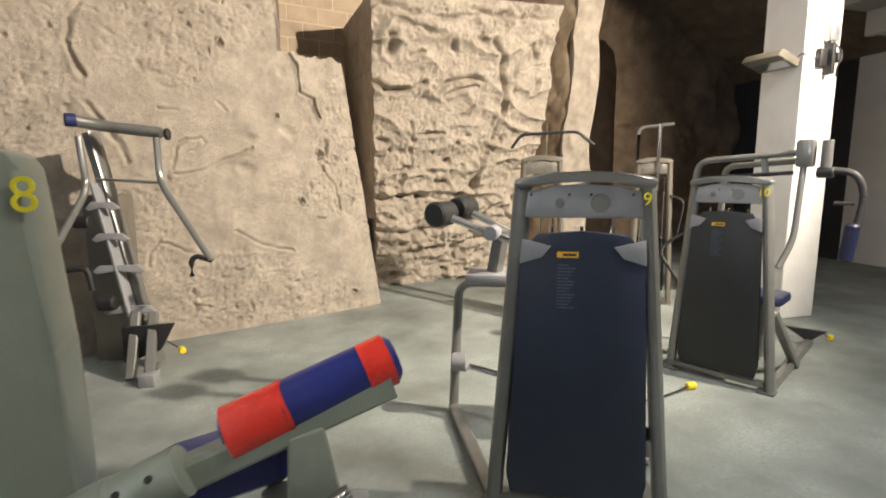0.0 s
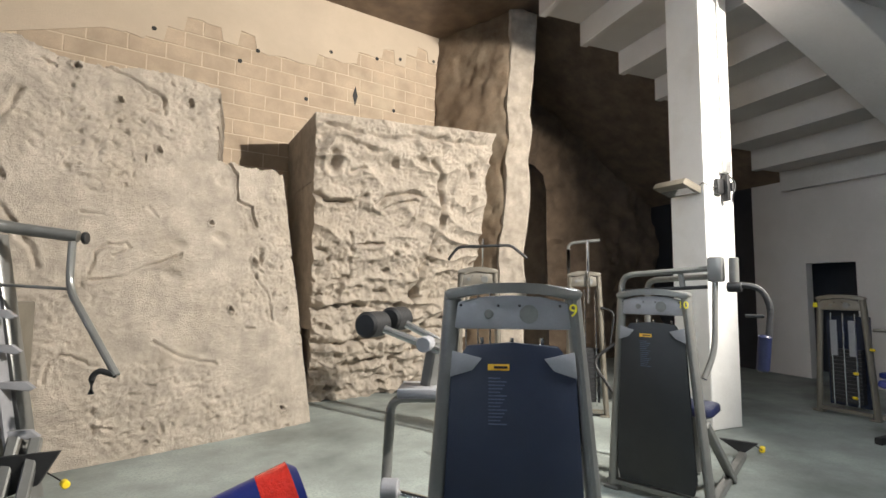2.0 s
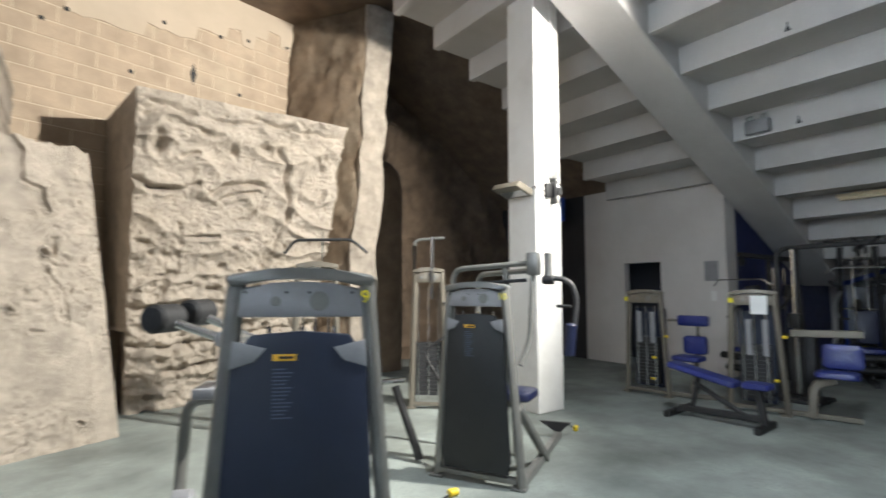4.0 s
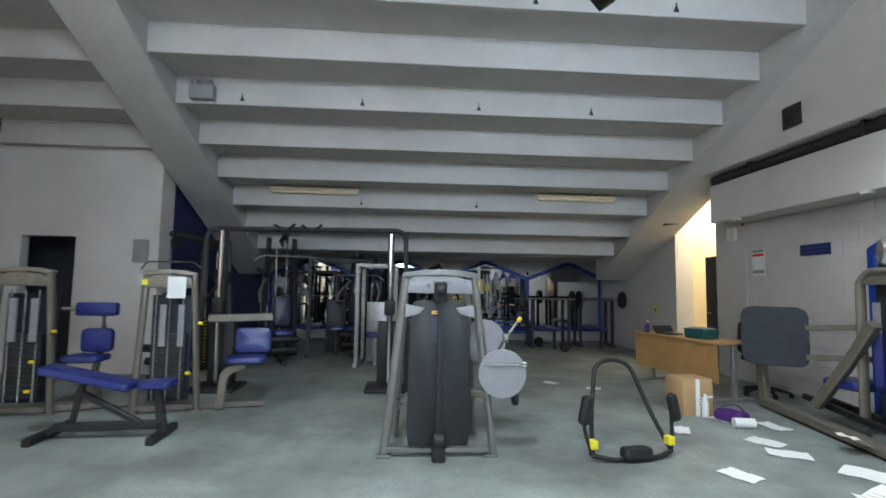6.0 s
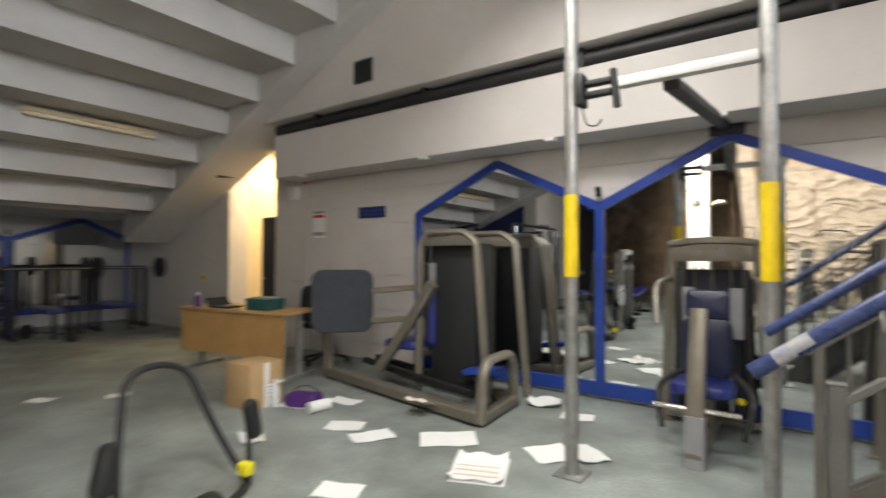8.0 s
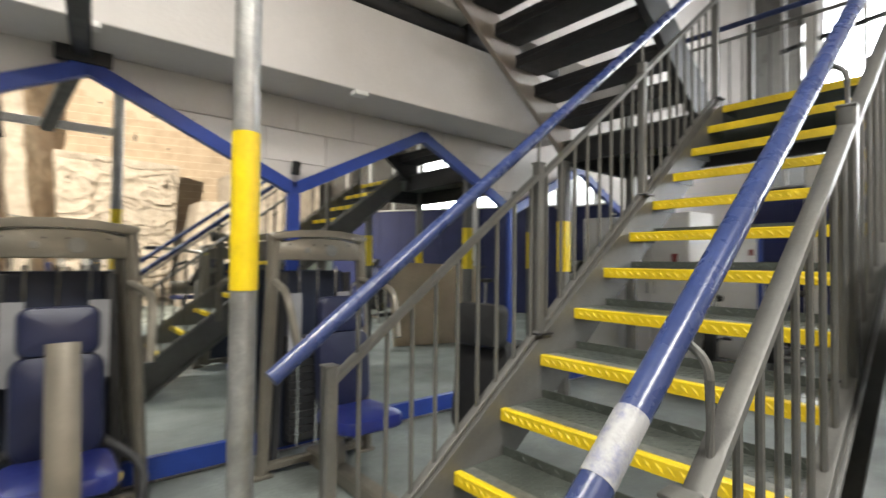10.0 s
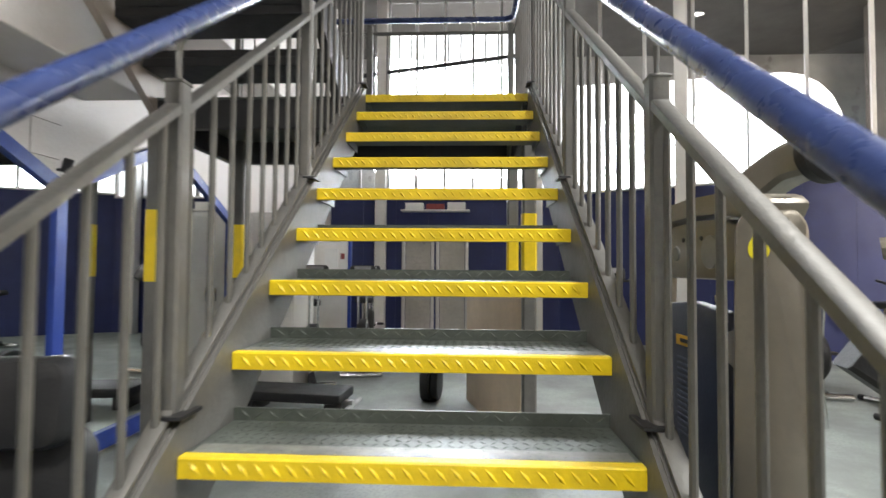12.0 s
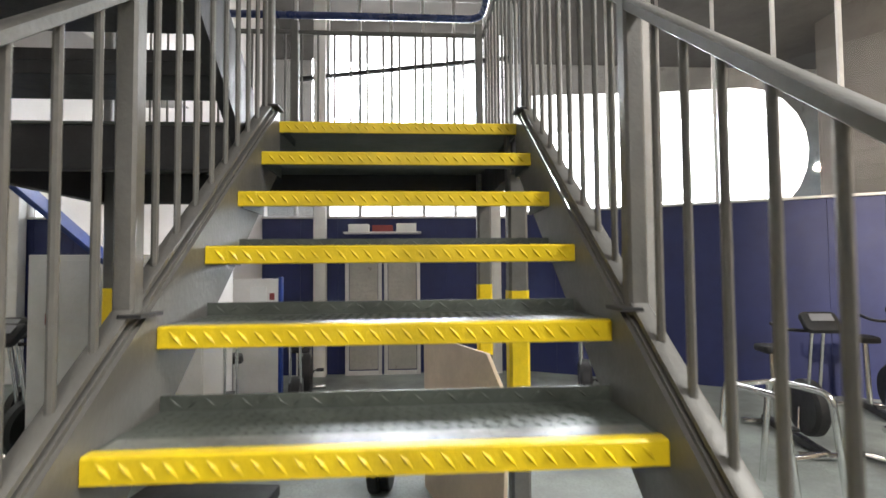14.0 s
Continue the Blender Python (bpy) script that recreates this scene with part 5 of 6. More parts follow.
pad(m12, 0.4, 0.36, 0.07, pose(0.52, 0.2, 0.52), VINYL, "seat")
bar(m12, "pad_bar", [(0.2, 0.3, 1.08), (0.6, 0.42, 1.08)], 0.022, FRAMEB)
bar(m12, "seat_post", [(0.52, 0.3, 0.03), (0.58, 0.42, 0.75), (0.58, 0.42, 1.1)], 0.03, FRAMEB, square=True)
bar(m12, "base_rail", [(0.3, 0.1, 0.04), (0.95, 0.3, 0.04)], 0.03, FRAMEB, square=True)
for p in ((0.3, -0.05, 0.86), (0.12, -0.06, 0.55), (0.1, -0.06, 0.25)):
    part("pin_knob", disc(p, (p[0] + 0.05, p[1], p[2]), 0.018), YELLOW, m12)

bench = thing("incline_bench", "adjustable weight bench with blue vinyl pads and black frame", "bench", yaw(6.62, 2.98, 93))
pad(bench, 0.78, 0.27, 0.07, pose(0.16, 0.0, 0.5, 0, -12, 0), VINYL, "back_pad")
pad(bench, 0.28, 0.25, 0.07, pose(-0.42, 0.0, 0.44), VINYL, "seat_pad")
bar(bench, "spine", [(-0.5, 0, 0.12), (0.42, 0, 0.1)], 0.035, DARKST, square=True)
bar(bench, "rear_foot", [(0.5, -0.22, 0.035), (0.5, 0.22, 0.035)], 0.035, BLACK, square=True)
bar(bench, "rear_leg", [(0.3, 0, 0.14), (0.5, 0, 0.04)], 0.032, DARKST, square=True)
bar(bench, "front_foot", [(-0.48, -0.25, 0.035), (-0.48, 0.25, 0.035)], 0.035, BLACK, square=True)
bar(bench, "front_leg", [(-0.48, 0, 0.05), (-0.42, 0, 0.44)], 0.035, DARKST, square=True)
bar(bench, "ladder", [(-0.3, 0, 0.12), (0.25, 0, 0.42)], 0.025, DARKST, square=True)
bar(bench, "prop", [(0.28, 0, 0.14), (0.2, 0, 0.5)], 0.022, DARKST, square=True)

m13 = tower(yaw(7.5, 2.9, -78), "bronze-grey weight machine with blue seat and paper notice", "", 1.5, 0.3, 0.22, FRAMEB, shroud=False)
part("notice", B(-0.02, -0.05, 1.22, 0.16, -0.045, 1.45), PAPER, m13, "white paper notice")
part("number_plate", B(-0.27, -0.05, 1.36, -0.21, -0.04, 1.42), DECAL, m13)
part("backing_panel", B(-0.2, 0.15, 0.1, 0.2, 0.17, 1.25), SHROUD, m13)
for x in (-0.06, 0.12):
    part("stack_label", B(x - 0.03, 0.0, 0.7, x + 0.03, 0.022, 1.15), PLATE, m13)
pad(m13, 0.4, 0.3, 0.1, pose(0.85, 0.3, 0.72, 80, 0, 0), VINYL, "back_pad")
pad(m13, 0.42, 0.36, 0.07, pose(0.8, 0.1, 0.5), VINYL, "seat")
bar(m13, "seat_arch", [(0.55, 0, 0.03), (0.58, 0, 0.42), (0.78, 0.05, 0.48)], 0.045, FRAMEB, bend=0.15, square=True)
bar(m13, "head_bar", [(0.35, 0.3, 0.98), (1.05, 0.3, 1.0)], 0.045, FRAMEB, square=True)
bar(m13, "base_rail", [(0.2, 0.1, 0.04), (1.0, 0.1, 0.04)], 0.03, FRAMEB, square=True)
for p in ((0.3, -0.05, 0.95), (0.2, -0.06, 0.42)):
    part("pin_knob", disc(p, (p[0] + 0.05, p[1], p[2]), 0.02), YELLOW, m13)

cx = thing("cable_crossover", "dark cable crossover frame with overhead bar and chrome rods", "gym machine", pose(8.7, 1.62, 0))
bar(cx, "overhead_bar", [(0, 1.45, 0.03), (0, 1.4, 2.12), (0, -1.25, 2.15), (0, -1.3, 0.03)], 0.035, DARKST, bend=0.16)
for y in (1.2, -1.05):
    bar(cx, "column", [(0.1, y, 0.03), (0.1, y, 2.1)], 0.04, DARKST, square=True)
    bar(cx, "chrome_rod", [(-0.02, y, 0.1), (-0.02, y, 2.1)], 0.028, CHROME)
    part("weight_block", B(0.12, y - 0.16, 0.05, 0.3, y + 0.16, 0.9, bev=0.01), DARKST, cx)
    part("carriage", B(-0.1, y - 0.07, 1.0, 0.08, y + 0.07, 1.2, bev=0.02), BLACK, cx)
    part("base_plate", B(-0.25, y - 0.3, 0, 0.35, y + 0.3, 0.05, bev=0.01), DARKST, cx)
for y in (0.35, 0.0):
    bar(cx, "grip", [(-0.15, y + 0.14, 2.18), (-0.1, y, 2.1), (-0.2, y - 0.14, 2.18)], 0.018, BLACK, bend=0.05)

# dark machines toward the far mirrors
def rack(m, label, h=2.0, w=0.6, d=0.9, mt=None, extra=0):
    mt = mt or DARKST
    t = thing("power_rack", label, "gym machine", m, "far machines")
    for x in (-w, w):
        for y in (0, d):
            bar(t, "upright", [(x, y, 0), (x, y, h)], 0.035, mt, square=True)
        bar(t, "side_rail", [(x, 0, h), (x, d, h)], 0.03, mt, square=True)
        bar(t, "foot_rail", [(x, -0.1, 0.03), (x, d + 0.1, 0.03)], 0.035, mt, square=True)
    bar(t, "cross_rail", [(-w, 0, h), (w, 0, h)], 0.03, mt, square=True)
    bar(t, "cross_rail", [(-w, d, h), (w, d, h)], 0.03, mt, square=True)
    if extra:
        bar(t, "barbell", [(-w - 0.45, -0.06, 1.15), (w + 0.45, -0.06, 1.15)], 0.014, CHROME)
        for s in (-1, 1):
            part("weight_disc", disc((s * (w + 0.2), -0.06, 1.15), (s * (w + 0.26), -0.06, 1.15), 0.2), BLACK, t)
        pad(t, 0.28, 1.1, 0.08, pose(0, 0.1, 0.42), VINYL, "bench_pad")
        bar(t, "bench_leg", [(0, -0.3, 0), (0, -0.3, 0.42)], 0.03, mt, square=True)
    else:
        part("weight_block", B(-0.2, d - 0.2, 0.02, 0.2, d, 1.1, bev=0.01), mt, t)
        pad(t, 0.3, 0.4, 0.08, pose(0, 0.2, 0.5), VINYL, "seat")
        bar(t, "seat_post", [(0, 0.2, 0), (0, 0.2, 0.5)], 0.03, mt, square=True)
    return t


rack(yaw(11.8, 1.7, -80), "dark steel rack with chrome parts in the dim hall", 1.9, 0.55, 0.8)
rack(yaw(10.6, 0.9, -95), "chrome-lit cable tower in the dim hall", 1.75, 0.3, 0.6, GALV)
rack(yaw(13.6, -3.1, -90), "bench press rack with loaded barbell by far mirrors", 1.15, 0.45, 0.5, None, 1)
rack(yaw(13.8, -4.3, -90), "bench press stand with loaded barbell beside far mirrors", 1.15, 0.4, 0.4, None, 1)
rack(yaw(13.4, 2.5, -90), "dark steel rack with barbell before the far mirrors", 1.7, 0.5, 0.6, None, 1)

def multi_gym(m, label, h=2.2, seed=1):
    """A tall stack station: twin columns, plates on chrome rods, pulley head, lat bar, seat and pads."""
    rnd = random.Random(seed)
    t = thing("multi_gym", label, "gym machine", m, "far machines")
    for x in (-0.24, 0.24):
        bar(t, "column", [(x * 1.3, 0.25, 0.02), (x, 0.2, h)], 0.038, DARKST, square=True)
        bar(t, "guide_rod", [(x * 0.4, 0.12, 0.08), (x * 0.4, 0.12, h - 0.2)], 0.013, CHROME)
    pm = finish("weight_plate", B(-0.19, 0.05, 0.0, 0.19, 0.2, 0.05, bev=0.005), BLACK)
    for i in range(13):
        o = new("weight_plate", pm); o.parent = t; o.location = (0, 0, 0.1 + i * 0.054)
        part("plate_number", B(-0.03, 0.044, 0.118 + i * 0.054, 0.01, 0.0495, 0.132 + i * 0.054), DECAL, t)
    bar(t, "top_beam", [(0, 0.35, h - 0.04), (0, -0.75, h + 0.02)], 0.04, DARKST, square=True)
    for y in (-0.68, 0.1):
        part("pulley", disc((-0.02, y, h - 0.1), (0.02, y, h - 0.1), 0.075, 0.008, 20), BLACK, t)
    bar(t, "cable", [(0, -0.75, h - 0.1), (0, -0.75, h - 0.38)], 0.006, DARKST)
    bar(t, "lat_bar", [(-0.55, -0.72, h - 0.5), (-0.42, -0.75, h - 0.4), (0.42, -0.75, h - 0.4), (0.55, -0.72, h - 0.5)], 0.014, CHROME, bend=0.05)
    for s in (-1, 1):
        bar(t, "press_arm", [(s * 0.28, 0.1, 1.5), (s * 0.42, -0.35, 1.25), (s * 0.4, -0.6, 1.05)], 0.026, GALV if seed % 2 else DARKST, bend=0.12)
        bar(t, "grip", [(s * 0.4, -0.6, 1.05), (s * 0.26, -0.64, 1.05)], 0.018, BLACK)
        part("side_disc", disc((s * 0.34, -0.05, 1.7 - 0.3 * rnd.random()), (s * 0.37, -0.05, 1.6), 0.12, 0.01, 20), DARKST, t)
    pad(t, 0.34, 0.38, 0.08, pose(0, -0.62, 0.5), VINYL, "seat")
    pad(t, 0.3, 0.55, 0.08, pose(0, -0.36, 0.9, 84, 0, 0), VINYLD, "backrest")
    bar(t, "seat_post", [(0, -0.55, 0.03), (0, -0.5, 0.5)], 0.035, DARKST, square=True)
    bar(t, "foot_rail", [(0, 0.3, 0.04), (0, -1.0, 0.04)], 0.04, DARKST, square=True)
    bar(t, "cross_foot", [(-0.4, 0.28, 0.03), (0.4, 0.28, 0.03)], 0.035, DARKST, square=True)
    for y in (-0.85, -0.95):
        part("ankle_roller", disc((-0.22, y, 0.25 - (y + 0.85) * 2), (0.22, y, 0.25 - (y + 0.85) * 2), 0.055, 0.012, 14), BLACK, t)
    return t


multi_gym(yaw(11.6, 2.75, -70), "dark multi-gym station with lat bar and chrome rods", 2.3, 1)
multi_gym(yaw(10.2, 3.6, -110), "dark multi-gym station beside the blue wall", 2.1, 2)
multi_gym(yaw(12.6, 1.3, -95), "dark pulley station with numbered plates in the hall", 2.0, 3)
multi_gym(yaw(12.2, -0.2, -80), "dark pulley station standing before the far mirrors", 1.8, 4)
for i, (x, y) in enumerate(((14.6, -2.0), (14.6, 0.6))):
    dr = thing("dumbbell_rack", "low blue dumbbell rack under the far mirrors", "rack", yaw(x, y, 90), "dumbbell racks")
    for z in (0.25, 0.5):
        part("shelf", B(-0.9, -0.15, z, 0.9, 0.15, z + 0.04, bev=0.005), BLUE, dr)
    for s in (-0.85, 0.85):
        part("leg", B(s - 0.03, -0.18, 0, s + 0.03, 0.18, 0.6, bev=0.005), BLUE, dr)
    for k in range(6):
        part("dumbbell", disc((-0.7 + k * 0.27, -0.1, 0.62), (-0.7 + k * 0.27, 0.1, 0.62), 0.07), BLACK, dr)
st = thing("stepper_bar", "small chrome barbell lying on the floor", "barbell", yaw(13.2, -3.0, 20))
bar(st, "rod", [(-0.6, 0, 0.12), (0.6, 0, 0.12)], 0.014, CHROME)
for s in (-0.5, 0.5):
    part("weight_disc", disc((s - 0.03, 0, 0.12), (s + 0.03, 0, 0.12), 0.12), BLACK, st)

# desk with things on it
dk_ = thing("desk", "oak veneer office desk with metal legs and modesty panel", "desk", yaw(8.77, -3.68, 10))
part("top", B(-0.85, -0.32, 0.72, 0.85, 0.32, 0.75, bev=0.004), WOOD, dk_)
part("front_panel", B(-0.82, 0.27, 0.24, 0.8, 0.29, 0.715), WOOD, dk_)
for x in (-0.78, 0.78):
    part("leg", TB([(x, 0, 0.02), (x, 0, 0.72)], 0.03, square=True), GALV, dk_)
    part("leg_foot", TB([(x, -0.3, 0.02), (x, 0.3, 0.02)], 0.022, square=True), GALV, dk_)
lp = thing("laptop", "black laptop-like tray on the desk", "laptop", yaw(9.0, -3.52, 10, 0.75))
part("base", B(-0.16, -0.11, 0, 0.16, 0.11, 0.02, bev=0.004), BLACK, lp)
part("screen", prism(bmesh.new(), [(0.1, 0.02), (0.17, 0.11), (0.165, 0.115), (0.09, 0.022)], -0.16, 0.16, "y"), BLACK, lp)
cr = thing("crate", "dark green plastic crate of papers on the desk", "crate", yaw(8.42, -3.66, 12, 0.75))
part("crate_body", prism(bmesh.new(), [(-0.16, 0), (0.16, 0), (0.18, 0.13), (-0.18, 0.13)], -0.13, 0.13, "y", 0.008), mat("green_plastic", (0.02, 0.09, 0.085), 0.5, spots=0.15, scale=6), cr)
part("contents", B(-0.14, -0.1, 0.13, 0.12, 0.1, 0.145, bev=0.004), INK, cr)
for x, y in ((9.4, -3.4), (9.3, -3.33)):
    bo = thing("bottle", "small plastic bottle on the desk", "bottle", pose(x, y, 0.75))
    part("bottle_body", lathe(bmesh.new(), [(0.02, 0), (0.028, 0.005), (0.028, 0.1), (0.012, 0.13), (0.012, 0.15)], seg=14), PURPLE, bo)
    part("cap", lathe(bmesh.new(), [(0.014, 0.15), (0.014, 0.17)], seg=12), PAPER, bo)
ch = thing("office_chair", "black swivel chair behind the desk", "chair", yaw(8.35, -4.5, 20))
pad(ch, 0.46, 0.46, 0.08, pose(0, 0, 0.46), BLACK, "seat")
pad(ch, 0.42, 0.45, 0.07, pose(0, 0.26, 0.78, 96, 0, 0), BLACK, "backrest")
bar(ch, "stem", [(0, 0, 0.1), (0, 0, 0.46)], 0.03, DARKST)
for i in range(5):
    a = radians(72 * i)
    bar(ch, "base_leg", [(0, 0, 0.12), (0.28 * math.cos(a), 0.28 * math.sin(a), 0.06)], 0.02, BLACK)
    part("caster", disc((0.28 * math.cos(a) - 0.02, 0.28 * math.sin(a), 0.035), (0.28 * math.cos(a) + 0.02, 0.28 * math.sin(a), 0.035), 0.034, 0.004, 12), BLACK, ch)
bx = thing("cardboard_box", "brown cardboard box with tape and white labels", "box", yaw(7.5, -2.92, 4))
part("carton", B(-0.17, -0.18, 0, 0.17, 0.18, 0.4, bev=0.006), CARD, bx)
part("tape", B(-0.173, -0.02, 0.0, -0.1705, 0.03, 0.4), PAPER, bx)
part("label", B(-0.174, -0.09, 0.1, -0.1715, 0.0, 0.2), PAPER, bx, "white printed label")
for i in range(3):
    part("label_print", B(-0.1755, -0.08, 0.115 + i * 0.028, -0.1742, -0.01, 0.128 + i * 0.028), INK, bx)
part("band", B(-0.1745, -0.18, 0.19, -0.1705, -0.095, 0.215), PAPER, bx)
pb = thing("bottle", "clear drinks bottle with white label standing by the box", "bottle", pose(7.28, -2.98, 0))
part("bottle_body", lathe(bmesh.new(), [(0.03, 0), (0.036, 0.01), (0.036, 0.16), (0.016, 0.22), (0.014, 0.25)], seg=16), PAPER, pb)
pr = thing("sports_bag", "small crumpled purple bag lying by the box", "bag", yaw(7.1, -3.16, 24))
bm = cushion(0.34, 0.2, 0.12, 0.07, 0.015)
for v in bm.verts:
    v.co += Vector((0, 0, 0.02 * noise.noise(v.co * 14))) * min(1, v.co.z * 20)
part("bag_body", bm, PURPLE, pr)
part("strap", TB([(-0.12, -0.03, 0.12), (-0.05, -0.06, 0.165), (0.06, -0.05, 0.165), (0.13, -0.02, 0.12)], 0.011, 0.004, r=0.04), BLACK, pr)
# loose papers
random.seed(5)
def sheet(x, y, a, w, d, curl=0.006, lines=0):
    t = thing("paper_sheet", "loose white paper lying on the floor" if not lines else "stapled white printed papers lying on the floor", "paper", yaw(x, y, a), "papers on the floor")
    bm = bmesh.new()
    n = 6
    g = [[bm.verts.new(((i / n - 0.5) * w, (j / n - 0.5) * d, 0.002 + curl * abs(math.sin(i * 0.9 + j * 0.6 + x * 9)) * (0.3 + (i in (0, n)) + (j in (0, n))))) for i in range(n + 1)] for j in range(n + 1)]
    for j in range(n):
        for i in range(n):
            bm.faces.new((g[j][i], g[j][i + 1], g[j + 1][i + 1], g[j + 1][i]))
    part("leaf", bm, PAPER, t)
    if lines:
        part("leaf", B(-w / 2 + 0.01, -d / 2 - 0.01, 0.0, w / 2 + 0.01, d / 2 - 0.01, 0.0015), PAPER, t)
        for k in range(lines):
            part("print_band", B(-w / 2 + 0.03, -d / 2 + 0.06 + k * 0.07, 0.018, w / 2 - 0.04, -d / 2 + 0.066 + k * 0.07, 0.0195), CARD, t)
    return t
for a in ((6.89, -3.46, -84, 0.18, 0.32), (6.38, -2.99, -61, 0.22, 0.3), (6.05, -2.95, -118, 0.32, 0.21), (5.55, -3.24, -142, 0.42, 0.29), (5.34, -4.5, -71, 0.28, 0.3, 0.03), (4.82, -3.43, -130, 0.3, 0.29), (4.62, -3.56, -128, 0.21, 0.3, 0.012),
          (5.1, -2.94, -158, 0.34, 0.42, 0.02, 3), (6.76, -2.4, -116, 0.16, 0.27, 0.012), (7.15, -3.1, 15, 0.3, 0.16), (5.6, -2.2, 25, 0.27, 0.19), (4.95, -4.3, 12, 0.27, 0.19), (4.6, -2.35, 70, 0.27, 0.2, 0.02, 3), (9.2, -1.8, 30, 0.22, 0.16), (8.8, -2.3, 70, 0.2, 0.16)):
    sheet(*a)
# one sheet draped over the rail of the leg press
dp = thing("paper_sheet", "cream sheet of paper draped over the machine rail", "paper", yaw(6.05, -3.68, -8), "papers on the floor")
bm = bmesh.new()
g = [[bm.verts.new(((i / 8 - 0.5) * 0.22 + 0.02 * math.sin(j * 0.7), 0.2 - j * 0.036, 0.004 + 0.138 * max(0.0, min(1.0, (7 - j) / 5.0)) ** 0.8 + 0.01 * math.sin(i * 0.8))) for i in range(9)] for j in range(9)]
for j in range(8):
    for i in range(8):
        bm.faces.new((g[j][i], g[j + 1][i], g[j + 1][i + 1], g[j][i + 1]))
part("leaf", bm, CREAMP, dp)
rl = thing("paper_roll", "curled white booklet lying on the floor", "booklet", yaw(6.85, -3.12, 80))
part("leaf", TB([(-0.1, 0, 0.05), (0.1, 0, 0.05)], 0.05, seg=14), PAPER, rl)

# leg press along the mirror wall
lg = thing("leg_press", "bronze-grey seated leg press with blue seat and foot plate", "gym machine", pose(0, 0, 0))
bar(lg, "base_rail", [(5.5, -3.62, 0.07), (7.75, -4.02, 0.07)], 0.06, FRAMEB, 0.05, square=True)
bar(lg, "base_rail", [(5.55, -4.3, 0.07), (7.6, -4.75, 0.07)], 0.06, FRAMEB, 0.05, square=True)
bar(lg, "front_hoop", [(5.5, -3.62, 0.02), (5.5, -3.66, 0.5), (5.54, -4.24, 0.5), (5.55, -4.3, 0.02)], 0.05, FRAMEB, 0.04, bend=0.16, seg=12)
bar(lg, "front_rail", [(5.5, -3.62, 0.06), (5.55, -4.3, 0.06)], 0.045, FRAMEB, square=True)
bar(lg, "plate_post", [(7.72, -4.02, 0.05), (7.78, -4.0, 0.7)], 0.05, FRAMEB, square=True)
part("foot_plate", cushion(0.66, 0.68, 0.05, 0.12, 0.0), FABRIC, lg, "large rounded grey foot plate", pose(7.42, -3.92, 0.88, 90, 0, 48))
for z in (1.0, 0.68):
    bar(lg, "slide_arm", [(7.1, -4.05, z), (6.6, -4.3, z + 0.05)], 0.03, FRAMEB, square=True)
pad(lg, 0.42, 0.42, 0.09, pose(6.75, -4.25, 0.42, 0, 0, 10), VINYL, "seat")
pad(lg, 0.4, 0.62, 0.09, pose(6.5, -4.3, 0.75, 90, 0, -65), VINYL, "backrest")
bar(lg, "seat_arm", [(6.95, -4.0, 0.2), (6.55, -4.05, 0.75), (6.3, -4.05, 1.1)], 0.05, FRAMEB, bend=0.15, square=True)
bar(lg, "carriage_rail", [(5.8, -3.95, 0.14), (7.4, -4.25, 0.2)], 0.03, BLACK, square=True)
bar(lg, "carriage_rail", [(5.8, -4.15, 0.14), (7.4, -4.45, 0.2)], 0.03, BLACK, square=True)
part("lever_pad", cushion(0.4, 0.2, 0.05, 0.05), BLUE, lg, "blue plastic lever cover", pose(5.75, -4.1, 0.3, 0, 8, 5))
for y, x0 in ((-4.12, 6.0), (-4.62, 5.85)):
    bar(lg, "stack_frame", [(x0 - 0.28, y, 0.03), (x0 - 0.14, y - 0.02, 1.5), (x0 + 0.0, y - 0.02, 1.6), (x0 + 0.4, y, 1.6), (x0 + 0.5, y, 1.5), (x0 + 0.52, y, 0.1)], 0.05, FRAMEB, 0.035, bend=0.05, seg=12)
    part("head_plate", B(x0 - 0.1, y - 0.015, 1.47, x0 + 0.46, y + 0.015, 1.58, bev=0.006), FRAMEB, lg)
part("stack_cover", B(5.9, -4.55, 0.12, 6.42, -4.18, 1.5, bev=0.03), SHROUDG, lg, "dark weight stack cover")
part("stack_label", B(6.36, -4.18, 1.0, 6.44, -4.172, 1.3), PLATE, lg)


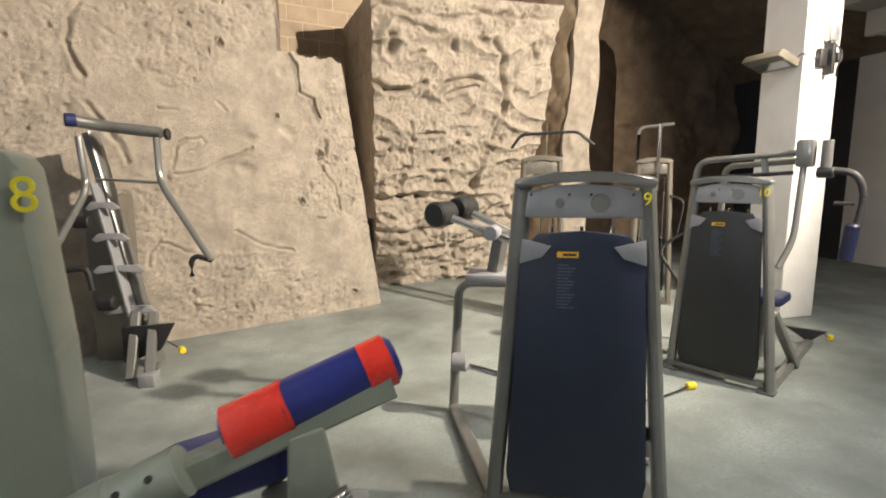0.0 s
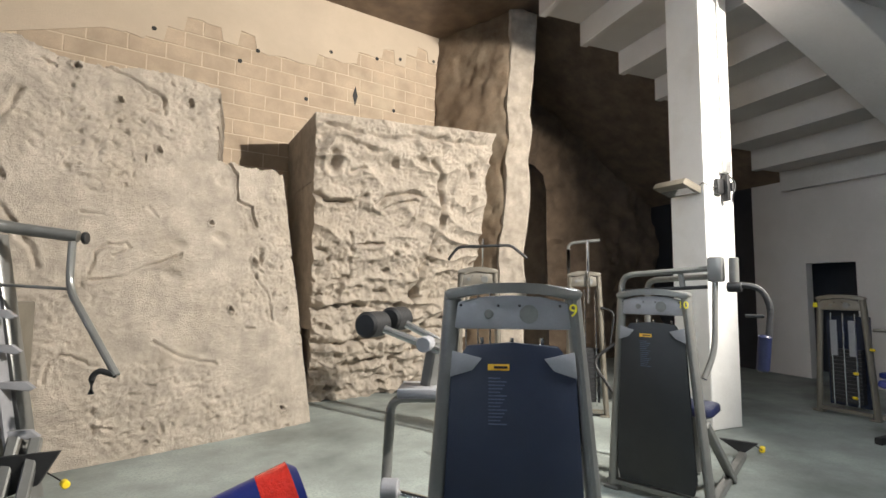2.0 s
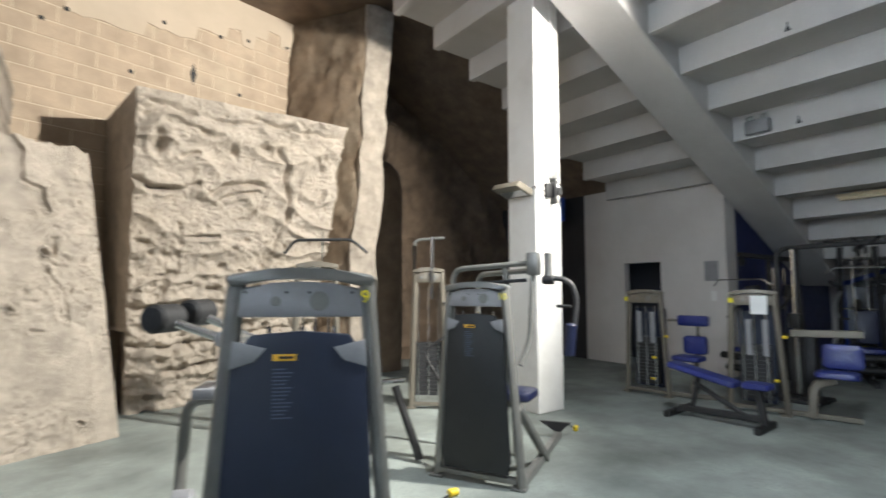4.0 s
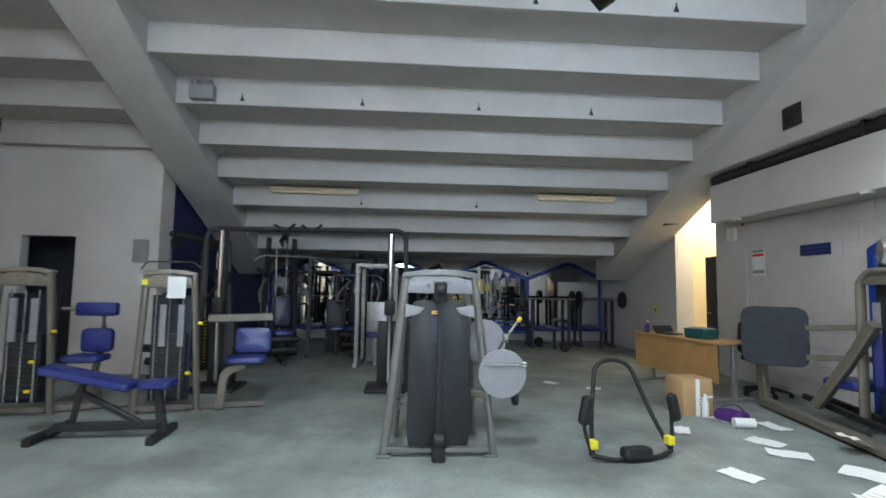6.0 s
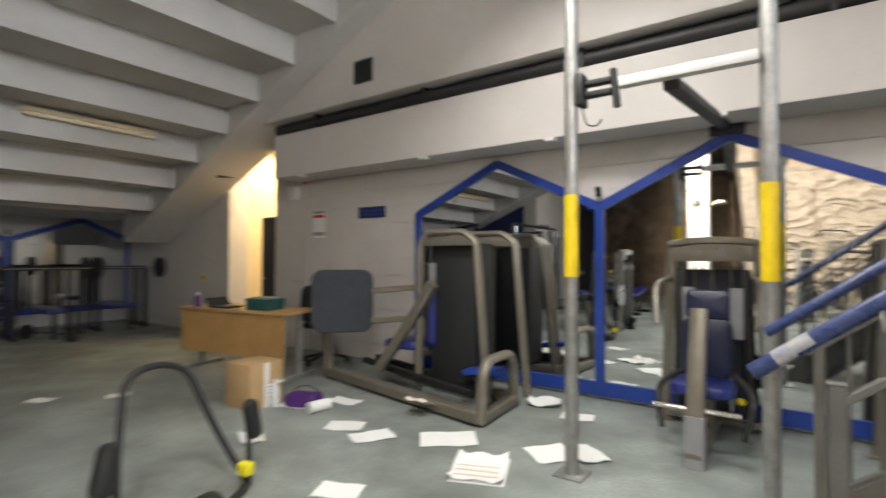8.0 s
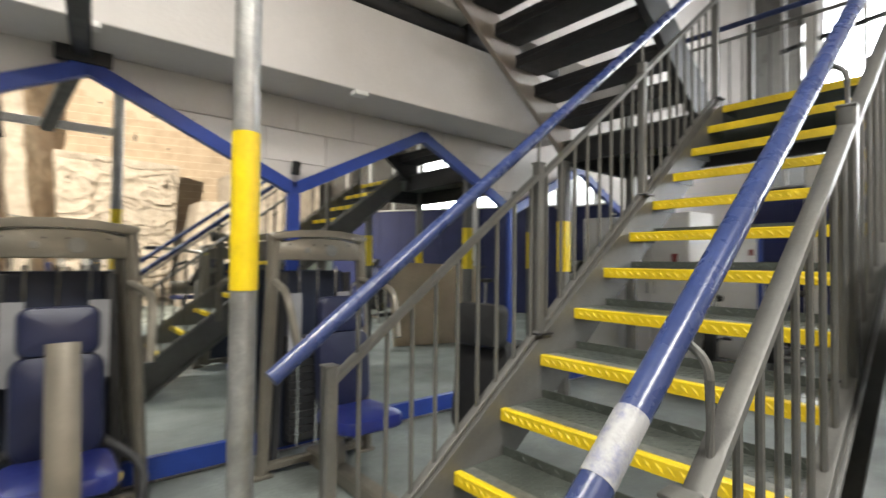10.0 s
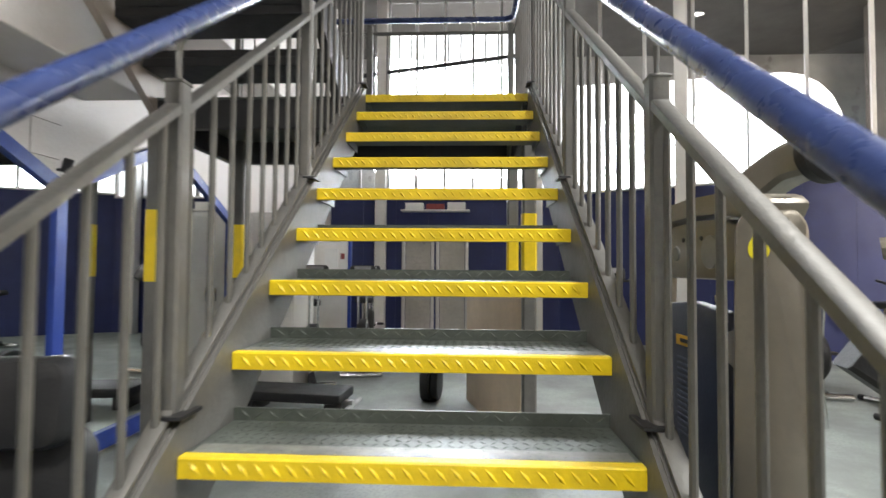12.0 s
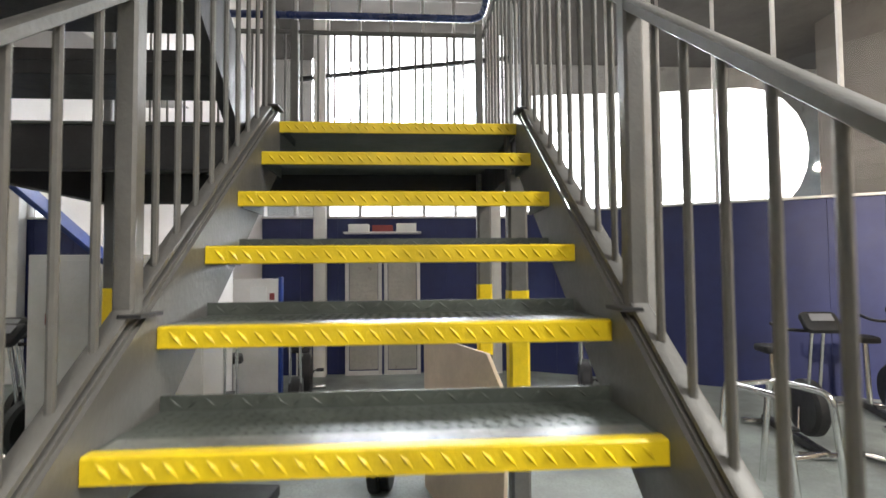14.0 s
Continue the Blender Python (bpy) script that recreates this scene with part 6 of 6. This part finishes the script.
def seated(m, label, ram=False):
    """A seated machine against the mirror: end frame with open stack, seat, backrest and a centre column."""
    t = tower(m, label, "", 1.5, 0.36, 0.29, FRAMEB, shroud=False)
    for x in (-0.17, 0.17):
        part("stack_label", B(x - 0.045, -0.022, 0.72, x + 0.045, -0.018, 1.12), PLATE, t)
        bar(t, "rear_rail", [(x * 1.6, 0.05, 0.03), (x * 1.3, 0.05, 1.25)], 0.025, DARKST, square=True)
    part("backing_panel", B(-0.24, 0.15, 0.1, 0.24, 0.17, 1.26), SHROUD, t)
    pad(t, 0.3, 0.22, 0.08, pose(0, -0.28, 1.0, 82, 0, 0), VINYLD, "head_pad")
    pad(t, 0.34, 0.45, 0.09, pose(0, -0.3, 0.68, 84, 0, 0), VINYLD, "backrest")
    pad(t, 0.4, 0.4, 0.08, pose(0, -0.55, 0.4), VINYL, "seat")
    bar(t, "seat_post", [(0, -0.3, 0.03), (0, -0.22, 1.05)], 0.04, FRAMEB, square=True)
    bar(t, "base_rail", [(0, 0.05, 0.05), (0, -1.0, 0.05)], 0.05, FRAMEB, square=True)
    if ram:
        bar(t, "front_column", [(0, -0.95, 0.04), (0, -0.86, 0.55), (0, -0.7, 1.0)], 0.055, FRAMEB, 0.035, square=True)
        part("column_sleeve", TB([(0, -0.965, 0.0), (0, -0.93, 0.32)], 0.062, 0.042, square=True), PLATE, t)
        bar(t, "chrome_peg", [(-0.26, -0.9, 0.36), (0.26, -0.9, 0.36)], 0.018, CHROME)
        for s in (-1, 1):
            bar(t, "foot_lever", [(s * 0.16, -0.3, 0.5), (s * 0.32, -0.5, 0.4), (s * 0.26, -0.62, 0.12)], 0.022, DARKST, bend=0.1)
    part("pin_knob", disc((0.2, -0.35, 0.32), (0.24, -0.37, 0.32), 0.024), YELLOW, t)
    for s in (-1, 1):
        bar(t, "press_arm", [(s * 0.3, -0.02, 1.2), (s * 0.36, -0.35, 1.15), (s * 0.33, -0.45, 0.85)], 0.022, FRAMEB, bend=0.1)
    return t


seated(yaw(3.98, -4.72, 180), "bronze-grey seated weight machine with dark blue pads", True)
seated(yaw(2.62, -4.66, 180), "bronze-grey seated weight machine beside the stairs")
# padded seat standing next to the stairs
ps = thing("padded_machine", "black padded machine seat with headrest on bronze frame", "gym machine", yaw(2.12, -3.6, 25))
pad(ps, 0.34, 0.24, 0.09, pose(0, 0, 0.98, 84, 0, 70), BLACK, "head_pad")
pad(ps, 0.4, 0.55, 0.1, pose(-0.06, 0, 0.62, 84, 0, 70), BLACK, "backrest")
bar(ps, "back_frame", [(-0.06, 0.0, 0.03), (-0.1, 0.02, 0.6), (-0.07, 0.03, 1.08)], 0.055, FRAMEB, 0.03, square=True)
part("base_plate", B(-0.35, -0.25, 0, 0.3, 0.28, 0.04, bev=0.01), BLUE, ps)

# ---- under and beyond the stairs ----
m6 = tower(yaw(2.19, -1.765, 2), "green-grey weight machine with rollers, number six", "", 1.5, 0.33, 0.23, FRAMEB, shroud=True)
SP = pose(0.262, -0.02, 0, 0, 0, 52)
part("side_panel", prism(bmesh.new(), [(-0.085, 0.03), (0.095, 0.03), (0.06, 1.44), (0.045, 1.47), (-0.045, 1.47), (-0.06, 1.44)], -0.02, 0.02, "y", 0.012), FRAMEB, m6, "broad green-grey upright", SP)
text("number", "6", 0.085, SP @ pose(-0.018, -0.0225, 1.4, 90, 0, 0), DECAL, m6)
bar(m6, "roller_arm", [(-0.2, 0.12, 1.5), (0.0, 0.2, 1.62), (0.12, 0.2, 1.62)], 0.045, FRAMEB, square=True)
part("roller_pad", disc((0.1, 0.2, 1.62), (0.16, 0.2, 1.62), 0.07, 0.015), BLACK, m6)
part("roller_pad", disc((0.3, 0.42, 0.96), (0.58, 0.46, 0.96), 0.085, 0.02), FRAMEB, m6, "bronze counterweight drum")
bar(m6, "drum_arm", [(0.3, 0.1, 1.2), (0.36, 0.4, 0.98)], 0.03, BLACK, square=True)
bar(m6, "base_rail", [(0.0, 0, 0.05), (0.0, 1.1, 0.05)], 0.04, FRAMEB, square=True)
pad(m6, 0.4, 0.42, 0.09, pose(0.0, 0.7, 0.52), BLACK, "seat")
bar(m6, "seat_post", [(0, 0.7, 0.04), (0, 0.7, 0.52)], 0.04, FRAMEB, square=True)
bar(m6, "grip", [(0.4, 0.3, 1.3), (0.55, 0.35, 1.24), (0.6, 0.4, 1.1)], 0.02, BLACK, bend=0.06)

bar(m6, "press_lever", [(0.2, 0.25, 1.4), (0.48, 0.56, 1.45), (0.7, 0.92, 1.47)], 0.024, FRAMEB, bend=0.1)
bar(m6, "lever_grip", [(0.62, 0.79, 1.466), (0.76, 1.02, 1.47)], 0.027, BLACK, label="black rubber grip")
part("grip_cap", disc((0.752, 1.007, 1.47), (0.782, 1.056, 1.47), 0.029, 0.006, 18), CHROME, m6, "chrome end cap")

ply = thing("plywood_board", "pale plywood sheet leaning under the landing", "board", yaw(-0.55, -2.5, 4))
part("sheet", prism(bmesh.new(), [(-0.8, 0.0), (0.66, 0.0), (0.76, 1.08), (0.5, 1.3), (-0.8, 1.26)], -0.012, 0.012, "y", 0.003), PLY, ply)
ply.matrix_basis = yaw(-0.87, -2.13, 15)


def bike(m, label, dark=True):
    t = thing("exercise_bike", label, "exercise bike", m, "exercise bikes")
    bar(t, "front_foot", [(-0.25, -0.5, 0.04), (0.25, -0.5, 0.04)], 0.035, CHROME)
    bar(t, "rear_foot", [(-0.25, 0.55, 0.04), (0.25, 0.55, 0.04)], 0.035, CHROME)
    bar(t, "frame", [(0, -0.5, 0.05), (0, 0.55, 0.08)], 0.04, DARKST, square=True)
    part("flywheel_case", disc((-0.07, -0.25, 0.42), (0.07, -0.25, 0.42), 0.27, 0.03), BLACK, t)
    bar(t, "seat_post", [(0, 0.3, 0.1), (0, 0.36, 0.85)], 0.03, CHROME)
    pad(t, 0.25, 0.3, 0.08, pose(0, 0.38, 0.85), BLACK, "saddle")
    bar(t, "mast", [(-0.05, -0.35, 0.6), (-0.05, -0.45, 1.25)], 0.014, CHROME)
    bar(t, "mast", [(0.05, -0.35, 0.6), (0.05, -0.45, 1.25)], 0.014, CHROME)
    part("console", cushion(0.32, 0.22, 0.06, 0.05), BLACK, t, "", pose(0, -0.46, 1.25, 50, 0, 0))
    part("screen", B(-0.1, -0.02, 0.061, 0.1, 0.06, 0.066), PLATE, t, "", pose(0, -0.46, 1.262, 50, 0, 0))
    for s in (-1, 1):
        bar(t, "handlebar", [(0, -0.42, 1.18), (s * 0.22, -0.35, 1.18), (s * 0.25, -0.12, 1.22)], 0.016, BLACK, bend=0.08)
        part("pedal", B(s * 0.12 - 0.05 + s * 0.05, -0.33, 0.32 + s * 0.12, s * 0.12 + 0.05 + s * 0.05, -0.23, 0.35 + s * 0.12, bev=0.006), BLACK, t)
        bar(t, "crank", [(s * 0.08, -0.25, 0.42), (s * 0.11, -0.28, 0.34 + s * 0.12)], 0.014, CHROME)
    return t


for x, y, a in ((-2.35, 1.45, 80), (-3.6, -0.3, 75), (-2.9, 3.0, 70), (-3.0, -3.7, 100), (-2.4, -4.2, 110), (-4.5, -3.9, 100)):
    bike(yaw(x, y, a), "black exercise bike with chrome feet and grey console")
cf = thing("chrome_frame", "low chrome tubular dip frame on the gym floor", "gym frame", yaw(-1.15, 0.35, 10))
for y in (-0.22, 0.22):
    bar(cf, "hoop", [(-0.3, y - 0.06, 0.02), (-0.26, y, 0.86), (0.26, y, 0.86), (0.32, y + 0.05, 0.02)], 0.026, CHROME, bend=0.1, seg=12)
bar(cf, "cross_bar", [(-0.26, -0.22, 0.84), (-0.26, 0.22, 0.84)], 0.022, CHROME)
bar(cf, "cross_bar", [(0.2, -0.22, 0.4), (0.2, 0.22, 0.4)], 0.022, CHROME)
for x, y in ((-0.4, 1.3), (0.3, 0.9)):
    bb = thing("steel_bar", "short steel bar lying on the gym floor", "bar", yaw(x - 1.2, y + 0.6, 25), "steel bars")
    bar(bb, "rod", [(-0.35, 0, 0.03), (0.35, 0, 0.03)], 0.028, CHROME)
    part("collar", disc((-0.36, 0, 0.03), (-0.3, 0, 0.03), 0.03), DARKST, bb)
lk = thing("locker", "white metal double locker with a small red notice", "locker", yaw(-2.2, -4.7, 82))
part("cabinet", B(-0.5, -0.25, 0, 0.5, 0.25, 1.95, bev=0.01), POSTW, lk)
for s in (-1, 1):
    dd = part("door", B(s * 0.25 - 0.235, -0.262, 0.08, s * 0.25 + 0.235, -0.251, 1.9, bev=0.003), POSTW, lk)
    part("handle", B(s * 0.05 - 0.01, -0.285, 0.95, s * 0.05 + 0.01, -0.263, 1.1, bev=0.004), CHROME, dd)
part("notice", B(0.28, -0.266, 1.35, 0.36, -0.2625, 1.45), DULLRED, lk, "red and white notice")
pl = thing("wall_panel", "white free-standing panel with blue edge under the stairs", "panel", yaw(-3.5, -4.45, 80))
part("panel_board", B(-0.45, -0.02, 0, 0.45, 0.02, 1.7, bev=0.006), POSTW, pl)
part("notice", B(0.1, -0.026, 1.3, 0.3, -0.0205, 1.6), PAPER, pl)
part("notice", B(0.34, -0.026, 1.45, 0.4, -0.0205, 1.53), DULLRED, pl, "small red notice")
part("edge", B(0.45, -0.03, 0, 0.49, 0.03, 1.72, bev=0.004), BLUE, pl)
dw = structure("door_2", B(-6.075, -3.58, 0, -6.02, -2.3, 2.16, bev=0.004), NAVY, "navy glazed double doors with pale frames in the boarded wall", "door")
for y0, y1 in ((-3.58, -2.96), (-2.92, -2.3)):
    lf = part("door_leaf", B(-6.019, y0 + 0.07, 0.09, -6.008, y1 - 0.07, 2.06), GLASSDARK, dw, "dark glazed door leaf", smooth=False)
    for p, q in ((y0, y0 + 0.06), (y1 - 0.06, y1)):
        part("stile", B(-6.019, p, 0, -5.985, q, 2.14, bev=0.004), MULLION, lf)
    for z in (0.0, 2.07):
        part("door_rail", B(-6.019, y0 + 0.062, z, -5.987, y1 - 0.062, z + 0.07, bev=0.004), MULLION, lf)
    part("push_bar", TB([(-5.97, y0 + 0.08, 1.05), (-5.97, y1 - 0.08, 1.05)], 0.018), GALV, lf)
sh = thing("wall_shelf", "white shelf with folded boxes below the windows", "shelf", pose(-5.9, -2.93, 2.4))
part("board", B(-0.1, -0.65, 0, 0.15, 0.65, 0.03, bev=0.003), POSTW, sh)
for y, mt, hh in ((-0.4, PAPER, 0.13), (0.0, DULLRED, 0.11), (0.4, PAPER, 0.14)):
    part("box", B(-0.06, y - 0.17, 0.03, 0.12, y + 0.17, 0.03 + hh, bev=0.006), mt, sh)
wp = thing("weight_disc_stack", "black weight discs leaning on the floor under the stairs", "weight discs", yaw(-1.6, -2.75, 15))
part("weight_disc", disc((0, -0.04, 0.22), (0.03, 0.04, 0.22), 0.22, 0.01), BLACK, wp)
part("weight_disc", disc((0.0, 0.06, 0.18), (0.03, 0.13, 0.18), 0.18, 0.01), BLACK, wp)
tm = thing("step_deck", "black flat step deck with grey end under the stairs", "step", yaw(-1.15, -3.95, 84))
part("deck", B(-0.5, -0.2, 0.12, 0.5, 0.2, 0.21, bev=0.02), BLACK, tm)
part("end_bar", TB([(0.54, -0.26, 0.06), (0.54, 0.26, 0.06)], 0.025), GALV, tm)
for x in (-0.4, 0.4):
    part("block", B(x - 0.06, -0.17, 0, x + 0.06, 0.17, 0.12, bev=0.01), BLACK, tm)
part("end_stem", B(0.45, -0.03, 0.045, 0.56, 0.03, 0.12, bev=0.006), GALV, tm)

# ---- fixtures ----
for k, ys in ((-1, (2.6, 1.0, -0.6, -2.2, -3.6)), (0, (2.2, 0.6, -1.0, -2.6)), (2, (2.6, 1.0, -0.6, -2.2)), (5, (1.2, -0.9)), (-3, (2.4, 0.2, -2.0))):
    for y in ys:
        x, z = SX + k * SD, SZ - k * SH
        c = thing("ceiling_hook", "small dark eyelet on a painted beam face", "hook", pose(x, y, z + 0.06), "beam hooks")
        part("plate", prism(bmesh.new(), [(-0.03, 0.0), (0.03, 0.0), (0.0, 0.07)], -0.02, -0.0, "x"), DARKST, c)
        part("eye", TB([(-0.015, 0, 0.06), (-0.03, 0, 0.09), (-0.01, 0, 0.1)], 0.006, r=0.01, seg=6), DARKST, c)
for y0, y1 in ((2.8, 1.25), (-2.0, -3.5)):
    fx = thing("fluorescent_batten", "unlit yellowed fluorescent batten under a beam", "ceiling light", pose(SX + 5 * SD - 0.07, 0, SZ - 5 * SH + 0.27), "unlit battens")
    part("body", B(-0.05, y1, 0.0, 0.05, y0, 0.06, bev=0.01), CREAM, fx)
    part("diffuser", B(-0.045, y1 + 0.03, -0.05, 0.045, y0 - 0.03, 0.0, bev=0.02), CREAM, fx)
e = thing("emergency_light", "grey twin emergency light box on a beam", "emergency light", pose(SX + 2 * SD, 3.1, SZ - 2 * SH + 0.03))
part("case", B(-0.12, -0.16, 0.0, 0.0, 0.16, 0.2, bev=0.015), PLATE, e)
for y in (-0.09, 0.09):
    part("lamp", disc((-0.06, y, 0.2), (-0.1, y, 0.26), 0.045), GALV, e)
sp = thing("speaker", "black wedge loudspeaker hanging from the terrace", "loudspeaker", pose(5.3, -1.08, 3.48) @ Matrix.Scale(0.72, 4))
part("cabinet", prism(bmesh.new(), [(-0.14, 0.2), (0.13, 0.25), (0.17, 0.12), (0.03, -0.04), (-0.13, 0.08)], -0.12, 0.12, "x", 0.012), BLACK, sp)
part("bracket", TB([(0, 0, 0.2), (0.05, 0, 2.35)], 0.014), DARKST, sp)
vg = thing("air_vent", "dark square air grille in the white duct", "vent", pose(7.63, -4.43, 3.59))
part("frame", B(-0.15, -0.004, -0.14, 0.15, 0.012, 0.14, bev=0.004), DARKST, vg)
for i in range(6):
    part("slat", B(-0.13, 0.008, -0.12 + i * 0.042, 0.13, 0.022, -0.105 + i * 0.042), NEARBLACK, vg)
sg = thing("wall_sign", "dark blue rectangular sign on the white wall", "sign", pose(8.0, -4.985, 1.955))
part("board", B(-0.24, 0, -0.075, 0.24, 0.014, 0.075, bev=0.004), NAVY, sg)
for i in range(2):
    part("print_line", B(-0.18, 0.0145, 0.015 - i * 0.05, 0.16, 0.016, 0.03 - i * 0.05), BLUE, sg)
nt_ = thing("wall_notice", "white safety notice with red and grey bands", "notice", pose(9.05, -4.985, 1.84))
part("sheet", B(-0.13, 0, -0.2, 0.13, 0.006, 0.2), PAPER, nt_)
part("red_band", B(-0.12, 0.0065, 0.09, 0.12, 0.008, 0.13), TAPE, nt_)
part("dark_band", B(-0.12, 0.0065, 0.15, 0.12, 0.008, 0.19), INK, nt_)
part("dark_band", B(-0.12, 0.0065, -0.17, 0.12, 0.008, -0.12), INK, nt_)
wb_ = thing("alarm_box", "white alarm box on the wall under a duct", "alarm", pose(9.6, -4.985, 2.32))
part("case", B(-0.09, 0, -0.1, 0.09, 0.07, 0.1, bev=0.012), POSTW, wb_)
part("beacon", disc((-0.25, 0.03, 0.12), (-0.25, 0.03, 0.155), 0.02), TAPE, wb_)
d3 = structure("door_3", B(9.3, -4.985, 0, 9.98, -4.965, 2.05, bev=0.003), WHITE, "white painted flush door in the block wall", "door")
part("door_handle", TB([(9.4, -4.965, 1.0), (9.4, -4.92, 1.0), (9.52, -4.92, 1.0)], 0.01, r=0.02), GALV, d3)
h2 = thing("infrared_heater", "dark wall heater beside the lit corridor opening", "heater", pose(11.2, -4.84, 2.62))
part("heater_case", prism(bmesh.new(), [(0.0, 0.05), (0.28, 0.02), (0.3, 0.1), (0.0, 0.16)], -0.22, 0.22, "x", 0.01), DARKST, h2)
part("conduit", TB([(0.3, 0.0, 0.1), (0.3, 0.0, 0.35), (-0.15, 0.0, 0.35), (-0.15, 0.0, -0.6)], 0.012, r=0.04), GALV, h2)
ys_ = thing("yellow_sign", "small yellow warning sign on the wall", "sign", pose(12.2, -4.99, 0.98))
part("board", B(-0.06, 0, -0.08, 0.06, 0.008, 0.08, bev=0.002), DECAL, ys_)
part("symbol", B(-0.02, 0.0085, -0.04, 0.02, 0.01, 0.04), BLACK, ys_)
for x in (6.8, 3.9, 2.4, 8.9, 5.3):
    dl = thing("duct_bracket", "small white fixing clip under the duct", "clip", pose(x, -4.56, 2.48), "duct clips")
    part("clip_plate", B(-0.05, -0.03, -0.03, 0.05, 0.05, 0.0, bev=0.004), POSTW, dl)
bn = thing("notice_frame", "clear notice frame on the white partition", "notice", pose(9.825, 4.45, 1.87))
part("frame", B(-0.01, -0.12, -0.18, 0.0, 0.12, 0.18, bev=0.002), PLATE, bn)
sw = thing("light_switch", "white switch plate on the partition", "switch", pose(9.825, 4.42, 1.42))
part("plate", B(-0.012, -0.045, -0.09, 0.0, 0.045, 0.09, bev=0.004), POSTW, sw)
bs = thing("hanging_banner", "blue and yellow banner over the dark doorway", "banner", pose(9.5, 8.0, 3.35))
part("cloth", B(-0.02, -0.5, -0.25, 0.02, 0.5, 0.3, bev=0.01), BLUE, bs)
part("motif", prism(bmesh.new(), [(-0.2, 0.1), (0.1, 0.25), (0.25, -0.1), (-0.05, -0.2)], -0.026, -0.021, "x"), DECAL, bs)
# bolt holes in the rock and block wall
for x, z in ((-2.65, 4.78), (-1.04, 5.1), (0.08, 4.95), (0.33, 5.18), (1.5, 5.5), (2.35, 5.62), (2.82, 5.74), (3.55, 5.9), (1.1, 4.6), (2.7, 4.75)):
    a = thing("anchor_hole", "dark bolt anchor in the wall for climbing holds", "anchor", NW @ pose(x, 0.02, z), "wall anchors")
    part("socket", disc((0, 0.0, 0), (0, -0.012, 0), 0.032, 0.004, 12), BLACK, a)
ah = thing("wall_scar", "dark narrow gouge in the blockwork", "scar", NW @ pose(1.95, 0.015, 4.85))
part("gouge", prism(bmesh.new(), [(0, -0.17), (0.045, 0), (0, 0.17), (-0.045, 0)], -0.006, 0.004, "y"), BLACK, ah)
